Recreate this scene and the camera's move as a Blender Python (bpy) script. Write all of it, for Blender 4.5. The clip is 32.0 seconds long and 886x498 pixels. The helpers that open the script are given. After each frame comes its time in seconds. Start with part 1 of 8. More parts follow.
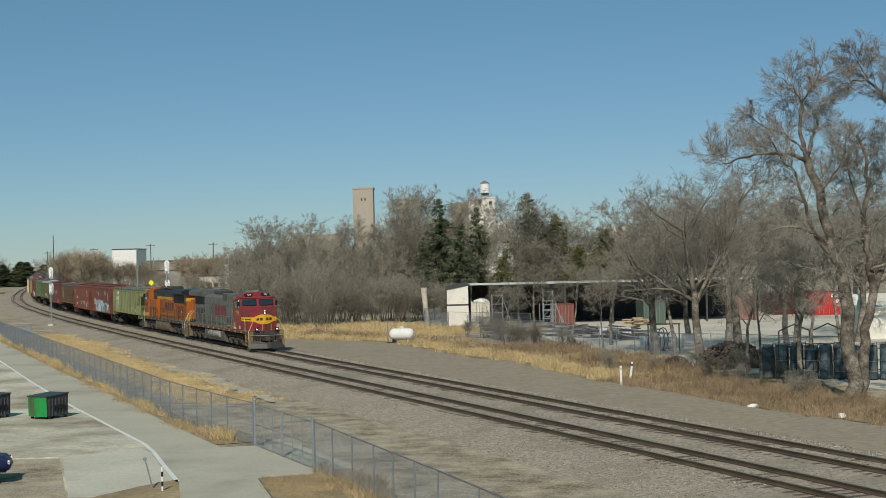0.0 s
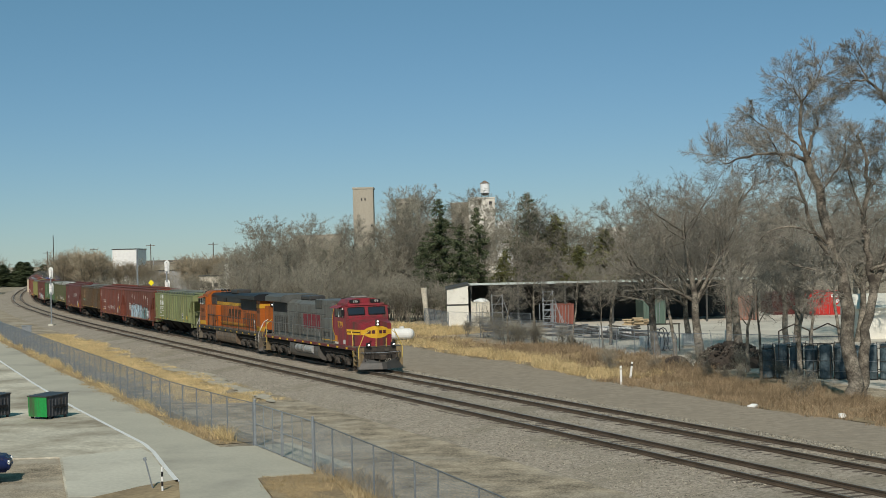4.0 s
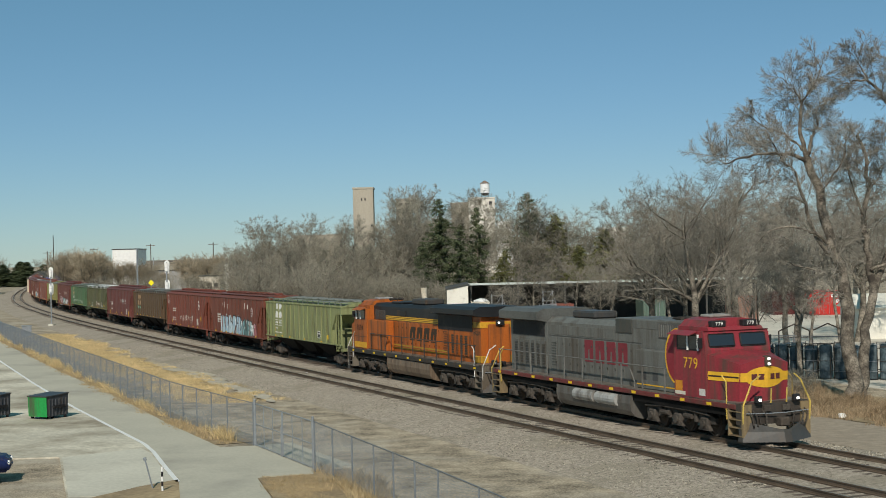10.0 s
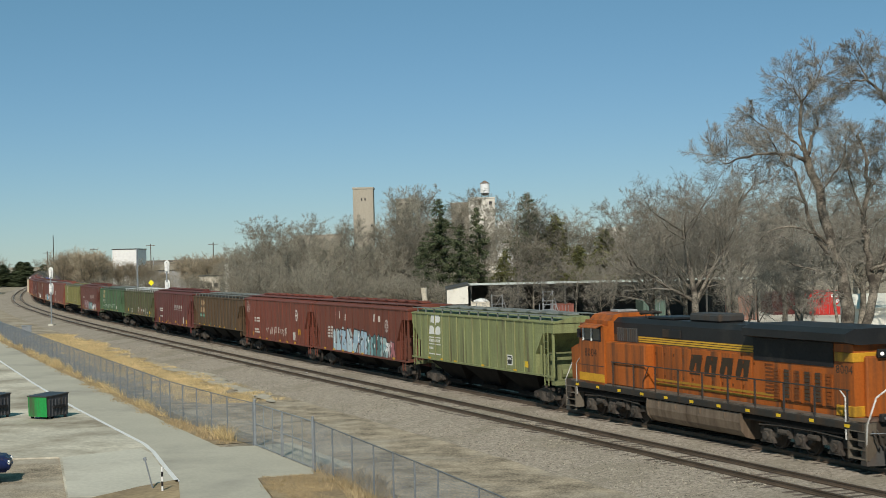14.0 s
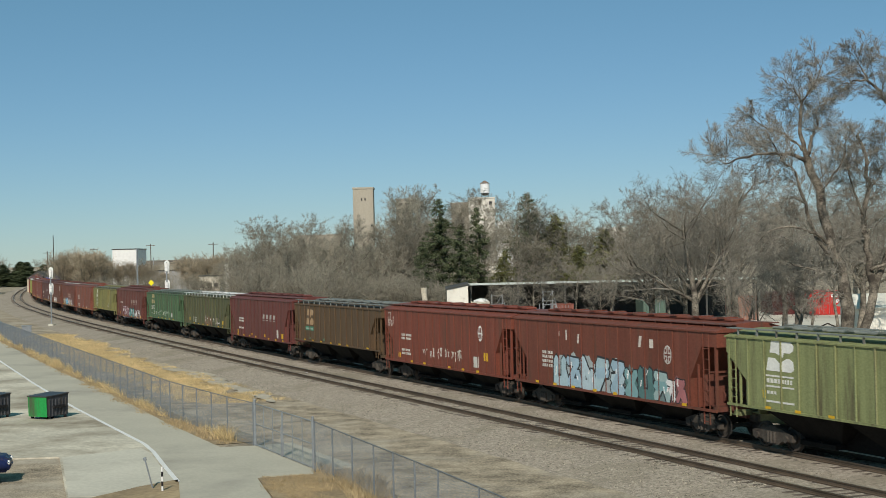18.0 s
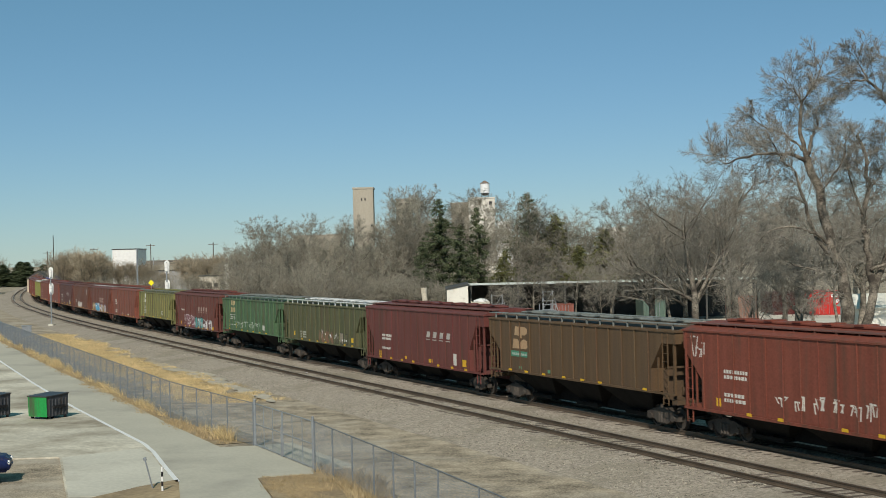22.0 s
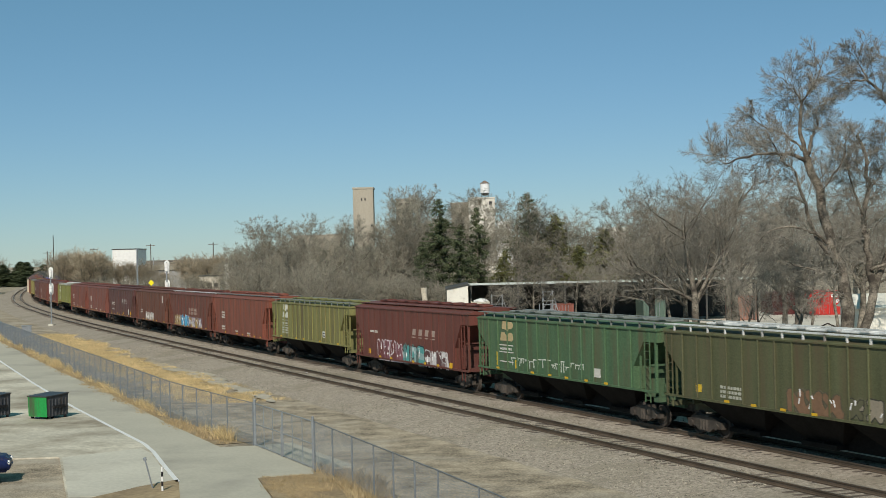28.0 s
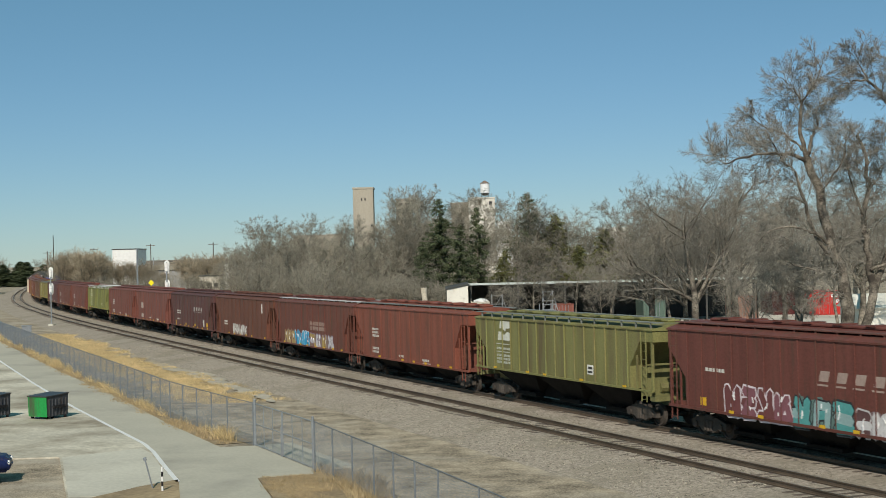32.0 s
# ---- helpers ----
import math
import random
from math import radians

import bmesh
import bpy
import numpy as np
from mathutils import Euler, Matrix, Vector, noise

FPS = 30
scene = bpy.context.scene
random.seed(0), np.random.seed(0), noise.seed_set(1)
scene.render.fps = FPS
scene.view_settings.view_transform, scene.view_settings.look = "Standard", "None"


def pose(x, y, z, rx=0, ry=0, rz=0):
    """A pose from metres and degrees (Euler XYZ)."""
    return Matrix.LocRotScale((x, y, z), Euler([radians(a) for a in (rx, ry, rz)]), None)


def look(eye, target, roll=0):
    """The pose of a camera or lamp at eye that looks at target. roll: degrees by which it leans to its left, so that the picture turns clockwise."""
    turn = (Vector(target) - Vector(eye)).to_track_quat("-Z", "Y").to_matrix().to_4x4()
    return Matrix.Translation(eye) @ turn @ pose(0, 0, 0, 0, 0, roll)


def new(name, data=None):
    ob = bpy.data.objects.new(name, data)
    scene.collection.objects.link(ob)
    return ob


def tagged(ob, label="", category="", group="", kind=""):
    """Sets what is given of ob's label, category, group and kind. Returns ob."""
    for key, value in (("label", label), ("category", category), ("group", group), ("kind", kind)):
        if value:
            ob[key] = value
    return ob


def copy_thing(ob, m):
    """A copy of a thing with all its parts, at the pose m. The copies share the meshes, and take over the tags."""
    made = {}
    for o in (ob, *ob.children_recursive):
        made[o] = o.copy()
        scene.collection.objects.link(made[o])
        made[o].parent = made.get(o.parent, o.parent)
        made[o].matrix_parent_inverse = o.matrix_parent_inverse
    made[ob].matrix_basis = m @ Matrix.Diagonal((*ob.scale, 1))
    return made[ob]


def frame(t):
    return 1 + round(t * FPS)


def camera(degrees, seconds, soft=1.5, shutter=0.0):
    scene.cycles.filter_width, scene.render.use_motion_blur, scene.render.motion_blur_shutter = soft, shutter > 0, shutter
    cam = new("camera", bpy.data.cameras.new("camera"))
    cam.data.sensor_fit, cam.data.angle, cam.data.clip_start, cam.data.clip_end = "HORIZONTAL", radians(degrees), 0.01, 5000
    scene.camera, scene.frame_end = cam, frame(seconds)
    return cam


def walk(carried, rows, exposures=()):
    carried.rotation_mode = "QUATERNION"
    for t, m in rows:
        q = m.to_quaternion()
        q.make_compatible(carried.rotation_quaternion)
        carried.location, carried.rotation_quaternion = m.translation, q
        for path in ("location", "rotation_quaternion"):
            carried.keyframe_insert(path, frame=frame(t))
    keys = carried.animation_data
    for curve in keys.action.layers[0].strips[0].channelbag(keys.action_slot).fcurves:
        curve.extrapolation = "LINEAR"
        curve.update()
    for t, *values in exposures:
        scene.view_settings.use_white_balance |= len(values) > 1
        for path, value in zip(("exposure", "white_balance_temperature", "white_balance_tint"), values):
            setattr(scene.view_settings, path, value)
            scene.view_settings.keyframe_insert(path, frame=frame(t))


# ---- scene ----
# ---- camera: stands still on a high place beside the line ----
EYE = (0.0, 0.0, 7.346)
cam = camera(34.01, 32.0, soft=0.7, shutter=0.25)
VIEW = look(EYE, (0.0, 100.0, 7.346 + 0.415), -1.34)
walk(cam, [(0.0, VIEW), (32.0, VIEW)], [(0.0, -0.13), (6.0, -0.12), (9.0, -0.02), (32.0, 0.02)])

# ---- sky and sun ----
SUN_EL, SUN_AZ = radians(38.5), radians(188.5)
world = bpy.data.worlds.new("sky")
scene.world = world
world.use_nodes = True
wn = world.node_tree
sky = wn.nodes.new("ShaderNodeTexSky")
sky.sky_type, sky.sun_disc = "NISHITA", False
sky.sun_elevation, sky.sun_rotation = SUN_EL, SUN_AZ
sky.altitude, sky.air_density, sky.dust_density, sky.ozone_density = 1600, 1.0, 0.15, 1.4
tint = wn.nodes.new("ShaderNodeMix")
tint.data_type, tint.blend_type = "RGBA", "MULTIPLY"
tint.inputs[0].default_value, tint.inputs[7].default_value = 1.0, (0.61, 0.705, 0.985, 1)
wn.links.new(sky.outputs[0], tint.inputs[6])
air = wn.nodes.new("ShaderNodeMix")
air.data_type, air.blend_type = "RGBA", "ADD"
air.inputs[0].default_value, air.inputs[7].default_value = 1.0, (0.45, 1.76, 0.85, 1)
wn.links.new(tint.outputs[2], air.inputs[6])
wn.links.new(air.outputs[2], wn.nodes["Background"].inputs[0])
wn.nodes["Background"].inputs[1].default_value = 0.060
sun = new("sun", bpy.data.lights.new("sun", "SUN"))
sun.data.energy, sun.data.angle, sun.data.color = 3.8, radians(0.55), (1.0, 0.915, 0.79)
toward = Vector((math.sin(SUN_AZ) * math.cos(SUN_EL), math.cos(SUN_AZ) * math.cos(SUN_EL), math.sin(SUN_EL)))
sun.matrix_world = look(toward * 300, (0, 0, 0))
scene.view_settings.exposure = 0.0

# ---- mesh helpers ----
def quad_box(bm, x0, x1, y0, y1, z0, z1):
    v = [bm.verts.new((x, y, z)) for z in (z0, z1) for y in (y0, y1) for x in (x0, x1)]
    for f in ((0, 2, 3, 1), (4, 5, 7, 6), (0, 1, 5, 4), (2, 6, 7, 3), (0, 4, 6, 2), (1, 3, 7, 5)):
        bm.faces.new([v[i] for i in f])


def bevel_box(bm, x0, x1, y0, y1, z0, z1, r=0.03):
    """A box with its edges broken by a narrow bevel."""
    tmp = bmesh.new()
    quad_box(tmp, x0, x1, y0, y1, z0, z1)
    bmesh.ops.bevel(tmp, geom=tmp.edges[:], offset=r, segments=1, affect="EDGES")
    add_bm(bm, tmp)


def add_bm(bm, other, m=None):
    me = bpy.data.meshes.new("tmp")
    other.to_mesh(me)
    other.free()
    if m is not None:
        me.transform(m)
    bm.from_mesh(me)
    bpy.data.meshes.remove(me)


def rod(bm, a, b, r, n=6, r2=None):
    """A round bar from a to b, closed at both ends."""
    a, b = Vector(a), Vector(b)
    r2 = r if r2 is None else r2
    d = (b - a).normalized()
    u = d.orthogonal().normalized()
    w = d.cross(u)
    ring = []
    for p, q in ((a, r), (b, r2)):
        ring.append([bm.verts.new(p + q * (math.cos(6.28319 * i / n) * u + math.sin(6.28319 * i / n) * w)) for i in range(n)])
    for i in range(n):
        bm.faces.new((ring[0][i], ring[0][(i + 1) % n], ring[1][(i + 1) % n], ring[1][i]))
    bm.faces.new(ring[0][::-1])
    bm.faces.new(ring[1])


def bar_path(bm, pts, r, n=5):
    for a, b in zip(pts, pts[1:]):
        rod(bm, a, b, r, n)


def prism_xz(bm, poly, y0, y1):
    """A solid whose outline lies in the x-z plane."""
    lo = [bm.verts.new((x, y0, z)) for x, z in poly]
    hi = [bm.verts.new((x, y1, z)) for x, z in poly]
    n = len(poly)
    bm.faces.new(lo)
    bm.faces.new(hi[::-1])
    for i in range(n):
        bm.faces.new((lo[i], hi[i], hi[(i + 1) % n], lo[(i + 1) % n]))


def prism_yz(bm, poly, x0, x1):
    lo = [bm.verts.new((x0, y, z)) for y, z in poly]
    hi = [bm.verts.new((x1, y, z)) for y, z in poly]
    n = len(poly)
    bm.faces.new(lo)
    bm.faces.new(hi[::-1])
    for i in range(n):
        bm.faces.new((lo[i], hi[i], hi[(i + 1) % n], lo[(i + 1) % n]))


def prism_xy(bm, poly, z0, z1):
    lo = [bm.verts.new((x, y, z0)) for x, y in poly]
    hi = [bm.verts.new((x, y, z1)) for x, y in poly]
    n = len(poly)
    bm.faces.new(lo[::-1])
    bm.faces.new(hi)
    for i in range(n):
        bm.faces.new((lo[i], lo[(i + 1) % n], hi[(i + 1) % n], hi[i]))


def mesh_of(bm, material, smooth=False, fix=True):
    if fix:
        bmesh.ops.recalc_face_normals(bm, faces=bm.faces[:])
    me = bpy.data.meshes.new("mesh")
    bm.to_mesh(me)
    bm.free()
    me.materials.append(material)
    if smooth:
        for p in me.polygons:
            p.use_smooth = True
    return me


def part(name, bm, material, parent=None, label="", m=None, smooth=False, colour=None):
    """One mesh object, under a thing or a part where one is given. bm: a bmesh, or a mesh that is shared."""
    me = bm if isinstance(bm, bpy.types.Mesh) else mesh_of(bm, material, smooth)
    ob = new(name, me)
    if parent is not None:
        ob.parent = parent
    if m is not None:
        ob.matrix_basis = m
    if colour is not None:
        ob.color = (*colour, 1.0)
    if label:
        ob["label"] = label
    return ob


def thing(name, label, category, m=None, group="", kind=""):
    ob = new(name)
    ob.empty_display_size = 0.2
    if m is not None:
        ob.matrix_basis = m
    return tagged(ob, label, category, group, kind)


def fast_mesh(name, verts, faces, material, smooth=False):
    me = bpy.data.meshes.new(name)
    me.from_pydata([tuple(v) for v in verts], [], [tuple(f) for f in faces])
    me.materials.append(material)
    if smooth:
        me.polygons.foreach_set("use_smooth", [True] * len(me.polygons))
    return me


# ---- materials ----
def material(name, colour, rough=0.8, metal=0.0, vary=0.25, scale=1.0, bump=0.0, fine=30.0, dirt=None, dirt_amount=0.0,
             dirt_scale=0.4, random=0.0, tint=False, spec=0.25, island=False, streak=False):
    """A painted, stone or earth surface: base colour broken by two scales of noise, with optional stains or painted
    highlights, relief and
    a shift from piece to piece. tint: the object's own colour is the paint. dirt: the colour of those stains or
    highlights."""
    ma = bpy.data.materials.new(name)
    ma.use_nodes = True
    nt = ma.node_tree
    n, l = nt.nodes, nt.links
    bsdf = n["Principled BSDF"]
    bsdf.inputs["Roughness"].default_value = rough
    bsdf.inputs["Metallic"].default_value = metal
    bsdf.inputs["Specular IOR Level"].default_value = spec
    co = n.new("ShaderNodeTexCoord")
    src = co.outputs["Object"]
    if tint:
        # stains differ from thing to thing
        who = n.new("ShaderNodeObjectInfo")
        far = n.new("ShaderNodeMath")
        far.operation = "MULTIPLY"
        far.inputs[1].default_value = 60.0
        l.new(who.outputs["Random"], far.inputs[0])
        shift = n.new("ShaderNodeVectorMath")
        l.new(src, shift.inputs[0])
        l.new(far.outputs[0], shift.inputs[1])
        src = shift.outputs[0]
    big = n.new("ShaderNodeTexNoise")
    big.inputs["Scale"].default_value, big.inputs["Detail"].default_value = scale, 6
    small = n.new("ShaderNodeTexNoise")
    small.inputs["Scale"].default_value, small.inputs["Detail"].default_value = fine, 4
    if streak:
        mp = n.new("ShaderNodeMapping")
        mp.inputs["Scale"].default_value = (3.0, 3.0, 0.25)
        l.new(src, mp.inputs[0])
        l.new(mp.outputs[0], big.inputs["Vector"])
    else:
        l.new(src, big.inputs["Vector"])
    l.new(src, small.inputs["Vector"])
    mixn = n.new("ShaderNodeMath")
    mixn.operation = "ADD"
    l.new(big.outputs[0], mixn.inputs[0])
    l.new(small.outputs[0], mixn.inputs[1])
    ramp = n.new("ShaderNodeMapRange")
    ramp.inputs[1].default_value, ramp.inputs[2].default_value = 0.74, 1.26
    ramp.inputs[3].default_value, ramp.inputs[4].default_value = 1.0 - vary, 1.0 + vary
    l.new(mixn.outputs[0], ramp.inputs[0])
    value = ramp.outputs[0]
    if random:
        if island:
            info = n.new("ShaderNodeNewGeometry").outputs["Random Per Island"]
        else:
            info = n.new("ShaderNodeObjectInfo").outputs["Random"]
        rr = n.new("ShaderNodeMapRange")
        rr.inputs[3].default_value, rr.inputs[4].default_value = 1.0 - random, 1.0 + random
        l.new(info, rr.inputs[0])
        mul = n.new("ShaderNodeMath")
        mul.operation = "MULTIPLY"
        l.new(value, mul.inputs[0])
        l.new(rr.outputs[0], mul.inputs[1])
        value = mul.outputs[0]
    base = n.new("ShaderNodeMix")
    base.data_type, base.blend_type = "RGBA", "MULTIPLY"
    base.inputs[0].default_value = 1.0
    base.inputs[6].default_value = (*colour, 1)
    if tint:
        oi = n.new("ShaderNodeObjectInfo")
        l.new(oi.outputs["Color"], base.inputs[6])
    l.new(value, base.inputs[7])
    out = base.outputs[2]
    if dirt is not None:
        dn = n.new("ShaderNodeTexNoise")
        dn.inputs["Scale"].default_value, dn.inputs["Detail"].default_value = dirt_scale, 8
        dn.inputs["Roughness"].default_value = 0.65
        if streak:
            l.new(mp.outputs[0], dn.inputs["Vector"])
        else:
            l.new(src, dn.inputs["Vector"])
        dr = n.new("ShaderNodeMapRange")
        dr.inputs[1].default_value, dr.inputs[2].default_value = 0.62 - 0.35 * dirt_amount, 0.85 - 0.35 * dirt_amount
        l.new(dn.outputs[0], dr.inputs[0])
        dm = n.new("ShaderNodeMix")
        dm.data_type = "RGBA"
        dm.inputs[7].default_value = (*dirt, 1)
        l.new(dr.outputs[0], dm.inputs[0])
        l.new(out, dm.inputs[6])
        out = dm.outputs[2]
    l.new(out, bsdf.inputs["Base Color"])
    if bump:
        bp = n.new("ShaderNodeBump")
        bp.inputs["Strength"].default_value, bp.inputs["Distance"].default_value = min(1.0, bump), 0.03
        l.new(small.outputs[0], bp.inputs["Height"])
        l.new(bp.outputs[0], bsdf.inputs["Normal"])
    return ma


M = {}
M["paint"] = material("vehicle_paint", (0.5, 0.5, 0.5), 0.55, 0, 0.2, 0.9, 0.0, 14, (0.085, 0.06, 0.042), 0.27, 0.7, tint=True, streak=True)
M["clean_paint"] = material("clean_paint", (0.5, 0.5, 0.5), 0.42, 0, 0.16, 0.8, 0.0, 12, (0.075, 0.06, 0.047), 0.42, 0.6, tint=True, streak=True)
M["worn_paint"] = material("worn_vehicle_paint", (0.5, 0.5, 0.5), 0.6, 0, 0.25, 0.9, 0.0, 14, (0.115, 0.082, 0.050), 0.42, 0.45, tint=True, streak=True)
# near-black: shade under the vehicles put into the colour of their lower parts
M["underside_shade"] = material("underside_shade_black", (0.013, 0.0125, 0.012), 0.9, 0, 0.4, 1.2, 0.0, 10, spec=0.1)
M["steel_dark"] = material("dirty_steel", (0.055, 0.048, 0.042), 0.8, 0.2, 0.35, 1.5, 0.2, 12, (0.13, 0.10, 0.075), 0.4, 1.2)
M["truck_steel"] = material("truck_steel", (0.078, 0.068, 0.058), 0.8, 0.1, 0.35, 2.0, 0.2, 14, (0.05, 0.04, 0.035), 0.4, 1.5)
M["rail"] = material("rail_steel", (0.13, 0.098, 0.072), 0.65, 0.3, 0.3, 0.7, 0.0, 20)
M["rail_head"] = material("polished_rail", (0.32, 0.30, 0.28), 0.35, 0.8, 0.2, 1.0, 0.0, 20)
M["tie"] = material("creosoted_timber", (0.115, 0.094, 0.078), 0.9, 0, 0.35, 3.0, 0.3, 25, random=0.25)
M["black"] = material("black_paint", (0.018, 0.018, 0.02), 0.6, 0, 0.3, 1.0, 0.0, 12, (0.07, 0.06, 0.05), 0.2, 0.8)
M["galv"] = material("galvanised_steel", (0.36, 0.38, 0.40), 0.5, 0.6, 0.18, 2.0, 0.0, 20)
M["white"] = material("white_paint", (0.78, 0.78, 0.76), 0.5, 0, 0.08, 1.0, 0.0, 15, (0.45, 0.42, 0.36), 0.12, 1.0)
M["yellow"] = material("yellow_paint", (0.72, 0.42, 0.03), 0.5, 0, 0.12, 1.0, 0.0, 15)

# ---- the line: a long gentle curve, s metres back from the near end, heading turned left of +y ----
BEND_S = [-400, -60, -20, 40, 80, 120, 160, 200, 240, 290, 350, 450, 900]
BEND_K = [0.0, 0.0, -0.00065, -0.00017, 0.00025, 0.00016, 0.00056, 0.00031, 0.00093, 0.0006, 0.0003, 0.0003, 0.0002]
S0, S1 = -260, 760
line_s = np.arange(S0, S1, 1.0)
kap = np.interp(line_s, BEND_S, BEND_K)
line_a = -np.concatenate([[0], np.cumsum((kap[1:] + kap[:-1]) / 2)])
line_a += 0.38791 - line_a[-S0]
line_x = np.concatenate([[0], np.cumsum((-np.sin(line_a[1:]) - np.sin(line_a[:-1])) / 2)])
line_y = np.concatenate([[0], np.cumsum((np.cos(line_a[1:]) + np.cos(line_a[:-1])) / 2)])
line_x += 18.0 - line_x[-S0]
line_y += 40.529 - line_y[-S0]
TRACK_GAP = 4.361


def on_line(s, side=0.0, z=0.0):
    """A point s metres along the far track's middle, side metres to its east."""
    a = float(np.interp(s, line_s, line_a))
    return Vector((float(np.interp(s, line_s, line_x)) + side * math.cos(a), float(np.interp(s, line_s, line_y)) + side * math.sin(a), z))


def sweep(profile, side, s_from, s_to, step=4.0, jitter=0.0):
    """Vertices and faces of a cross-section (offset, height) carried along the line."""
    ss = np.arange(s_from, s_to + 0.01, step)
    verts, faces = [], []
    n = len(profile)
    rnd = random.Random(5)
    for s in ss:
        for o, z in profile:
            verts.append(on_line(s, side + o, z + (rnd.uniform(-jitter, jitter) if jitter else 0)))
    for i in range(len(ss) - 1):
        for j in range(n - 1):
            faces.append((i * n + j, (i + 1) * n + j, (i + 1) * n + j + 1, i * n + j + 1))
    return verts, faces


M["earth"] = material("bare_earth", (0.335, 0.285, 0.215), 0.95, 0, 0.55, 0.9, 0.9, 14.0, (0.49, 0.44, 0.36), 0.36, 0.22, spec=0.1)
M["dirt_road"] = material("packed_dirt", (0.325, 0.276, 0.217), 0.95, 0, 0.22, 2.4, 0.25, 26.0, (0.28, 0.238, 0.188), 0.36, 0.45)
M["ballast"] = material("crushed_stone", (0.36, 0.315, 0.262), 0.95, 0, 0.5, 7.0, 0.8, 34.0, (0.255, 0.228, 0.175), 0.40, 0.2, spec=0.1)
M["concrete"] = material("worn_concrete", (0.55, 0.53, 0.45), 0.9, 0, 0.10, 0.25, 0.15, 6.0, (0.33, 0.30, 0.25), 0.38, 0.12)
M["lot"] = material("dusty_lot", (0.58, 0.545, 0.45), 0.93, 0, 0.2, 0.25, 0.2, 5.0, (0.25, 0.215, 0.16), 0.5, 0.16)
M["path"] = material("concrete_path", (0.46, 0.44, 0.365), 0.9, 0, 0.08, 0.3, 0.1, 8.0, (0.27, 0.25, 0.22), 0.3, 0.1)
M["yard"] = material("pale_yard", (0.60, 0.565, 0.49), 0.95, 0, 0.10, 0.2, 0.2, 4.0, (0.36, 0.32, 0.27), 0.35, 0.08)
M["pale_gravel"] = material("pale_gravel", (0.45, 0.41, 0.335), 0.95, 0, 0.25, 0.8, 0.5, 8.0, (0.40, 0.35, 0.28), 0.3, 0.5)
M["straw_mat"] = material("matted_straw", (0.44, 0.345, 0.20), 0.95, 0, 0.35, 0.7, 0.6, 6.0, (0.32, 0.265, 0.19), 0.42, 0.5)
M["litter"] = material("dry_turf", (0.33, 0.255, 0.155), 0.95, 0, 0.3, 0.5, 0.6, 5.0, (0.22, 0.165, 0.105), 0.45, 0.3)

GROUND_Z = -0.52
# one sheet to the horizon, finer near the line
gx = sorted(set([-6000, -3000, -1500, -800] + list(range(-400, 401, 25)) + [800, 1500, 3000, 6000]))
gy = sorted(set([-1500, -600] + list(range(-300, 701, 25)) + [1000, 1600, 3000, 7000]))
gv = [(x, y, GROUND_Z - (0.03 if abs(x) < 500 and abs(y) < 800 else 0.3) * 0.5 * (1 + noise.noise((x * 0.03, y * 0.03, 0)))) for y in gy for x in gx]
gf = [(j * len(gx) + i, j * len(gx) + i + 1, (j + 1) * len(gx) + i + 1, (j + 1) * len(gx) + i) for j in range(len(gy) - 1) for i in range(len(gx) - 1)]
tagged(new("ground", fast_mesh("ground", gv, gf, M["earth"], True)), "bare brown earth and gravel beside the railway", "ground", kind="structure")

bv, bf = sweep([(-TRACK_GAP - 4.6, -0.56), (-TRACK_GAP - 3.4, -0.40), (-TRACK_GAP - 1.75, -0.20), (-TRACK_GAP - 0.6, -0.185), (-TRACK_GAP + 0.6, -0.185),
                (-TRACK_GAP + 1.75, -0.21), (-TRACK_GAP / 2, -0.27), (-1.75, -0.20), (-0.6, -0.185), (0.6, -0.185), (1.75, -0.20), (3.2, -0.42), (4.4, -0.56)], 0.0, -240, 740, 1.0, 0.012)
tagged(new("track_bed", fast_mesh("bed", bv, bf, M["ballast"], True)), "grey-brown crushed stone ballast under two tracks", "ballast", kind="structure")

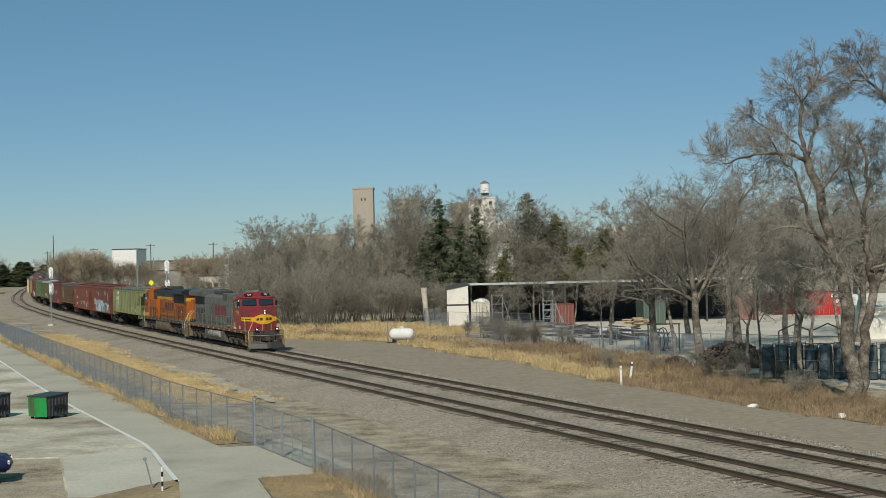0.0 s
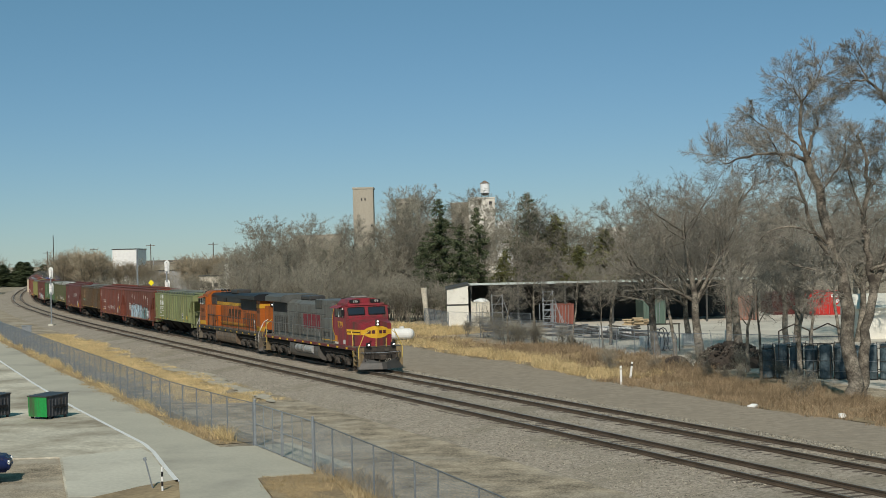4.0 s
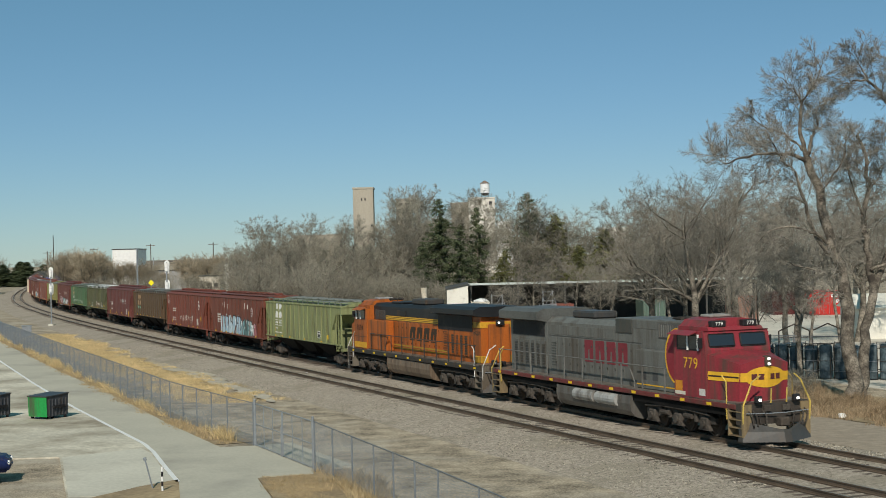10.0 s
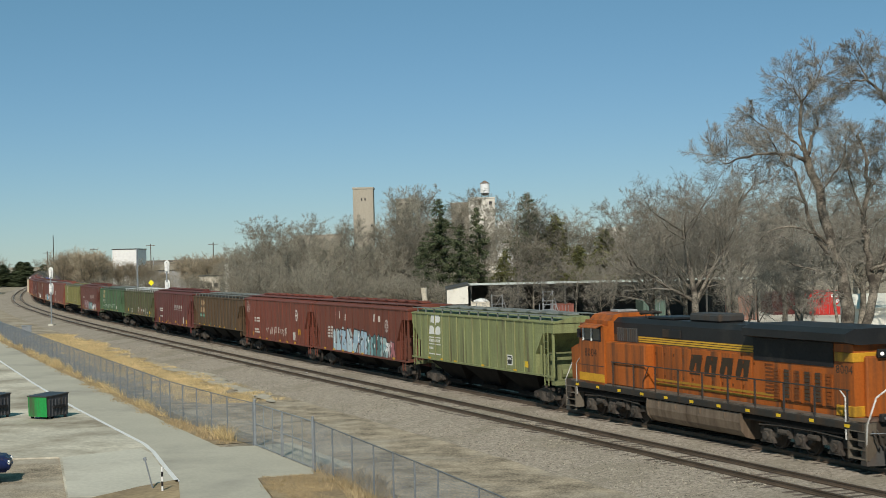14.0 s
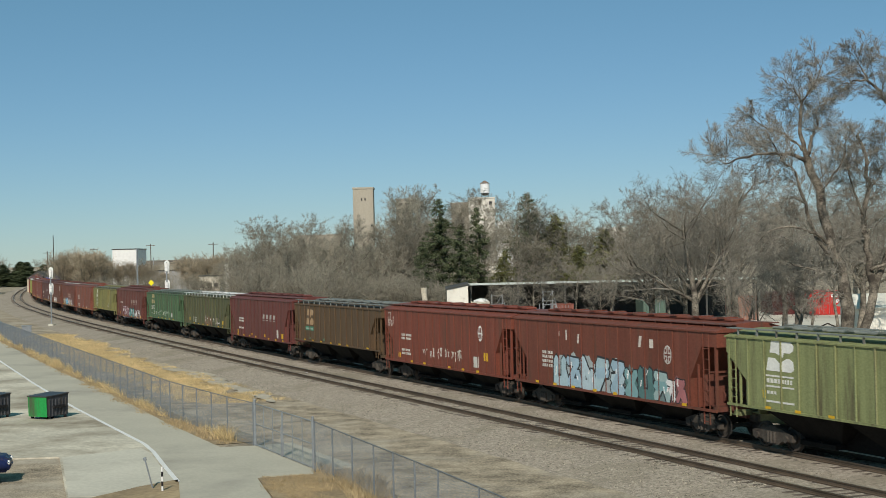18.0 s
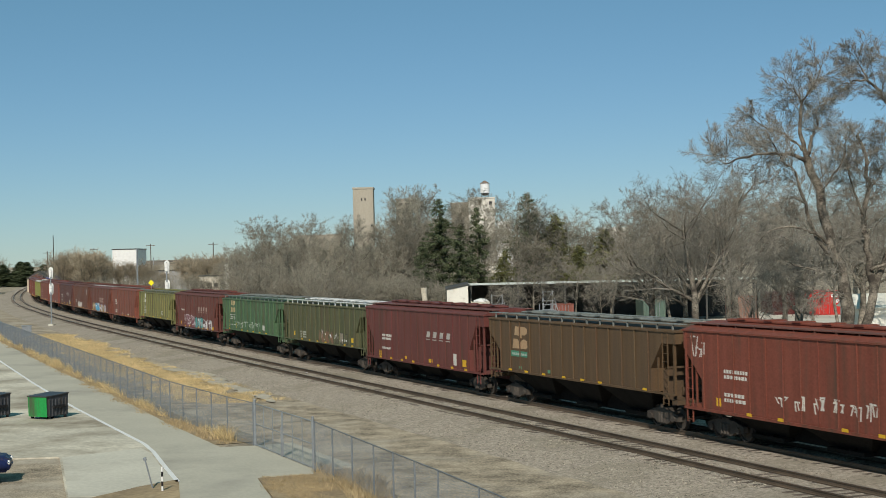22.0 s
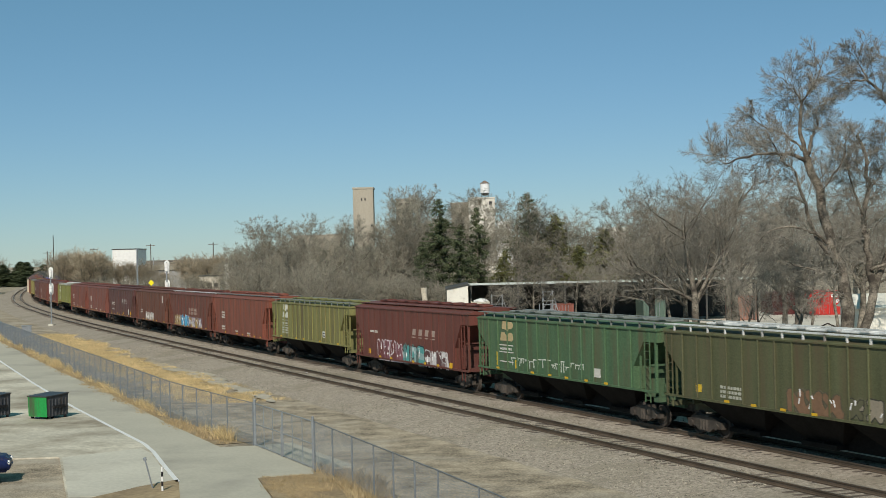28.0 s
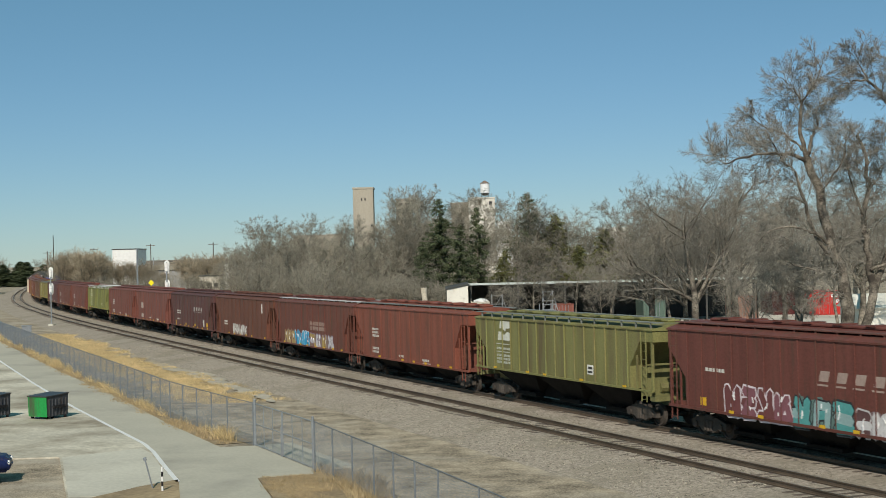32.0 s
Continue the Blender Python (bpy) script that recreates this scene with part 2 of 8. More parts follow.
# rails: foot, web and head
RAIL = [(-0.07, -0.17), (-0.07, -0.155), (-0.012, -0.135), (-0.012, -0.045), (-0.037, -0.035), (-0.037, -0.003), (0.037, -0.003), (0.037, -0.035), (0.012, -0.045), (0.012, -0.135), (0.07, -0.155), (0.07, -0.17)]
for tname, tside in (("far", 0.0), ("near", -TRACK_GAP)):
    track = thing("railway_track", "rusty steel rails on dark timber ties", "track", kind="structure")
    for k in (-0.7525, 0.7525):
        v, f = sweep(RAIL, tside + k, -240, 740, 4.0)
        r = part("rail", fast_mesh("rail", v, f, M["rail"]), None, track)
        v, f = sweep([(-0.03, 0.0), (0.03, 0.0)], tside + k, -240, 740, 4.0)
        part("rail_head", fast_mesh("head", v, f, M["rail_head"]), None, r)
    tb = bmesh.new()
    bevel_box(tb, -1.3, 1.3, -0.115, 0.115, -0.36, -0.185, 0.012)
    tie_mesh = mesh_of(tb, M["tie"])
    rest_v, rest_f = [], []
    rnd = random.Random(3)
    for i in range(-60, 1100):
        s = 0.55 * i
        p, q = on_line(s, tside), on_line(s + 0.5, tside)
        ang = math.degrees(math.atan2(q.y - p.y, q.x - p.x)) - 90 + rnd.uniform(-1.2, 1.2)
        m = pose(p.x, p.y, rnd.uniform(-0.016, 0.010), 0, 0, ang) @ Matrix.Translation((rnd.uniform(-0.05, 0.05), 0, 0))
        if -10 <= i < 240:
            part("tie", tie_mesh, None, track, m=m)
        else:
            b = len(rest_v)
            for x, y, z in ((-1.3, -0.115, -0.185), (1.3, -0.115, -0.185), (1.3, 0.115, -0.185), (-1.3, 0.115, -0.185), (-1.3, -0.115, -0.34), (1.3, -0.115, -0.34), (1.3, 0.115, -0.34), (-1.3, 0.115, -0.34)):
                rest_v.append(m @ Vector((x, y, z)))
            rest_f += [(b, b + 1, b + 2, b + 3), (b, b + 4, b + 5, b + 1), (b + 1, b + 5, b + 6, b + 2), (b + 2, b + 6, b + 7, b + 3), (b + 3, b + 7, b + 4, b)]
    tagged(part("distant_ties", fast_mesh("ties", rest_v, rest_f, M["tie"]), None, track), kind="stuff")


def slab(name, poly, material_, top, thick, label, category="paving"):
    bm = bmesh.new()
    prism_xy(bm, poly, top - thick, top)
    bmesh.ops.triangulate(bm, faces=[f for f in bm.faces if len(f.verts) > 4])
    return tagged(new(name, mesh_of(bm, material_)), label, category, kind="structure")


# trail, its forecourt at the gate, and the lot beyond the white line
LINE = [(-40.5, 128.5), (-36.4, 118.37), (-27.08, 95.2), (-20.32, 78.92), (-13.05, 62.33), (-12.1, 59.6), (-10.91, 55.64), (-9.57, 51.31)]
EDGE = [(-95.0, 268.0), (-60.0, 184.0), (-45.78, 149.05), (-28.86, 107.42), (-19.73, 85.76), (-13.34, 69.64), (-9.5, 60.61), (-8.07, 60.89), (-4.98, 53.69), (-4.86, 52.29), (-6.83, 51.8), (-5.83, 47.57), (-3.5, 36.0), (0.5, 15.0)]
slab("trail", EDGE + [(-4.5, 15.0), (-7.5, 40.0), (-9.57, 51.31), (-10.91, 55.64), (-12.1, 59.6), (-13.05, 62.33), (-20.32, 78.92), (-27.08, 95.2), (-36.4, 118.37), (-62.0, 180.0), (-101.0, 268.0)], M["path"], -0.47, 0.12, "grey concrete trail", "path")
slab("car_park", [(-15.75, 58.78), (-12.79, 48.54), (-12.0, 46.5), (-11.5, 48.3), (-10.73, 50.6), (-9.69, 51.97), (-10.95, 55.6), (-12.15, 59.6), (-13.1, 62.3), (-20.4, 78.9), (-27.15, 95.2), (-36.5, 118.37), (-62.1, 180.0), (-101.1, 268.0), (-140.0, 268.0), (-60.0, 100.0), (-40.0, 58.0)], M["lot"], -0.478, 0.12, "dusty pale concrete car park", "paving")
slab("concrete_pad", [(-15.6, 58.6), (-12.75, 48.6), (-11.6, 48.6), (-10.8, 50.6), (-9.8, 51.9), (-11.05, 55.6), (-12.25, 59.5), (-12.86, 60.84)], M["concrete"], -0.468, 0.1, "pale worn concrete apron", "paving")
slab("dirt_track", [(-95, 372), (-60.0, 262.0), (-24.0, 165.0), (-15.93, 142.01), (-5.05, 132.26), (1.37, 111.07), (4.57, 105.33), (9.24, 87.58), (12.41, 79.6), (15.31, 70.24), (17.94, 64.91), (24.0, 50.0), (42, 10), (36, 6), (20.5, 45.0), (6.5, 78.0), (-9.0, 115.0), (-28.0, 160.0), (-80.0, 300.0), (-102.0, 370.0)], M["dirt_road"], -0.49, 0.1, "smooth grey packed-dirt track beside the rails", "road")
slab("yard_paving", [(6.5, 175.0), (9.5, 130.0), (14.5, 103.0), (20.0, 90.0), (24.0, 78.0), (30.0, 66.0), (130.0, 90.0), (140.0, 190.0), (60.0, 185.0)], M["yard"], -0.49, 0.1, "pale dusty concrete storage yard", "paving")
# white stripe
sv, sf = [], []
for i, (x, y) in enumerate(LINE):
    x0, y0 = LINE[max(i - 1, 0)]
    x1, y1 = LINE[min(i + 1, len(LINE) - 1)]
    nrm = Vector((y1 - y0, x0 - x1)).normalized() * 0.085
    for sg, z in ((-1, -0.47), (-1, -0.455), (1, -0.455), (1, -0.47)):
        sv.append((x + sg * nrm.x, y + sg * nrm.y, z))
    if i:
        b = 4 * i
        sf += [(b - 4 + k, b + k, b + k + 1, b - 3 + k) for k in range(3)]
tagged(new("white_line", fast_mesh("stripe", sv, sf, M["white"])), "worn white painted edge line", "road marking", kind="structure")

# loose stones on the bed, nearest stretch
stv, stf = [], []
rs = random.Random(12)
for i in range(34000):
    s = 8 + 95 * rs.random() ** 1.25
    side = rs.uniform(-TRACK_GAP - 4.3, 4.0)
    z = float(np.interp(side, [-TRACK_GAP - 4.6, -TRACK_GAP - 3.4, -TRACK_GAP - 1.75, -TRACK_GAP, -TRACK_GAP / 2, 0, 1.75, 3.2, 4.4], [-0.56, -0.40, -0.20, -0.185, -0.27, -0.185, -0.20, -0.42, -0.56]))
    p = on_line(s, side, z)
    q = rs.uniform(0.018, 0.045)
    b = len(stv)
    for dx, dy, dz in ((1, 0, 0), (-0.5, 0.87, 0), (-0.5, -0.87, 0), (0, 0, 1)):
        stv.append((p.x + dx * q * rs.uniform(0.7, 1.3), p.y + dy * q * rs.uniform(0.7, 1.3), p.z + dz * q * rs.uniform(0.7, 1.2)))
    stf += [(b, b + 1, b + 3), (b + 1, b + 2, b + 3), (b + 2, b, b + 3)]
M["stone"] = material("loose_stones", (0.30, 0.272, 0.22), 0.95, 0, 0.2, 3.0, 0.0, 9.0, random=0.6, island=True, spec=0.05)
tagged(new("loose_ballast", fast_mesh("stones", stv, stf, M["stone"])), "loose grey and tan ballast stones", "gravel", kind="stuff")

# ---- the train ----
TRAIN, WHEELS = [], []
RED, SILVER, GOLD = (0.262, 0.034, 0.046), (0.142, 0.146, 0.136), (0.72, 0.41, 0.035)
ORANGE = (0.40, 0.108, 0.020)
GLASS = bpy.data.materials.new("dark_glass")
GLASS.use_nodes = True
GLASS.node_tree.nodes["Principled BSDF"].inputs["Base Color"].default_value = (0.012, 0.018, 0.024, 1)
GLASS.node_tree.nodes["Principled BSDF"].inputs["Roughness"].default_value = 0.06
LAMP = bpy.data.materials.new("lit_lens")
LAMP.use_nodes = True
LAMP.node_tree.nodes["Principled BSDF"].inputs["Base Color"].default_value = (0.9, 0.9, 0.85, 1)
LAMP.node_tree.nodes["Principled BSDF"].inputs["Emission Color"].default_value = (1.0, 0.95, 0.85, 1)
LAMP.node_tree.nodes["Principled BSDF"].inputs["Emission Strength"].default_value = 1.3
SHARED = {}
M["roof_paint"] = material("dull_black_paint", (0.5, 0.5, 0.5), 0.45, 0, 0.18, 0.8, 0.0, 12, (0.045, 0.042, 0.038), 0.25, 0.6, tint=True)
M["grimy_paint"] = material("grimy_paint", (0.5, 0.5, 0.5), 0.5, 0, 0.14, 0.8, 0.0, 12, (0.070, 0.045, 0.028), 0.46, 0.6, tint=True, streak=True)


def shared(key, make, material_, smooth=False):
    if key not in SHARED:
        bm = bmesh.new()
        make(bm)
        SHARED[key] = mesh_of(bm, material_, smooth)
    return SHARED[key]


def wheelset_mesh(r):
    def make(bm):
        half = [(0.0, 0.085), (0.60, 0.085), (0.64, 0.15), (0.655, r * 0.55), (0.655, r + 0.028), (0.69, r + 0.028), (0.695, r), (0.80, r - 0.006), (0.805, r * 0.86), (0.755, r * 0.80),
                (0.745, r * 0.42), (0.80, 0.17), (0.83, 0.12), (0.98, 0.115), (0.985, 0.0)]
        prof = [(-y, q) for y, q in reversed(half)] + half[1:]
        n, rings = 20, []
        for y, q in prof:
            if q == 0.0:
                rings.append([bm.verts.new((0, y, 0))])
            else:
                rings.append([bm.verts.new((q * math.cos(6.28319 * i / n), y, q * math.sin(6.28319 * i / n))) for i in range(n)])
        for u, w in zip(rings, rings[1:]):
            for i in range(n):
                quad = [u[i % len(u)], u[(i + 1) % len(u)], w[(i + 1) % len(w)], w[i % len(w)]]
                bm.faces.new(list(dict.fromkeys(quad)))
    return shared(("wheelset", r), make, M["truck_steel"])


def letters(text, size, thick=0.006):
    """Flat lettering from the built-in font, as a mesh in the x-z plane, reading along +x, with its middle at the origin."""
    cu = bpy.data.curves.new("text", "FONT")
    cu.body, cu.size, cu.extrude, cu.align_x, cu.align_y = text, size, thick / 2, "CENTER", "CENTER"
    ob = bpy.data.objects.new("text", cu)
    scene.collection.objects.link(ob)
    bpy.context.view_layer.update()
    me = bpy.data.meshes.new_from_object(ob.evaluated_get(bpy.context.evaluated_depsgraph_get()))
    bpy.data.objects.remove(ob)
    me.transform(pose(0, 0, 0, 90))
    return me


def lettering(name, text, size, colour, parent, x, y, z, turn=0.0, tilt=0.0):
    """Each character is a piece of its own, on one line that reads along the turned x axis."""
    for i, ch in enumerate(text):
        me = letters(ch, size)
        me.materials.clear()
        me.materials.append(M["flat_paint"])
        part(name, me, None, parent, m=pose(x, y, z, tilt, 0, turn) @ Matrix.Translation(((i - (len(text) - 1) / 2) * 0.58 * size, 0, 0)), colour=colour)


M["flat_paint"] = material("marking_paint", (0.5, 0.5, 0.5), 0.6, 0, 0.12, 1.5, 0.0, 9, tint=True)


def side_panel(name, parent, polys, y, colour, label="", depth=0.006):
    """Flat painted shapes on a vehicle's side at y; polys are outlines in x-z."""
    bm = bmesh.new()
    y1 = y - depth if y < 0 else y + depth
    for p in polys:
        prism_xz(bm, p, min(y, y1), max(y, y1))
    return part(name, bm, M["flat_paint"], parent, label, colour=colour)


def rect(x0, x1, z0, z1, shear=0.0):
    return [(x0, z0), (x1, z0), (x1 + shear, z1), (x0 + shear, z1)]


def bars(x, z, rows, rnd, w=0.9, h=0.13, gap=0.07):
    """Rows of short bars where small unreadable writing stands."""
    out = []
    for r in range(rows):
        u = x
        while u < x + w:
            d = rnd.uniform(0.09, 0.2)
            out.append(rect(u, u + d, z - r * (h + gap), z - r * (h + gap) + h))
            u += d + 0.06
    return out


def oval(x, z, rx, rz, n=20, a0=0.0, a1=6.28319):
    return [(x + rx * math.cos(a0 + (a1 - a0) * i / n), z + rz * math.sin(a0 + (a1 - a0) * i / n)) for i in range(n)]


def capsule(x0, z0, x1, z1, w, cut=0.0):
    """Outline of a thick stroke with slanted ends."""
    d = Vector((x1 - x0, z1 - z0))
    d = d.normalized() if d.length > 1e-4 else Vector((1.0, 0.0))
    nx, nz = -d.y * w, d.x * w
    return [(x0 + nx - d.x * w * 0.4, z0 + nz - d.y * w * 0.4), (x0 - d.x * w, z0 - d.y * w), (x0 - nx - d.x * w * (0.4 - cut), z0 - nz - d.y * w * (0.4 - cut)), (x1 - nx + d.x * w * 0.4, z1 - nz + d.y * w * 0.4), (x1 + d.x * w, z1 + d.y * w),
            (x1 + nx + d.x * w * (0.4 - cut), z1 + nz + d.y * w * (0.4 - cut))]


def graffiti(parent, x0, x1, z0, z1, y, colours, seed, outline=(0.85, 0.85, 0.85), count=6, solid=True, dark=(0.035, 0.04, 0.045)):
    """Interlocked spray-painted strokes with dark edges on a ragged pale ground, in no script."""
    rnd = random.Random(seed)
    wd, ht = (x1 - x0) / count, z1 - z0
    sg = -1 if y < 0 else 1
    n = count * 8
    top, low = [], []
    for i in range(n + 1):
        f = i / n
        swell = 0.86 + 0.10 * math.sin(f * count * 6.28319 + seed) + rnd.uniform(-0.05, 0.05)
        top.append((x0 + (x1 - x0) * f + rnd.uniform(-0.03, 0.03), z0 + ht * swell * min(1.0, 0.45 + 5 * min(f, 1 - f))))
        low.append((x0 + (x1 - x0) * f, z0 + rnd.uniform(0.0, 0.05)))
    g = side_panel("graffiti", parent, [low + top[::-1]], y, outline, "spray-painted graffiti in bright outlines", 0.004)
    edges, marks, lift = [], [], 0
    for i in range(count):
        cx = x0 + (i + 0.5) * wd
        w = min(0.145 * wd, 0.13 * ht) * rnd.uniform(0.95, 1.2)
        zb, zt = z0 + 0.13 * ht, z0 + ht * rnd.uniform(0.70, 0.80)
        zm = zb + (zt - zb) * rnd.uniform(0.4, 0.62)
        l, r = cx - 0.30 * wd, cx + 0.30 * wd
        sl = rnd.uniform(-0.08, 0.12) * wd
        kit = [(l, zb, l + sl, zt), (r - sl, zb, r, zt), (l + sl, zt, r, zt - 0.05), (l, zm, r, zm + sl), (l, zb, r, zb + 0.03), (l, zb, r, zt), (l + sl, zt, r - sl, zb), (r, zm, r + 0.2 * wd, zb)]
        for k in rnd.sample(range(8), 4):
            lift += 1
            edges.append((capsule(*kit[k], w * 1.42, 0.3), 0.0002 * lift))
            side_panel("graffiti_fill", g, [capsule(*kit[k], w, 0.3)], y + sg * (0.012 + 0.0002 * lift), colours[(i + (k == 3)) % len(colours)], depth=0.003)
        for k in range(2):
            u, v = cx + rnd.uniform(-0.35, 0.35) * wd, zb + rnd.uniform(0.1, 0.9) * (zt - zb)
            marks.append((capsule(u, v, u + rnd.uniform(-0.12, 0.12), v + rnd.uniform(0.08, 0.25), 0.022), 0.03))
    bm = bmesh.new()
    for poly, up in edges:
        prism_xz(bm, poly, *sorted((y + sg * (0.0042 + up * 0.9), y + sg * (0.0075 + up))))
    tagged(part("graffiti_edge", bm, M["flat_paint"], g, colour=dark), kind="stuff")
    bm = bmesh.new()
    for poly, up in marks:
        prism_xz(bm, poly, *sorted((y + sg * 0.012, y + sg * 0.036)))
    tagged(part("graffiti_stroke", bm, M["flat_paint"], g, colour=(0.78, 0.78, 0.78)), kind="stuff")


def scrawl(parent, x0, x1, z0, z1, y, colour, seed, n=10):
    """A thin spray-painted scrawl."""
    rnd = random.Random(seed)
    polys = []
    u = x0
    for i in range(n):
        d = (x1 - x0) / n
        a, b = rnd.uniform(z0, (z0 + z1) / 2), rnd.uniform((z0 + z1) / 2, z1)
        polys.append(rect(u, u + 0.06, a, b, rnd.uniform(-0.2, 0.2)))
        polys.append(rect(u, u + d * 0.8, b - 0.06, b))
        if rnd.random() < 0.6:
            polys.append(rect(u + 0.6 * d, u + 0.6 * d + 0.06, a, b, rnd.uniform(-0.2, 0.2)))
        u += d
    side_panel("graffiti", parent, polys, y, colour, "thin spray-painted scrawl", 0.004)


HW, EAVE = 1.585, 4.22        # half width of a hopper's body, height of its eaves


def hopper_body(cut):
    def make(bm):
        side = [(-9.0, EAVE), (-9.0, cut), (-7.75, 2.4), (-7.75, 1.28), (6.85, 1.28), (6.85, 2.4), (7.7, cut + 0.1), (8.75, cut + 0.1), (8.75, EAVE)]
        prism_xz(bm, side, -HW, HW)
        roof = [(-HW - 0.05, EAVE - 0.03), (-HW - 0.05, EAVE + 0.03), (-0.75, EAVE + 0.27), (0, EAVE + 0.32), (0.75, EAVE + 0.27), (HW + 0.05, EAVE + 0.03), (HW + 0.05, EAVE - 0.03)]
        prism_yz(bm, roof, -9.05, 8.8)
    return make


def discharge_chute(bm):
    for cx in (0.0,):
        lo, hi = (0.95, 0.6, 0.42), (2.26, 1.54, 1.28)
        v = []
        for hx, hy, z in (hi, lo):
            v.append([bm.verts.new((cx + sx * hx, sy * hy, z)) for sx, sy in ((-1, -1), (1, -1), (1, 1), (-1, 1))])
        for i in range(4):
            bm.faces.new((v[0][i], v[1][i], v[1][(i + 1) % 4], v[0][(i + 1) % 4]))
        bm.faces.new(v[1])
        bm.faces.new(v[0][::-1])
        quad_box(bm, cx - 1.0, cx + 1.0, -0.9, 0.9, 0.28, 0.42)
        rod(bm, (cx + 0.3, -0.95, 0.46), (cx + 0.3, 0.95, 0.46), 0.04, 6)


def truck_frame(bm):
    """Cast side frames and bolsters of the two-axle trucks."""
    for sg in (-1, 1):
        y0, y1 = sorted((sg * 0.92, sg * 1.12))
        prism_xz(bm, [(-1.2, 0.62), (-1.2, 0.38), (-0.62, 0.36), (-0.34, 0.2), (0.34, 0.2), (0.62, 0.36), (1.2, 0.38), (1.2, 0.62), (0.55, 0.8), (-0.55, 0.8)], y0, y1)
        for k in (-0.88, 0.88):
            rod(bm, (k, sg * 1.02, 0.46), (k, sg * 1.19, 0.46), 0.13, 10)
        for k in (-0.2, 0, 0.2):
            rod(bm, (k, sg * 1.13, 0.26), (k, sg * 1.13, 0.66), 0.075, 6)
    quad_box(bm, -0.25, 0.25, -1.1, 1.1, 0.5, 0.86)


def end_frame(sg):
    """Platform, sill and brake gear at a hopper's end."""
    def make(bm):
        x0, x1 = sorted((sg * 6.4, sg * 8.75))
        quad_box(bm, x0, x1, -0.33, 0.33, 0.82, 1.2)
        quad_box(bm, *sorted((sg * 8.3, sg * 8.7)), -1.5, 1.5, 1.12, 1.3)
        quad_box(bm, *sorted((sg * 6.85, sg * 8.5)), -1.0, 1.0, 1.2, 1.25)
        rod(bm, (sg * 7.4, -0.5, 1.55), (sg * 7.4, 0.5, 1.55), 0.22, 8)
        quad_box(bm, *sorted((sg * 7.9, sg * 8.05)), -1.45, 1.45, 2.55, 2.62)
        quad_box(bm, *sorted((sg * 7.35, sg * 7.45)), -1.3, 1.3, 1.25, 2.45)
    return make


def coupler_mesh(bm):
    quad_box(bm, -0.55, 0.2, -0.11, 0.11, 0.76, 0.98)
    bevel_box(bm, 0.1, 0.52, -0.2, 0.2, 0.70, 1.04, 0.05)
    bar_path(bm, [(-0.2, 0.3, 0.9), (0.15, 0.34, 0.6), (0.5, 0.25, 0.55)], 0.03)


def ladder(bm):
    for k in (-0.2, 0.2):
        rod(bm, (k, 0, 0.75), (k, 0, EAVE - 0.05), 0.028, 5)
    for i in range(9):
        z = 0.85 + i * 0.39
        rod(bm, (-0.2, 0, z), (0.2, 0, z), 0.016, 4)


RIB = shared("rib", lambda bm: bevel_box(bm, -0.035, 0.035, -0.005, 0.03, 1.3, EAVE - 0.04, 0.012), M["paint"])
POST = shared("post", lambda bm: quad_box(bm, -0.05, 0.05, -0.05, 0.05, 1.25, 3.95), M["paint"])
MARK = shared("reflector", lambda bm: quad_box(bm, -0.16, 0.16, -0.006, 0.006, -0.055, 0.055), M["flat_paint"])


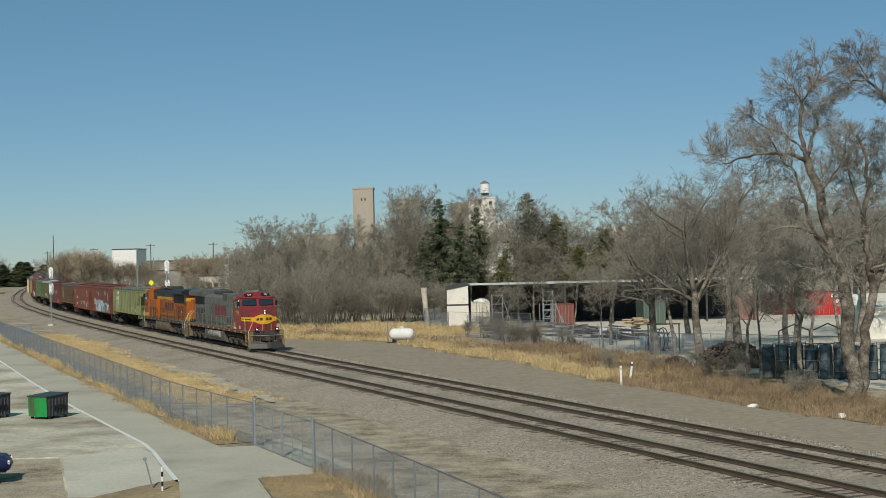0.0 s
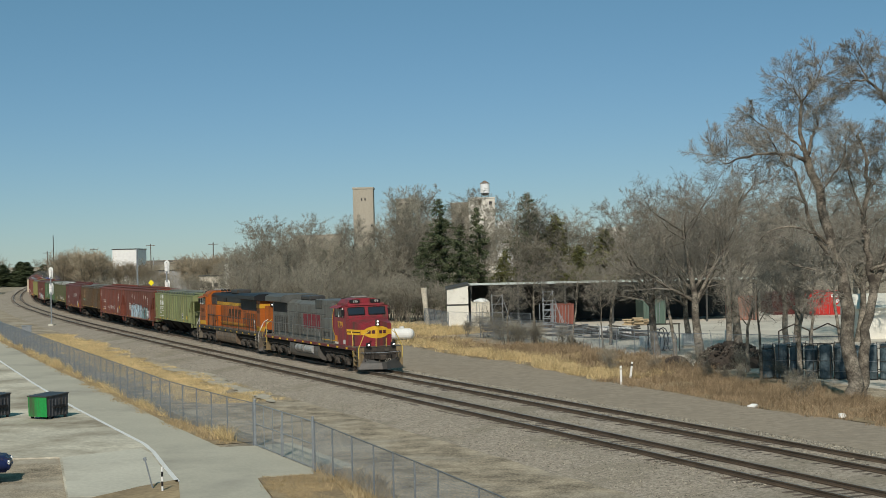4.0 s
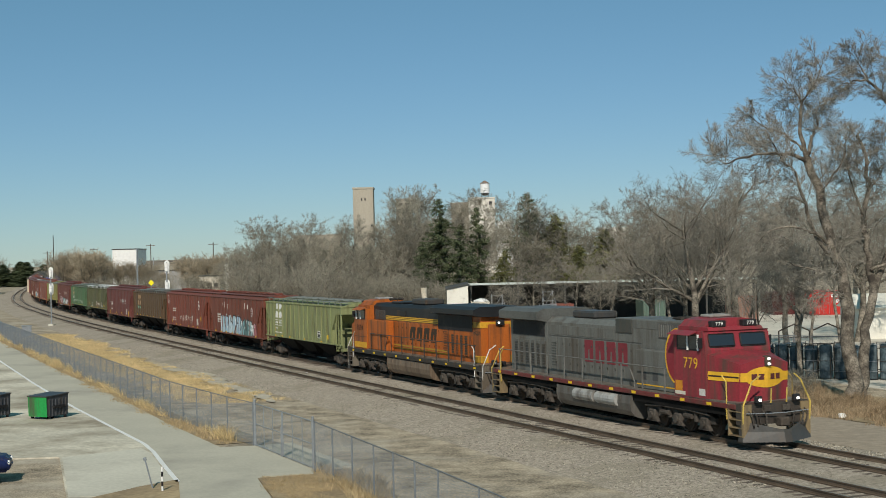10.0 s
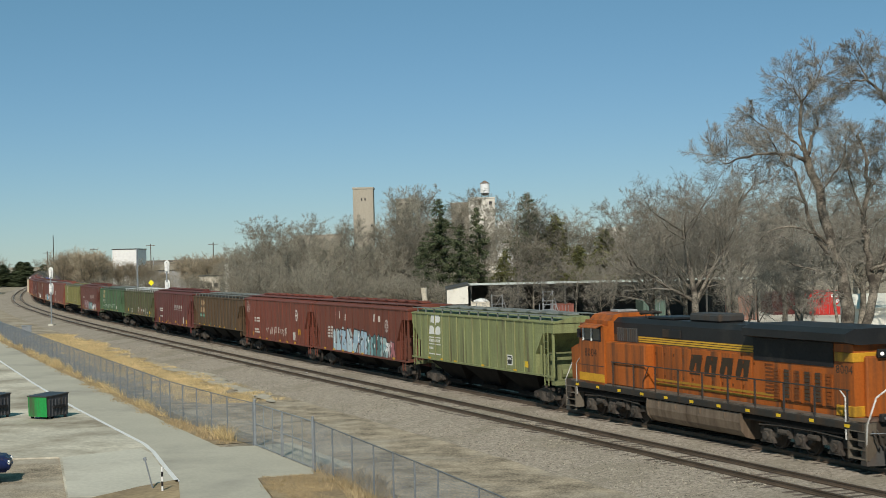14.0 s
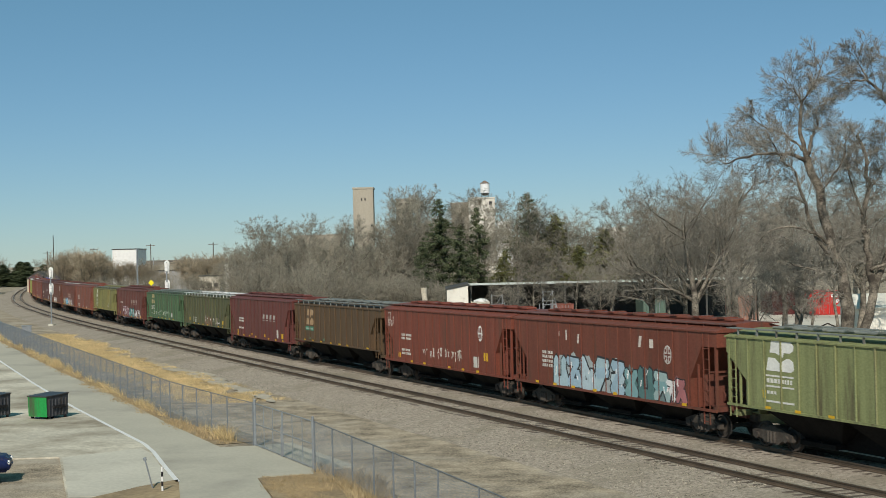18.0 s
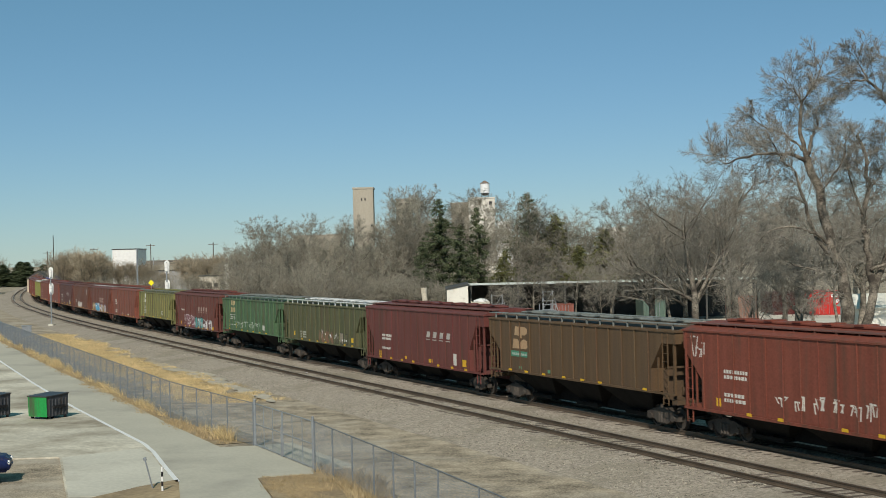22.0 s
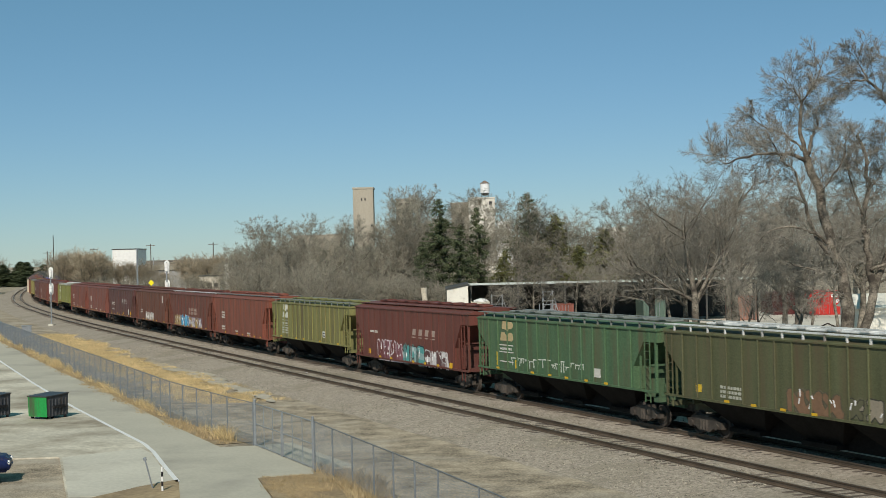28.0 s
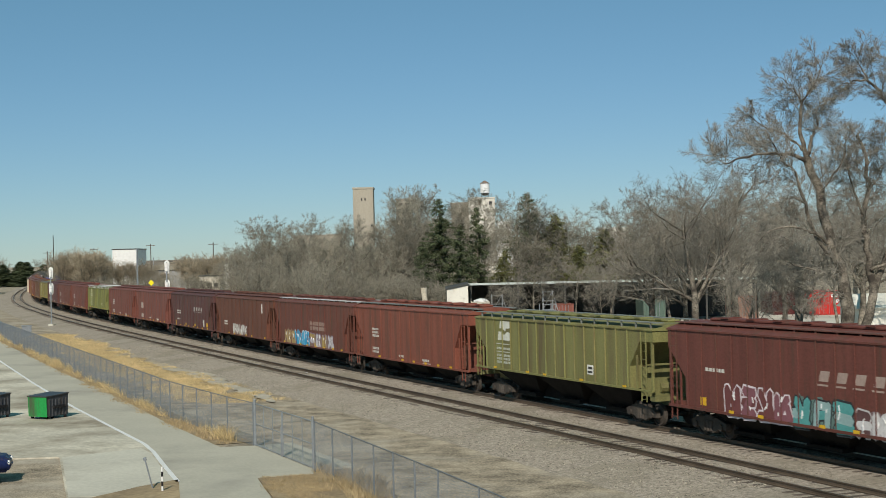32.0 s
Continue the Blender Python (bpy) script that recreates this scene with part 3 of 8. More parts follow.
def hopper(spec, s_front, s_back, near):
    """A covered grain hopper. spec: colour, slope-cut height, ribs, roof walk colour, label, function for its markings."""
    colour, cut, ribs, walk_colour, label, marks, seed = spec
    high = cut > 3.7
    # sheets of the older cars stand from 1.53 to 4.05 m, of the newer from 1.14 to 4.17 m
    fit = Matrix.Translation((0, 0, 0.433 if high else -0.179)) @ Matrix.Diagonal((1, 1, 0.857 if high else 1.0306, 1))
    cut = 3.55
    # older cars carry their running boards on brackets above the eaves
    out, lift = (1.30, 0.10) if high else (0.98, 0.0)
    rnd = random.Random(seed)
    car = thing("hopper_car", label, "railcar", group="grain hopper cars of the train")
    lin = (colour[0] * 0.98, colour[1] * 1.12 + 0.004, colour[2] * 1.06 + 0.002) if colour[0] > 1.5 * colour[1] else tuple(colour)
    worn = colour[1] > 0.7 * colour[0] and colour[1] < 0.24
    body = part("body", shared(("body", cut, worn), hopper_body(cut), M["worn_paint" if worn else "paint"]), None, car, m=fit, colour=lin)
    dull = tuple(0.75 * c + 0.012 for c in lin)
    # chutes painted near-black in place of the shade beneath the body
    for x in (-4.5, 0.0, 4.5):
        part("discharge_chute", shared("chute", discharge_chute, M["underside_shade"]), None, car, "discharge chute blackened as underside shade", m=pose(x, 0, 0) @ Matrix.Diagonal((1, 1, 1.2 if high else 1.0, 1)), colour=(0.03, 0.03, 0.028))
    # sill made deeper than its own depth, as dark shade between the chutes
    part("centre_sill", shared("sill", lambda bm: prism_xz(bm, [(-6.3, 1.27), (-6.3, 0.62), (-5.9, 0.30), (5.9, 0.30), (6.3, 0.62), (6.3, 1.27)], -0.4, 0.4), M["underside_shade"]), None, car, "deepened centre sill blackened as underside shade")
    for y in (-HW - 0.03, HW + 0.03):
        if y < 0 or near:
            for i in range(ribs):
                x = -7.6 + 14.3 * i / (ribs - 1)
                part("rib", RIB, None, body, m=pose(x, -HW if y < 0 else HW, 0, 0, 0, 180 if y < 0 else 0) @ Matrix.Diagonal((1, 1.9 if high else 1.0, 1, 1)), colour=tuple(c * rnd.uniform(0.92, 1.02) for c in lin))
        bm = bmesh.new()
        quad_box(bm, -8.95, 8.7, y - 0.03, y + 0.03, 1.24, 1.34)
        part("side_sill", bm, M["paint"], car, m=fit, colour=lin)
        for i in range(8):
            x = -6.4 + 12.8 * i / 7 + rnd.uniform(-0.15, 0.15)
            if rnd.random() < 0.8 and (y < 0 or near):
                part("reflector", MARK, None, body, m=pose(x, y + (-0.034 if y < 0 else 0.034), 1.37), colour=(0.70, 0.42, 0.03))
    for sg in (-1, 1):
        part("end_frame", shared(("end", sg), end_frame(sg), M["paint"]), None, car, colour=dull)
        for y in (-1.52, 1.52):
            part("corner_post", POST, None, car, m=fit @ pose(8.6 if sg > 0 else -8.9, y, 0), colour=lin)
            part("corner_post", POST, None, car, m=fit @ pose(7.35 if sg > 0 else -8.2, y, 0) @ Matrix.Diagonal((0.7, 0.7, 0.63, 1)) @ Matrix.Translation((0, 0, 0.73)), colour=lin)
            part("ladder", shared("ladder", ladder, M["paint"]), None, car, m=fit @ pose(8.0 if sg > 0 else -8.6, y * 1.045, 0), colour=lin)
        part("coupler", shared("coupler", coupler_mesh, M["steel_dark"]), None, car, m=pose(sg * 8.65, 0, 0, 0, 0, 0 if sg > 0 else 180))
        tr = part("truck", shared("truck", truck_frame, M["truck_steel"]), None, car, m=pose(sg * 6.9, 0, 0))
        for k in (-0.88, 0.88):
            w = part("wheelset", wheelset_mesh(0.46), None, tr, m=pose(k, 0, 0.46))
            WHEELS.append((w, k, 0.46, 0.46, 1, near))
    # roof: hatch trough and a grating on each side of it
    bm = bmesh.new()
    bevel_box(bm, -7.9, 7.9, -0.3, 0.3, EAVE + 0.3, EAVE + 0.42, 0.04)
    for i in range(9):
        quad_box(bm, -7.1 + i * 1.75, -6.6 + i * 1.75, -0.34, 0.34, EAVE + 0.4, EAVE + 0.46)
    part("roof_hatch", bm, M["paint"], car, m=fit, colour=walk_colour if rnd.random() < 0.4 else lin)
    for sg in (-1, 1):
        bm = bmesh.new()
        quad_box(bm, -9.1, 8.9, sg * out - 0.2, sg * out + 0.2, EAVE + 0.235 + lift, EAVE + 0.275 + lift)
        for i in range(15):
            x = -8.4 + i * 1.2
            quad_box(bm, x - 0.03, x + 0.03, *sorted((sg * (out + 0.12), sg * (out + 0.18))), EAVE + 0.02, EAVE + 0.24 + lift)
        part("running_board", bm, M["paint"], car, m=fit, colour=walk_colour)
    marks(body, rnd)
    TRAIN.append((car, (s_front + s_back) / 2, 6.9, False))
    return car


YN = -HW - 0.002          # the side towards the footpath
PALE = (0.62, 0.60, 0.55)


def bn_logo(b, x, z, s, c):
    """Two interlocked blocks with rounded ends, as a plain emblem."""
    for shape in ([(0.16, 0.72), (0.36, 0.72), (0.62, 0.56), (0.66, 0.74), (0.86, 0.74), (0.98, 0.84), (1.0, 1.05), (0.9, 1.18), (0.22, 1.2)],
                  [(0.02, 0.0), (0.9, 0.0), (1.0, 0.1), (0.98, 0.42), (0.86, 0.52), (0.74, 0.52), (0.5, 0.32), (0.34, 0.52), (0.1, 0.52)]):
        side_panel("emblem", b, [[(x + u * s * 1.6, z + w * s) for u, w in shape]], YN, c)


def small_marks(b, rnd, x=-6.2, z=2.5, rows=3, c=PALE, w=1.1):
    side_panel("stencil", b, bars(x, z, rows, rnd, w), YN, c)


def marks_green(b, rnd):
    bn_logo(b, -6.5, 2.92, 1.05, (0.8, 0.8, 0.76))
    side_panel("stencil", b, [rect(-6.5, -4.85, 2.68, 2.75), rect(-6.5, -4.85, 2.24, 2.31)] + bars(-6.45, 2.42, 1, rnd, 1.5, 0.18) + bars(-6.45, 1.95, 1, rnd, 0.5) + [rect(-6.5, -4.85, 1.6, 1.68)], YN, (0.72, 0.71, 0.66))
    side_panel("yellow_panel", b, [rect(-6.72, -6.54, 1.75, 2.1)], YN, (0.72, 0.48, 0.04))
    side_panel("yellow_panel", b, [rect(5.55, 6.05, 1.6, 1.95)], YN, (0.72, 0.48, 0.04))
    side_panel("data_panel", b, [rect(3.7, 4.3, 1.6, 2.2)], YN, (0.75, 0.75, 0.7))
    side_panel("data_bars", b, [rect(3.77, 4.23, 1.67, 2.13)], YN - 0.006, (0.04, 0.04, 0.04))
    side_panel("data_mark", b, bars(3.82, 1.92, 1, rnd, 0.3, 0.12), YN - 0.012, (0.7, 0.7, 0.66))


def marks_mural(b, rnd):
    graffiti(b, -4.9, 1.8, 1.33, 2.9, YN, [(0.42, 0.56, 0.62), (0.36, 0.50, 0.60), (0.48, 0.60, 0.66)], 11, (0.42, 0.47, 0.48), 5)
    graffiti(b, 1.7, 5.2, 1.33, 2.7, YN, [(0.22, 0.38, 0.40), (0.10, 0.20, 0.20), (0.36, 0.48, 0.48)], 12, (0.16, 0.22, 0.22), 3)
    graffiti(b, 5.0, 6.5, 1.33, 2.45, YN, [(0.72, 0.72, 0.72), (0.40, 0.16, 0.17)], 13, (0.22, 0.10, 0.10), 2)
    small_marks(b, rnd, -6.0, 2.7, 4)
    side_panel("emblem", b, [oval(5.2, 3.2, 0.29, 0.37)], YN, (0.55, 0.50, 0.47))
    for x0, x1, w0, w1 in ((4.97, 5.43, 3.17, 3.23), (5.17, 5.23, 2.9, 3.5), (5.0, 5.1, 3.3, 3.42), (5.3, 5.4, 3.3, 3.42), (5.0, 5.1, 2.98, 3.1), (5.3, 5.4, 2.98, 3.1)):
        side_panel("emblem_bar", b, [rect(x0, x1, w0, w1)], YN - 0.006, (0.16, 0.05, 0.04))
    for u0, u1, z0, z1, sl in ((-3.6, -3.48, 3.4, 3.85, 0.0), (-2.5, -2.36, 3.3, 3.7, 0.08), (2.9, 3.1, 3.4, 3.85, 0.1), (3.8, 4.1, 3.4, 3.75, 0.0), (-4.3, -4.22, 3.55, 3.75, 0.0)):
        side_panel("paint_patch", b, [rect(u0, u1, z0, z1, sl)], YN, (0.66, 0.60, 0.55))


def marks_badge(b, rnd):
    side_panel("emblem", b, [oval(5.0, 3.3, 0.28, 0.40)], YN, (0.80, 0.78, 0.74))
    side_panel("emblem_bars", b, [rect(4.82, 4.96, 3.34, 3.58), rect(5.04, 5.18, 3.34, 3.58), rect(4.82, 4.96, 3.02, 3.26), rect(5.04, 5.18, 3.02, 3.26)], YN - 0.006, (0.16, 0.05, 0.04))
    small_marks(b, rnd, -6.2, 2.75, 2, w=1.5)
    small_marks(b, rnd, -6.2, 1.9, 2, w=1.3)
    for i, x in enumerate((-2.8, -1.8, -0.7, 0.3, 1.2, 2.0)):
        scrawl(b, x, x + 0.55, 1.75 - 0.02 * i, 2.35, YN, (0.70, 0.66, 0.60), 30 + i, 3)
    side_panel("data_panel", b, [rect(4.1, 4.75, 1.55, 2.1)], YN, PALE)
    side_panel("yellow_panel", b, [rect(5.4, 5.9, 1.95, 2.35), rect(-6.75, -6.45, 1.5, 1.8)], YN, (0.72, 0.42, 0.03))
    scrawl(b, -8.3, -7.5, 3.0, 4.1, YN, (0.62, 0.56, 0.52), 40, 4)


def marks_brown(b, rnd):
    bn_logo(b, -6.3, 2.62, 1.05, (0.44, 0.29, 0.17))
    side_panel("paint_band", b, [rect(-6.45, -4.65, 2.15, 2.48)], YN, (0.08, 0.25, 0.17))
    side_panel("stencil", b, bars(-6.3, 2.24, 1, rnd, 1.5), YN - 0.006, (0.35, 0.45, 0.38))
    side_panel("green_patch", b, [rect(-5.6, -5.3, 1.45, 1.62), rect(-2.5, -2.2, 1.45, 1.62)], YN, (0.12, 0.30, 0.18))


def marks_words(b, rnd):
    for i in range(4):
        x = 0.9 + i * 0.95
        side_panel("name_block", b, [rect(x, x + 0.46, 2.82, 3.14, 0.12), rect(x - 0.08, x + 0.5, 2.68, 2.73, 0.0)], YN, (0.45, 0.42, 0.39))
    small_marks(b, rnd, -6.2, 2.6, 2, w=1.5)
    small_marks(b, rnd, -6.2, 1.85, 1, w=1.3)
    side_panel("data_panel", b, [rect(4.6, 5.1, 1.5, 2.1)], YN, PALE)
    side_panel("yellow_panel", b, [rect(5.9, 6.4, 1.5, 1.85), rect(-6.75, -6.4, 1.45, 1.75), rect(-2.6, -2.2, 1.45, 1.6), rect(1.2, 1.7, 1.45, 1.65)], YN, (0.72, 0.42, 0.03))


def marks_rusty(b, rnd):
    graffiti(b, -0.8, 2.2, 1.32, 2.4, YN, [(0.22, 0.13, 0.08)], 21, (0.13, 0.115, 0.075), 3, dark=(0.10, 0.09, 0.06))
    graffiti(b, 2.5, 5.3, 1.4, 2.3, YN, [(0.12, 0.115, 0.07), (0.30, 0.26, 0.2)], 22, (0.13, 0.125, 0.075), 3, dark=(0.05, 0.05, 0.04))
    small_marks(b, rnd, -5.0, 1.9, 3, (0.45, 0.45, 0.38), 1.3)
    side_panel("yellow_panel", b, [rect(-6.7, -6.3, 1.6, 1.95), rect(5.9, 6.3, 1.6, 1.95)], YN, (0.72, 0.48, 0.05))


def marks_green_tagged(b, rnd):
    bn_logo(b, -6.3, 2.98, 0.95, (0.52, 0.40, 0.22))
    side_panel("stencil", b, [rect(-6.4, -4.8, 2.7, 2.76), rect(-6.4, -4.8, 2.3, 2.36), rect(-6.4, -4.8, 1.75, 1.81)] + bars(-6.3, 2.45, 1, rnd, 1.3), YN, PALE)
    side_panel("yellow_panel", b, [rect(-6.74, -6.62, 1.5, 2.3)], YN, (0.70, 0.48, 0.04))
    side_panel("yellow_panel", b, [rect(-4.6, -4.48, 1.45, 1.95)], YN, (0.70, 0.48, 0.04))
    scrawl(b, -4.9, 2.6, 1.55, 2.25, YN, (0.62, 0.66, 0.58), 51, 16)
    side_panel("data_panel", b, [rect(3.4, 4.0, 1.6, 2.05)], YN, PALE)


def marks_bright(b, rnd):
    graffiti(b, -5.0, -0.9, 1.22, 2.45, YN, [(0.17, 0.06, 0.06), (0.24, 0.10, 0.12)], 61, (0.17, 0.06, 0.06), 4, dark=(0.72, 0.64, 0.68))
    graffiti(b, -0.9, 2.6, 1.22, 2.4, YN, [(0.10, 0.34, 0.33), (0.30, 0.44, 0.44)], 62, (0.14, 0.22, 0.20), 3)
    graffiti(b, 2.6, 5.9, 1.22, 2.2, YN, [(0.13, 0.07, 0.07), (0.66, 0.64, 0.64)], 63, (0.20, 0.13, 0.13), 4, dark=(0.55, 0.53, 0.53))
    for i in range(4):
        x = 0.7 + i * 0.95
        side_panel("name_block", b, [rect(x, x + 0.5, 2.85, 3.2, 0.12), rect(x - 0.08, x + 0.5, 2.7, 2.76)], YN, (0.40, 0.30, 0.26))
    small_marks(b, rnd, -6.3, 2.75, 1, w=1.2)
    side_panel("yellow_panel", b, [rect(-6.7, -6.3, 1.45, 1.75), rect(6.1, 6.5, 1.35, 1.6)], YN, (0.72, 0.42, 0.03))


def marks_olive(b, rnd):
    bn_logo(b, -6.3, 3.0, 0.95, (0.66, 0.66, 0.58))
    side_panel("stencil", b, [rect(-6.45, -4.9, 2.75, 2.81), rect(-6.45, -4.9, 2.3, 2.35)] + bars(-6.4, 2.45, 1, rnd, 1.4) + bars(-6.4, 2.05, 3, rnd, 1.4), YN, (0.50, 0.52, 0.44))
    side_panel("data_panel", b, [rect(3.1, 3.65, 1.7, 2.2)], YN, (0.75, 0.75, 0.7))
    side_panel("data_bars", b, [rect(3.18, 3.57, 1.98, 2.1), rect(3.18, 3.57, 1.78, 1.88)], YN - 0.006, (0.05, 0.05, 0.05))


def marks_plain(b, rnd):
    small_marks(b, rnd, -6.0, 2.9, 3)
    small_marks(b, rnd, -6.0, 1.75, 2)
    side_panel("stencil", b, bars(-1.5, 1.5, 1, rnd, 0.8) + bars(2.2, 1.45, 2, rnd, 1.0), YN, PALE)


def marks_blue(b, rnd):
    graffiti(b, -6.6, -4.0, 1.3, 2.4, YN, [(0.42, 0.30, 0.14)], 71, (0.30, 0.22, 0.16), 3, dark=(0.20, 0.13, 0.10))
    graffiti(b, -4.2, -0.6, 1.3, 2.4, YN, [(0.05, 0.36, 0.62), (0.10, 0.42, 0.66)], 72, (0.10, 0.30, 0.48), 3, dark=(0.62, 0.66, 0.72))
    graffiti(b, -0.6, 4.6, 1.3, 2.3, YN, [(0.42, 0.30, 0.12), (0.55, 0.52, 0.55)], 73, (0.26, 0.18, 0.14), 4, dark=(0.25, 0.20, 0.30))
    side_panel("stencil", b, bars(-0.5, 2.75, 2, rnd, 3.4, 0.25), YN, (0.36, 0.26, 0.22))


def marks_white(b, rnd):
    graffiti(b, -3.4, 1.0, 1.3, 2.3, YN, [(0.55, 0.52, 0.48)], 81, (0.20, 0.10, 0.08), 6, dark=(0.17, 0.07, 0.06))
    small_marks(b, rnd, -6.2, 2.2, 2)
    side_panel("paint_patch", b, [rect(5.4, 5.75, 3.2, 3.9)], YN, (0.7, 0.66, 0.62))


GREY_WALK, RED_WALK, BRIGHT = (0.20, 0.215, 0.20), (0.17, 0.075, 0.06), (0.62, 0.63, 0.62)
CARS = [
    ((0.240, 0.264, 0.122), 3.75, 15, GREY_WALK, "light green ribbed grain hopper with white emblem", marks_green),
    ((0.175, 0.047, 0.034), 3.35, 14, RED_WALK, "rust-red grain hopper with large pale blue graffiti", marks_mural),
    ((0.205, 0.050, 0.036), 3.35, 15, RED_WALK, "brick-red grain hopper with round white emblem", marks_badge),
    ((0.118, 0.062, 0.037), 3.75, 14, GREY_WALK, "brown grimy grain hopper with faded orange emblem", marks_brown),
    ((0.150, 0.040, 0.038), 3.35, 15, RED_WALK, "dark maroon grain hopper with pale name blocks", marks_words),
    ((0.105, 0.112, 0.058), 3.75, 15, BRIGHT, "dark olive dirty grain hopper with rusty graffiti", marks_rusty),
    ((0.085, 0.155, 0.082), 3.75, 14, GREY_WALK, "green grain hopper with thin white scrawl", marks_green_tagged),
    ((0.155, 0.044, 0.038), 3.35, 15, RED_WALK, "maroon grain hopper with pink and turquoise graffiti", marks_bright),
    ((0.218, 0.212, 0.082), 3.75, 16, GREY_WALK, "yellow-green grain hopper with worn white emblem", marks_olive),
    ((0.235, 0.066, 0.048), 3.6, 10, GREY_WALK, "faded red smooth grain hopper", marks_plain),
    ((0.165, 0.050, 0.040), 3.35, 12, BRIGHT, "rust-brown grain hopper with blue and orange graffiti", marks_blue),
    ((0.155, 0.052, 0.038), 3.35, 12, RED_WALK, "rust-brown grain hopper with white graffiti", marks_white),
    ((0.120, 0.043, 0.043), 3.35, 13, RED_WALK, "dark maroon grain hopper with small white stencils", marks_words),
    ((0.215, 0.066, 0.055), 3.6, 11, RED_WALK, "faded red grain hopper with small white stencils", marks_plain),
    ((0.205, 0.058, 0.046), 3.6, 11, RED_WALK, "faded red grain hopper with small white stencils", marks_plain),
    ((0.215, 0.225, 0.075), 3.75, 14, BRIGHT, "yellow-green grain hopper with white emblem", marks_olive),
    ((0.190, 0.055, 0.045), 3.35, 12, RED_WALK, "rust-red grain hopper with small white stencils", marks_plain),
    ((0.170, 0.055, 0.045), 3.35, 12, RED_WALK, "rust-red grain hopper with small white stencils", marks_plain),
    ((0.130, 0.050, 0.050), 3.35, 12, RED_WALK, "dark maroon grain hopper with small white stencils", marks_plain),
    ((0.220, 0.200, 0.075), 3.75, 12, GREY_WALK, "mustard green grain hopper with small white stencils", marks_olive),
    ((0.160, 0.070, 0.045), 3.35, 12, RED_WALK, "brown grain hopper with small white stencils", marks_plain),
    ((0.180, 0.060, 0.045), 3.35, 12, RED_WALK, "rust-red grain hopper with small white stencils", marks_plain),
    ((0.190, 0.085, 0.050), 3.35, 12, RED_WALK, "rust-brown grain hopper with small white stencils", marks_plain),
]
PLANES = [128.7, 147.05, 165.5, 183.3, 202.3, 220.1, 237.9, 256.8, 275.8, 294.7, 313.1, 331.0, 349.7, 368.5, 387.0, 405.6]
while len(PLANES) < 31:
    PLANES.append(PLANES[-1] + 18.5)
for i in range(30):
    spec = CARS[i] if i < len(CARS) else CARS[(16, 20, 21, 15, 22, 17, 19)[(i - len(CARS)) % 7]]
    hopper((*spec, 100 + i), PLANES[i], PLANES[i + 1], False)


PALE_GLASS = bpy.data.materials.new("tinted_glass")
PALE_GLASS.use_nodes = True
PALE_GLASS.node_tree.nodes["Principled BSDF"].inputs["Base Color"].default_value = (0.022, 0.034, 0.046, 1)
PALE_GLASS.node_tree.nodes["Principled BSDF"].inputs["Roughness"].default_value = 0.12

# ---- locomotives; x runs towards the cab end ----
def loco_truck(bm):
    for sg in (-1, 1):
        y0, y1 = sorted((sg * 0.98, sg * 1.16))
        prism_xz(bm, [(-2.55, 0.78), (-2.55, 0.55), (-1.5, 0.48), (-1.2, 0.62), (-0.7, 0.62), (-0.4, 0.45), (0.4, 0.45), (0.7, 0.62), (1.2, 0.62), (1.5, 0.48), (2.55, 0.55), (2.55, 0.78), (1.9, 0.98), (-1.9, 0.98)], y0, y1)
        for k in (-1.95, 0.0, 1.95):
            bevel_box(bm, k - 0.26, k + 0.26, *sorted((sg * 1.1, sg * 1.32)), 0.30, 0.78, 0.06)
            rod(bm, (k, sg * 1.3, 0.53), (k, sg * 1.4, 0.53), 0.15, 10)
            prism_xz(bm, [(k - 0.42, 0.28), (k + 0.42, 0.28), (k + 0.22, 0.52), (k - 0.22, 0.52)], *sorted((sg * 1.14, sg * 1.3)))
        for k in (-1.3, -0.65, 0.65, 1.3):
            rod(bm, (k, sg * 1.2, 0.55), (k, sg * 1.2, 0.95), 0.11, 8)
        bar_path(bm, [(-2.4, sg * 1.3, 0.9), (-1.0, sg * 1.34, 0.98), (1.0, sg * 1.34, 0.98), (2.4, sg * 1.3, 0.9)], 0.045)
        rod(bm, (-1.1, sg * 1.32, 0.74), (-0.55, sg * 1.32, 0.74), 0.1, 8)
        rod(bm, (0.6, sg * 1.32, 0.74), (1.15, sg * 1.32, 0.74), 0.1, 8)
    quad_box(bm, -2.4, 2.4, -0.5, 0.5, 0.55, 0.95)


def fuel_tank(bm):
    prism_yz(bm, [(-1.46, 1.2), (-1.5, 0.85), (-1.44, 0.55), (-1.26, 0.34), (-0.95, 0.24), (0.95, 0.24), (1.26, 0.34), (1.44, 0.55), (1.5, 0.85), (1.46, 1.2)], -3.35, 3.35)
    for x in (-3.35, 3.35):
        prism_yz(bm, [(-1.49, 1.22), (-1.53, 0.85), (-1.47, 0.53), (-1.28, 0.31), (-0.95, 0.21), (0.95, 0.21), (1.28, 0.31), (1.47, 0.53), (1.53, 0.85), (1.49, 1.22)], x - 0.05, x + 0.05)
    for x in (-2.3, -0.6, 1.2, 2.5):
        for sg in (-1, 1):
            quad_box(bm, x - 0.05, x + 0.05, *sorted((sg * 1.47, sg * 1.52)), 0.95, 1.15)


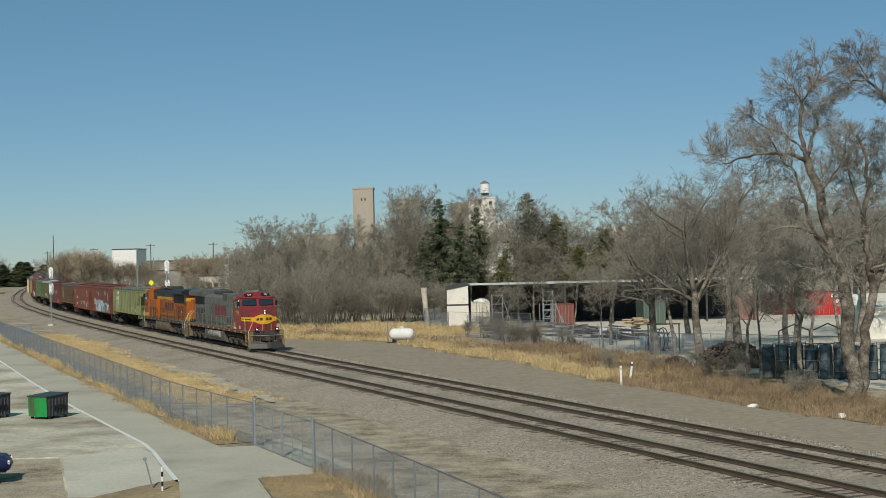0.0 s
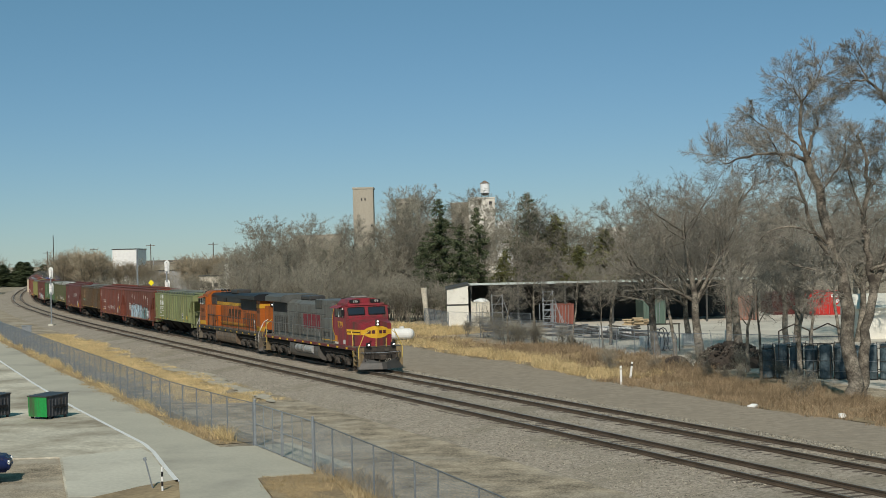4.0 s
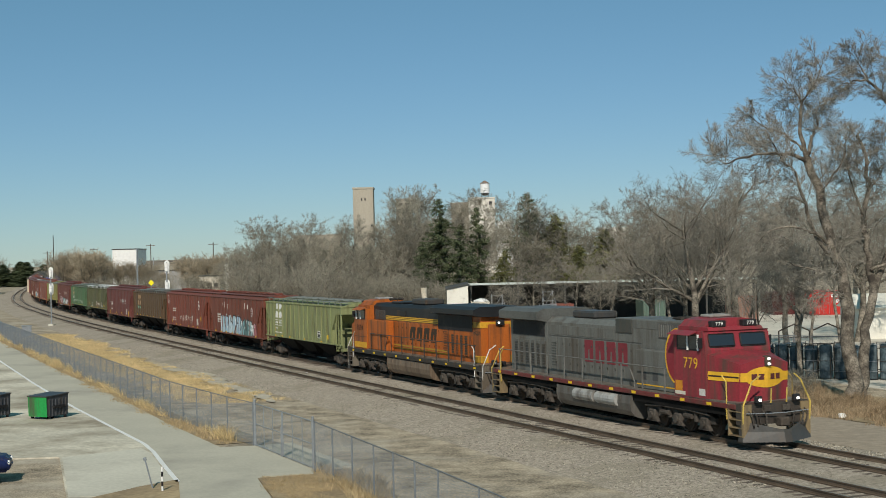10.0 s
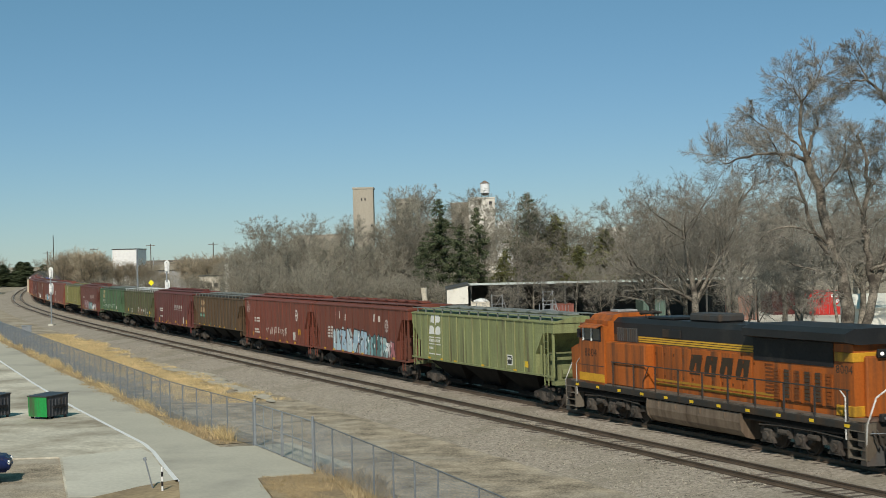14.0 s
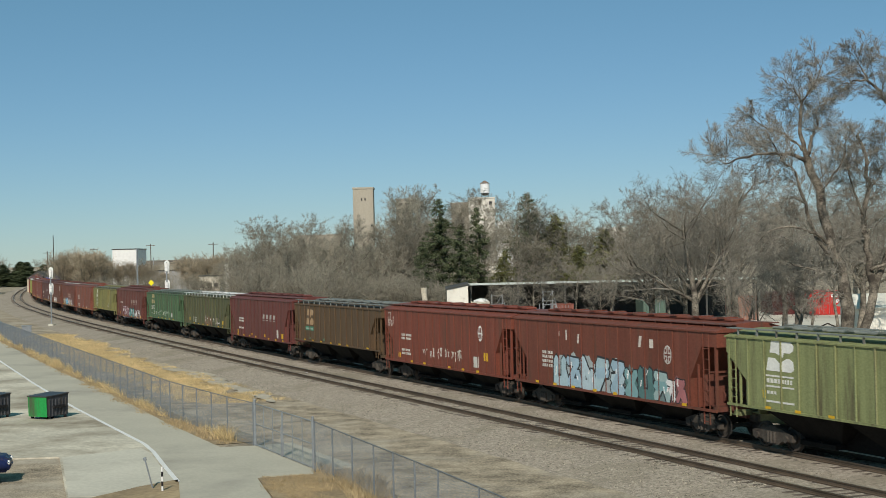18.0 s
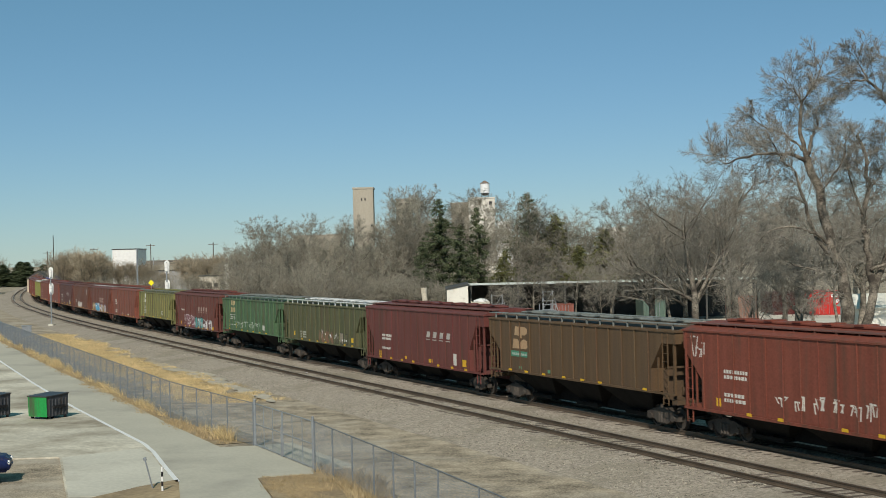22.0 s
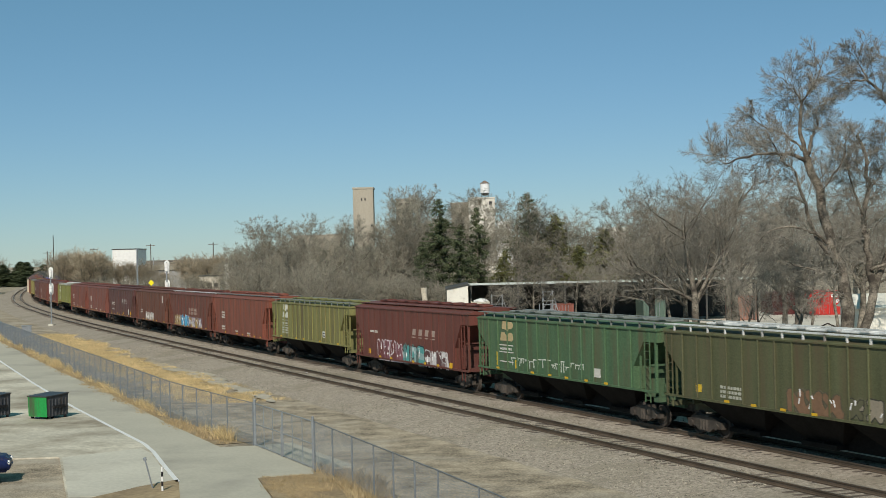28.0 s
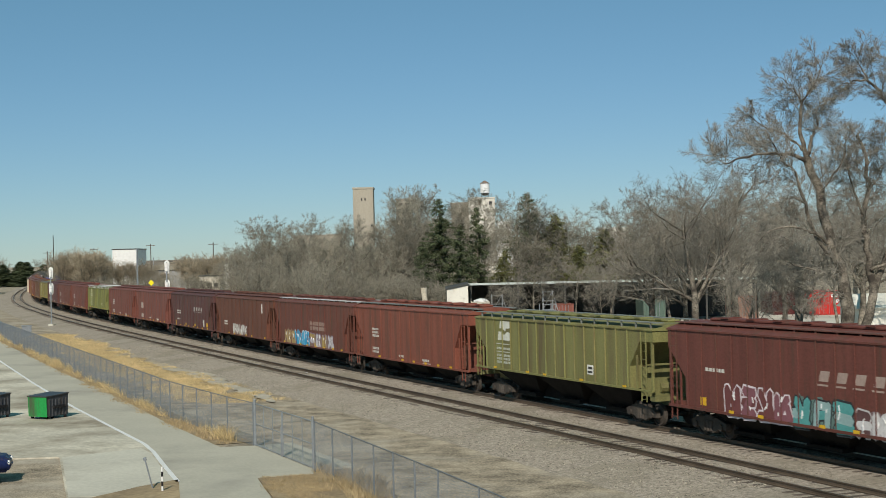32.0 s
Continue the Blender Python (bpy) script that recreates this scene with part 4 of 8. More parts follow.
def loco(number, scheme, s_mid, turned):
    old = scheme == "old"
    main = SILVER if old else ORANGE
    label = "red and silver freight locomotive with yellow nose band" if old else "orange and black freight locomotive with yellow stripes"
    eng = thing("locomotive", label, "locomotive", group="locomotives of the train")
    P = M["clean_paint"] if old else M["grimy_paint"]
    near = 1 if turned else -1
    front = 1.05 if old else 0.0  # the old engine has a longer front platform
    sill_c = (0.15, 0.032, 0.032) if old else (0.035, 0.033, 0.030)
    bm = bmesh.new()
    bevel_box(bm, -10.4, 10.1 + front, -1.53, 1.53, 1.30 if old else 1.24, 1.5, 0.03)
    frame_part = part("underframe", bm, P, eng, "red side sill" if old else "dark grey side sill", colour=sill_c)
    # added black strip that stands for the shadow below the side sill
    bm = bmesh.new()
    quad_box(bm, -10.2, 9.9 + front, -1.40, 1.40, 1.02, 1.30 if old else 1.24)
    part("bolster", bm, M["underside_shade"], eng, "black strip for the shade under the side sill")
    bm = bmesh.new()
    quad_box(bm, -10.4, 10.1 + front, -1.5, 1.5, 1.503, 1.56)
    part("walkway", bm, P, eng, colour=(0.16, 0.14, 0.12))
    for sg in (-1, 1):
        for i in range(11):
            x = -9.6 + i * 1.9
            if abs(x) < 10:
                part("reflector", MARK, None, frame_part, m=pose(x, sg * 1.538, 1.40 if old else 1.37) @ Matrix.Diagonal((1.0, 1, 1.0, 1) if old else (0.8, 1, 1.0, 1)), colour=(0.78, 0.52, 0.03))
    bm = bmesh.new()
    fuel_tank(bm)
    tank = part("fuel_tank", bm, P, eng, "grey dusty fuel tank" if old else "brown dusty fuel tank", colour=(0.12, 0.115, 0.105) if old else (0.19, 0.145, 0.105))
    if old:
        for sg in (-1, 1):
            for x in (-0.7, 1.35):
                bm = bmesh.new()
                rod(bm, (x - 0.9, sg * 1.4, 0.93), (x + 0.9, sg * 1.4, 0.93), 0.27, 14)
                part("air_reservoir", bm, P, tank, colour=(0.36, 0.36, 0.345))
    for x in (-6.7, 6.7):
        tr = part("truck", shared("loco_truck", loco_truck, M["truck_steel"]), None, eng, m=pose(x, 0, 0))
        for k in (-1.95, 0.0, 1.95):
            w = part("wheelset", wheelset_mesh(0.53), None, tr, m=pose(k, 0, 0.53))
            WHEELS.append((w, k, 0.53, 0.53, -1 if turned else 1, True))
    # long hood
    top_c = (0.115, 0.12, 0.12) if old else (0.018, 0.019, 0.021)
    hw = 0.98
    if old:
        bm = bmesh.new()
        prism_yz(bm, [(-hw, 1.56), (hw, 1.56), (hw, 4.05), (0.72, 4.28), (-0.72, 4.28), (-hw, 4.05)], -5.2, 6.9)
        hood = part("long_hood", bm, P, eng, "weathered silver hood", colour=main)
    else:
        bm = bmesh.new()
        prism_yz(bm, [(-hw, 1.56), (hw, 1.56), (hw, 3.42), (-hw, 3.42)], -5.2, 6.9)
        hood = part("long_hood", bm, P, eng, "orange hood", colour=main)
        bm = bmesh.new()
        prism_yz(bm, [(-hw, 3.72), (hw, 3.72), (hw, 4.24), (0.78, 4.44), (-0.78, 4.44), (-hw, 4.24)], -5.2, 6.9)
        part("hood_top", bm, M["roof_paint"], eng, "black hood top", colour=top_c)
        bm = bmesh.new()
        quad_box(bm, -5.2, 6.9, -hw + 0.003, hw - 0.003, 3.42, 3.72)
        part("stripe", bm, P, eng, "dark band", colour=(0.10, 0.055, 0.025))
        for sg in (-1, 1):
            for k in range(3):
                side_panel("stripe", hood, [rect(-5.0, 4.8, 3.46 + k * 0.09, 3.52 + k * 0.09)], sg * (hw - 0.001), (0.62, 0.36, 0.04))
    # wider equipment cabinet behind the cab
    bm = bmesh.new()
    bevel_box(bm, 3.6, 6.88, -1.3 if old else -1.44, 1.3 if old else 1.44, 1.56, 3.2 if old else 3.4, 0.04)
    part("equipment_cabinet", bm, P, eng, colour=main)
    # hood doors, with louvres on some
    for sg in (-1, 1):
        n = 0
        for i in range(12):
            x = -4.9 + i * 0.70
            bm = bmesh.new()
            bevel_box(bm, x + 0.03, x + 0.64, *sorted((sg * hw, sg * (hw + 0.022))), 1.75, 3.35, 0.010)
            d = part("hood_door", bm, P, hood, colour=tuple(c * (0.97 + 0.05 * ((i * 7) % 3) / 2) for c in main))
            for z in (2.1, 3.0):
                bm = bmesh.new()
                quad_box(bm, x + 0.55, x + 0.60, *sorted((sg * (hw + 0.022), sg * (hw + 0.045))), z, z + 0.11)
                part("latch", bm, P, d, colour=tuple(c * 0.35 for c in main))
            if i == 0:
                bm = bmesh.new()
                for k in range(9):
                    z = 2.0 + k * 0.13
                    quad_box(bm, x + 0.1, x + 0.57, *sorted((sg * (hw + 0.02), sg * (hw + 0.035))), z, z + 0.06)
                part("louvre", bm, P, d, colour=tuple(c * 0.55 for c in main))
        bm = bmesh.new()
        vz = 0.28 if old else 0.0
        quad_box(bm, 4.9, 6.6, *sorted((sg * hw, sg * (hw + 0.03))), 3.42 + vz, 4.02 + vz)
        v = part("vent_grille", bm, P, hood, "dark slatted vent", colour=(0.10, 0.10, 0.10))
        for k in range(9):
            bm = bmesh.new()
            x = 5.0 + k * 0.18
            quad_box(bm, x, x + 0.06, *sorted((sg * (hw + 0.03), sg * (hw + 0.06))), 3.47 + vz, 3.98 + vz)
            part("slat", bm, P, v, colour=tuple(c * 1.1 for c in (SILVER if old else (0.05, 0.05, 0.05))))
        bm = bmesh.new()
        bevel_box(bm, 1.4, 2.8, *sorted((sg * hw, sg * (hw + 0.05))), *((3.8, 4.4) if old else (3.74, 4.08)), 0.02)
        part("dark_panel", bm, P, hood, "dark air intake panel", colour=(0.06, 0.065, 0.06) if old else top_c)
        if old:
            side_panel("gold_line", hood, [rect(3.6, 6.6, 1.72, 1.77)], sg * 1.305, GOLD)
            for k in range(2):
                side_panel("louvre", hood, [rect(4.0 + k * 0.9, 4.4 + k * 0.9, 1.95, 2.25)], sg * 1.303, (0.07, 0.07, 0.07))
            for k in range(7):
                bm = bmesh.new()
                x = -4.9 + k * 0.88
                bevel_box(bm, x, x + 0.80, *sorted((sg * hw, sg * (hw + 0.014))), 3.47, 3.92, 0.008)
                part("hood_panel", bm, P, hood, colour=tuple(c * (0.93 + 0.05 * (k % 3)) for c in main))
            side_panel("seam", hood, [rect(-5.1, 3.5, 3.395, 3.425)], sg * (hw + 0.001), (0.06, 0.06, 0.058))
        bm = bmesh.new()
        bar_path(bm, [(3.7, sg * 1.47, 1.5), (3.7, sg * 1.47, 1.85), (3.2, sg * 1.47, 2.55)], 0.024)
        part("step_rail", bm, P, eng, colour=(0.17, 0.17, 0.16) if old else (0.045, 0.045, 0.045))
    # silencer, vents and horns on the roof
    bm = bmesh.new()
    zt = 4.28 if old else 4.44
    sx0 = -3.4 if old else -0.8
    bevel_box(bm, sx0, sx0 + 2.2, -0.6, 0.6, zt - 0.01, zt + 0.34, 0.08)
    part("exhaust_silencer", bm, P, eng, colour=(0.05, 0.05, 0.05))
    bm = bmesh.new()
    if old:
        bevel_box(bm, 1.3, 6.85, -hw - 0.01, hw + 0.01, 3.98, 4.44, 0.06)
        part("roof_panel", bm, P, eng, colour=tuple(c * 0.9 for c in main))
    else:
        bevel_box(bm, 2.4, 4.4, -0.75, 0.75, zt, zt + 0.12, 0.04)
        part("roof_panel", bm, M["roof_paint"], eng, colour=top_c)
    for k, y in enumerate((-0.3, 0.0, 0.3)):
        bm = bmesh.new()
        rod(bm, (5.0 + 0.2 * (k % 2), y, zt + 0.22), (5.7 + 0.2 * (k % 2), y, zt + 0.22), 0.04, 8, 0.10)
        rod(bm, (5.3, y, zt), (5.3, y, zt + 0.22), 0.03, 6)
        part("horn", bm, M["steel_dark"], eng)
    # radiator section with its overhanging wings
    rx0, rx1 = (-9.25, -5.2) if old else (-9.35, -3.6)
    rt = 4.66 if old else 4.56
    bm = bmesh.new()
    prism_yz(bm, [(-1.0, 1.56), (1.0, 1.56), (1.0, 4.04), (-1.0, 4.04)], rx0, rx1)
    rad = part("radiator_cabinet", bm, P, eng, colour=main)
    bm = bmesh.new()
    prism_yz(bm, [(-1.0, 4.02), (1.0, 4.02), (1.54, 4.13), (1.54, rt - 0.16), (1.15, rt), (-1.15, rt), (-1.54, rt - 0.16), (-1.54, 4.13)], rx0 - 0.25, rx1 - 0.05)
    part("radiator_wing", bm, M["roof_paint"], eng, "dark radiator wing", colour=tuple(c * 0.72 for c in SILVER) if old else top_c)
    for sg in (-1, 1):
        bm = bmesh.new()
        quad_box(bm, rx0 + (0.3 if old else 1.05), rx1 - (0.3 if old else 0.02), *sorted((sg * 1.0, sg * 1.03)), 3.32 if old else 3.2, 4.02)
        part("radiator_screen", bm, M["black"], rad, "black radiator screen")
        for k in range(6):
            x = rx0 + (0.45 if old else 1.1) + k * 0.6
            bm = bmesh.new()
            bevel_box(bm, x, x + 0.42, *sorted((sg * 1.0, sg * 1.03)), 1.8, 3.1 if old else 2.95, 0.01)
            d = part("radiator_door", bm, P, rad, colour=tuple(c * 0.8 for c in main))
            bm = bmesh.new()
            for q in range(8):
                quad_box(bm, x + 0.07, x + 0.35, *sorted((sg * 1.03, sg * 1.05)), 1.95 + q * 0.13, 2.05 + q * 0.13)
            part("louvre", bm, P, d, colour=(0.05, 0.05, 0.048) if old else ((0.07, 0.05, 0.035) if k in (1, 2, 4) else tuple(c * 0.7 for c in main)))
    # end of the long hood: headlight box, number, yellow cap
    bm = bmesh.new()
    bevel_box(bm, rx0 - 0.2, rx0 - 0.003, -0.62, 0.62, 1.56, 3.62, 0.05)
    part("hood_end", bm, P, eng, colour=main)
    bm = bmesh.new()
    bevel_box(bm, rx0 - 0.34, rx0 - 0.2, -0.24, 0.24, 3.55, 3.85, 0.03)
    hb = part("headlight_box", bm, M["black"], eng)
    for y in (-0.1, 0.1):
        bm = bmesh.new()
        rod(bm, (rx0 - 0.34, y, 3.7), (rx0 - 0.37, y, 3.7), 0.06, 10)
        part("headlight", bm, LAMP if y > 0 else GLASS, hb)
    if not old:
        bm = bmesh.new()
        bevel_box(bm, rx0 - 0.02, rx0 + 0.98, -1.038, 1.038, 3.42, 3.74, 0.02)
        part("stripe", bm, P, eng, "yellow stripe", colour=(0.58, 0.31, 0.03))
        bm = bmesh.new()
        bevel_box(bm, rx0 - 0.02, rx0 + 0.95, -1.03, 1.03, 1.58, 1.95, 0.02)
        part("stripe", bm, P, eng, "yellow stripe", colour=(0.58, 0.31, 0.03))
        for sg in (-1, 1):
            lettering("hood_number", number, 0.40, (0.05, 0.04, 0.03), eng, rx0 + 0.5, sg * 1.006, 3.14, 0 if sg < 0 else 180)
    # cab
    R = RED if old else ORANGE
    bm = bmesh.new()
    prism_xz(bm, [(6.9, 1.5), (9.2, 1.5), (9.2, 3.42), (9.04, 4.12), (9.1, 4.16), (8.95, 4.3), (6.9, 4.3)], -1.5, 1.5)
    bmesh.ops.bevel(bm, geom=[e for e in bm.edges if abs((e.verts[0].co - e.verts[1].co).y) < 0.01 and min(e.verts[0].co.z, e.verts[1].co.z) > 4.25], offset=0.24, segments=2, affect="EDGES")
    cab = part("cab", bm, P, eng, "dark red cab" if old else "orange cab", colour=R)
    bm = bmesh.new()
    prism_yz(bm, [(-1.2, 4.3), (1.2, 4.3), (0.95, 4.54), (0.5, 4.62), (-0.5, 4.62), (-0.95, 4.54)], 6.9, 8.75)
    part("cab_roof", bm, P, cab, colour=R)
    bm = bmesh.new()
    bevel_box(bm, 7.3, 8.1, -0.5, 0.5, 4.6, 4.74, 0.05)
    part("air_conditioner", bm, P, cab, colour=(0.28, 0.26, 0.24) if old else (0.3, 0.3, 0.3))
    for y in (-0.72, 0.72):
        m = pose(9.12, y, 3.78, 0, -12.9, 0)
        bm = bmesh.new()
        bevel_box(bm, -0.02, 0.03, -0.60, 0.60, -0.27, 0.27, 0.05)
        wf = part("windscreen_frame", bm, M["black"], cab, m=m)
        bm = bmesh.new()
        bevel_box(bm, 0.02, 0.04, -0.54, 0.54, -0.22, 0.22, 0.01)
        part("windscreen", bm, PALE_GLASS, wf)
        bm = bmesh.new()
        bevel_box(bm, 8.72, 9.0, y - 0.33, y + 0.33, 4.28, 4.54, 0.03)
        nb = part("number_board", bm, M["black"], cab)
        lettering("board_number", number, 0.2, (0.85, 0.85, 0.8), nb, 9.006, y, 4.41, 90)
    for sg in (-1, 1):
        bm = bmesh.new()
        quad_box(bm, 7.15, 8.75, *sorted((sg * 1.49, sg * 1.512)), 3.38, 4.02)
        sf_ = part("side_window_frame", bm, M["black"], cab)
        for x in (7.25, 8.05):
            bm = bmesh.new()
            bevel_box(bm, x, x + 0.62, *sorted((sg * 1.51, sg * 1.525)), 3.44, 3.96, 0.01)
            part("side_window", bm, GLASS, sf_)
        for x in (7.92, 8.68):
            bm = bmesh.new()
            bevel_box(bm, x, x + 0.09, *sorted((sg * 1.51, sg * 1.56)), 3.38, 4.02, 0.01)
            part("window_post", bm, M["white"], sf_)
        bm = bmesh.new()
        prism_yz(bm, [(sg * 1.5, 4.16), (sg * 1.5, 4.10), (sg * 1.85, 3.98), (sg * 1.85, 4.01)], 7.0, 8.6)
        part("sun_shade", bm, P, cab, colour=R)
        bm = bmesh.new()
        quad_box(bm, 8.95, 9.0, *sorted((sg * 1.5, sg * 1.7)), 3.5, 3.9)
        part("mirror", bm, M["black"], cab)
        lettering("cab_number", number, 0.62 if old else 0.5, GOLD if old else (0.06, 0.03, 0.02), cab, 8.12, sg * 1.508, 2.86 if old else 2.85, 0 if sg < 0 else 180)
        if old:
            side_panel("yellow_panel", cab, [rect(7.0, 7.5, 1.75, 2.15)], sg * 1.503, (0.62, 0.25, 0.03))
            side_panel("notice", cab, [rect(6.95, 7.7, 1.6, 1.74)], sg * 1.503, (0.65, 0.6, 0.5))
            # curved red edge with a gold line on the cabinet behind the cab
            side_panel("gold_edge", cab, [oval(6.9, 3.05, 0.98, 1.15, 24, 1.5708, 4.71239)], sg * 1.305, GOLD)
            side_panel("red_field", cab, [oval(6.9, 3.05, 0.88, 1.05, 24, 1.5708, 4.71239)], sg * 1.312, RED)
        else:
            side_panel("stripe", cab, [rect(6.9, 9.2, 1.6, 1.95)], sg * 1.503, (0.62, 0.33, 0.03))
            side_panel("stripe", cab, [rect(6.9, 9.2, 2.28, 2.31)], sg * 1.503, (0.08, 0.05, 0.04))
    # nose, faceted
    lng, nw = (0.45, 1.1) if old else (0.0, 1.28)
    bm = bmesh.new()
    a = [bm.verts.new(p) for p in ((9.2, -1.42, 1.5), (9.2, 1.42, 1.5), (9.2, 1.42, 3.28), (9.2, 0, 3.42), (9.2, -1.42, 3.28))]
    b = [bm.verts.new(p) for p in ((10.32 + lng, -nw, 1.5), (10.32 + lng, nw, 1.5), (10.45 + lng, nw - 0.04, 2.95), (10.68 + lng, 0, 3.24), (10.45 + lng, 0.04 - nw, 2.95))]
    c0 = bm.verts.new((10.58 + lng, 0, 1.5))
    bm.faces.new((a[0], a[4], b[4], b[0]))
    bm.faces.new((a[1], b[1], b[2], a[2]))
    bm.faces.new((a[2], b[2], b[3], a[3]))
    bm.faces.new((a[3], b[3], b[4], a[4]))
    bm.faces.new((b[0], b[4], b[3], c0))
    bm.faces.new((c0, b[3], b[2], b[1]))
    bm.faces.new((a[0], b[0], c0, b[1], a[1]))
    nose = part("nose", bm, P, eng, "red nose with a yellow band" if old else "orange nose", colour=R)
    band = GOLD if old else (0.04, 0.04, 0.04)

    def face_pt(u, z, lift):
        """A point of the nose's front, u metres from its middle."""
        t = (z - 1.5) / 1.45
        edge = 10.32 + lng + 0.125 * t
        mid = 10.58 + lng + 0.085 * t
        w = abs(u) / (nw - 0.02)
        return (mid + (edge - mid) * w + lift, u, z)

    for sg in (-1, 1):
        bm = bmesh.new()
        zs = lambda u: max(0.17, 0.40 * math.sqrt(max(0.0, 1 - (abs(u) / (nw * 0.82)) ** 2)))
        us = [q * (nw - 0.025) / 1.255 for q in (0.0, 0.2, 0.4, 0.6, 0.75, 0.87, 0.95, 1.05, 1.255)]
        rows = [[bm.verts.new(face_pt(sg * u, 2.46 + q * zs(u), 0.012)) for q in (-1, 1)] for u in us]
        for r0, r1 in zip(rows, rows[1:]):
            bm.faces.new((r0[0], r1[0], r1[1], r0[1]))
        part("yellow_band", bm, M["flat_paint"], nose, colour=band)
        if old:
            bm = bmesh.new()
            rows = [[bm.verts.new((9.22 + (10.29 + lng - 9.22 + 0.13 * (z - 1.5) / 1.45) * k, sg * (1.436 - (1.42 - nw + 0.03 * (z - 1.5)) * k), z)) for z in (2.29, 2.63)] for k in (0.0, 1.0)]
            bm.faces.new((rows[0][0], rows[1][0], rows[1][1], rows[0][1]))
            part("yellow_band", bm, M["flat_paint"], nose, colour=GOLD)
            bm = bmesh.new()
            rows = [[bm.verts.new((9.22 + (10.29 + lng - 9.22 + 0.13 * (z - 1.5) / 1.45) * k, sg * (1.442 - (1.42 - nw + 0.03 * (z - 1.5)) * k), z)) for z in (2.43, 2.49)] for k in (0.02, 0.98)]
            bm.faces.new((rows[0][0], rows[1][0], rows[1][1], rows[0][1]))
            part("band_line", bm, M["flat_paint"], nose, colour=(0.05, 0.03, 0.02))
            side_panel("placard", nose, [rect(8.7, 9.12, 1.66, 1.92)], sg * 1.503, (0.62, 0.60, 0.56))
            for k in range(2):
                bm = bmesh.new()
                u = 0.14 + 0.28 * k
                vv = [bm.verts.new(face_pt(sg * uu, z, 0.02)) for uu, z in ((u, 2.36), (u + 0.22, 2.36), (u + 0.22, 2.58), (u, 2.58))]
                bm.faces.new(vv)
                part("name_block", bm, M["flat_paint"], nose, colour=(0.10, 0.03, 0.03))
    bm = bmesh.new()
    bevel_box(bm, 10.5 + lng, 10.74 + lng, -0.13, 0.13, 2.86, 3.26, 0.03)
    hb = part("headlight_box", bm, M["steel_dark"], nose)
    for z in (2.96, 3.15):
        bm = bmesh.new()
        rod(bm, (10.74 + lng, 0, z), (10.77 + lng, 0, z), 0.06, 10)
        part("headlight", bm, LAMP, hb)
    bm = bmesh.new()
    bevel_box(bm, 9.9, 10.1, 0.62, 0.92, 3.1, 3.13, 0.005)
    part("nose_vent", bm, M["black"], nose)
    # pilots, steps, plow and couplers
    for sx in (1, -1):
        bm = bmesh.new()
        quad_box(bm, *sorted((sx * 10.1, sx * 10.5)), -1.5, 1.5, 0.75, 1.55)
        ahead = Matrix.Translation((front if sx > 0 else 0, 0, 0))
        pil = part("pilot", bm, P, eng, m=ahead, colour=(0.055, 0.048, 0.042))
        for sg in (-1, 1):
            x0, x1 = sorted((sx * 9.6, sx * 10.55))
            step_c = (0.24, 0.18, 0.10) if old else (0.17, 0.15, 0.12)
            for xa in (x0, x1 - 0.06):
                bm = bmesh.new()
                quad_box(bm, xa, xa + 0.06, *sorted((sg * 1.1, sg * 1.53)), 0.3, 1.52)
                part("step_plate", bm, P, pil, "dusty mustard step plate", colour=step_c)
            for k in range(4):
                bm = bmesh.new()
                quad_box(bm, x0 + 0.06, x1 - 0.06, *sorted((sg * 1.12, sg * 1.53)), 0.32 + k * 0.3, 0.36 + k * 0.3)
                part("step", bm, P, pil, colour=step_c)
        bm = bmesh.new()
        tmp = bmesh.new()
        coupler_mesh(tmp)
        add_bm(bm, tmp, pose(sx * 10.62, 0, 0, 0, 0, 0 if sx > 0 else 180))
        for y in (-0.75, -0.5, 0.5, 0.75):
            bar_path(bm, [(sx * 10.3, y, 1.15), (sx * 10.55, y, 1.0), (sx * 10.6, y * 0.95, 0.6)], 0.035)
        part("coupler", bm, M["steel_dark"], pil)
        for k, y in enumerate((-1.25, -1.05, -0.62, 0.62, 1.05, 1.25)):
            bm = bmesh.new()
            bar_path(bm, [(sx * 10.5, y, 1.3), (sx * 10.72, y + 0.05, 1.1), (sx * 10.74, y * 0.92, 0.75), (sx * 10.62, y * 0.85, 0.62)], 0.03)
            part("air_hose", bm, M["steel_dark"] if k % 2 else M["truck_steel"], pil)
        bm = bmesh.new()
        bar_path(bm, [(sx * 10.62, -1.4, 1.2), (sx * 10.66, -0.3, 1.16), (sx * 10.7, 0.3, 1.16), (sx * 10.62, 1.4, 1.2)], 0.022)
        part("cut_lever", bm, M["galv"], pil)
        for y in (-0.42, 0.42):
            bm = bmesh.new()
            bevel_box(bm, *sorted((sx * 10.5, sx * 10.62)), y - 0.16, y + 0.16, 1.22, 1.46, 0.02)
            part("cable_box", bm, M["truck_steel"], pil)
        bm = bmesh.new()
        q = 1.0 if sx > 0 else 0.55
        lo = [(10.45, -1.5), (10.45 + 0.75 * q, -0.15), (10.45 + 0.75 * q, 0.15), (10.45, 1.5)]
        v = []
        for (x, y), in zip(lo):
            v.append((bm.verts.new((sx * (x + 0.12), y * 1.02, 0.14)), bm.verts.new((sx * x, y, 0.52)), bm.verts.new((sx * (x - 0.08), y, 0.92 if abs(y) > 1 else 0.60)), bm.verts.new((sx * (x - 0.25), y, 0.14))))
        for p0, p1 in zip(v, v[1:]):
            for k in range(3):
                bm.faces.new((p0[k], p1[k], p1[k + 1], p0[k + 1]))
            bm.faces.new((p0[3], p1[3], p1[0], p0[0]))
        bm.faces.new(v[0])
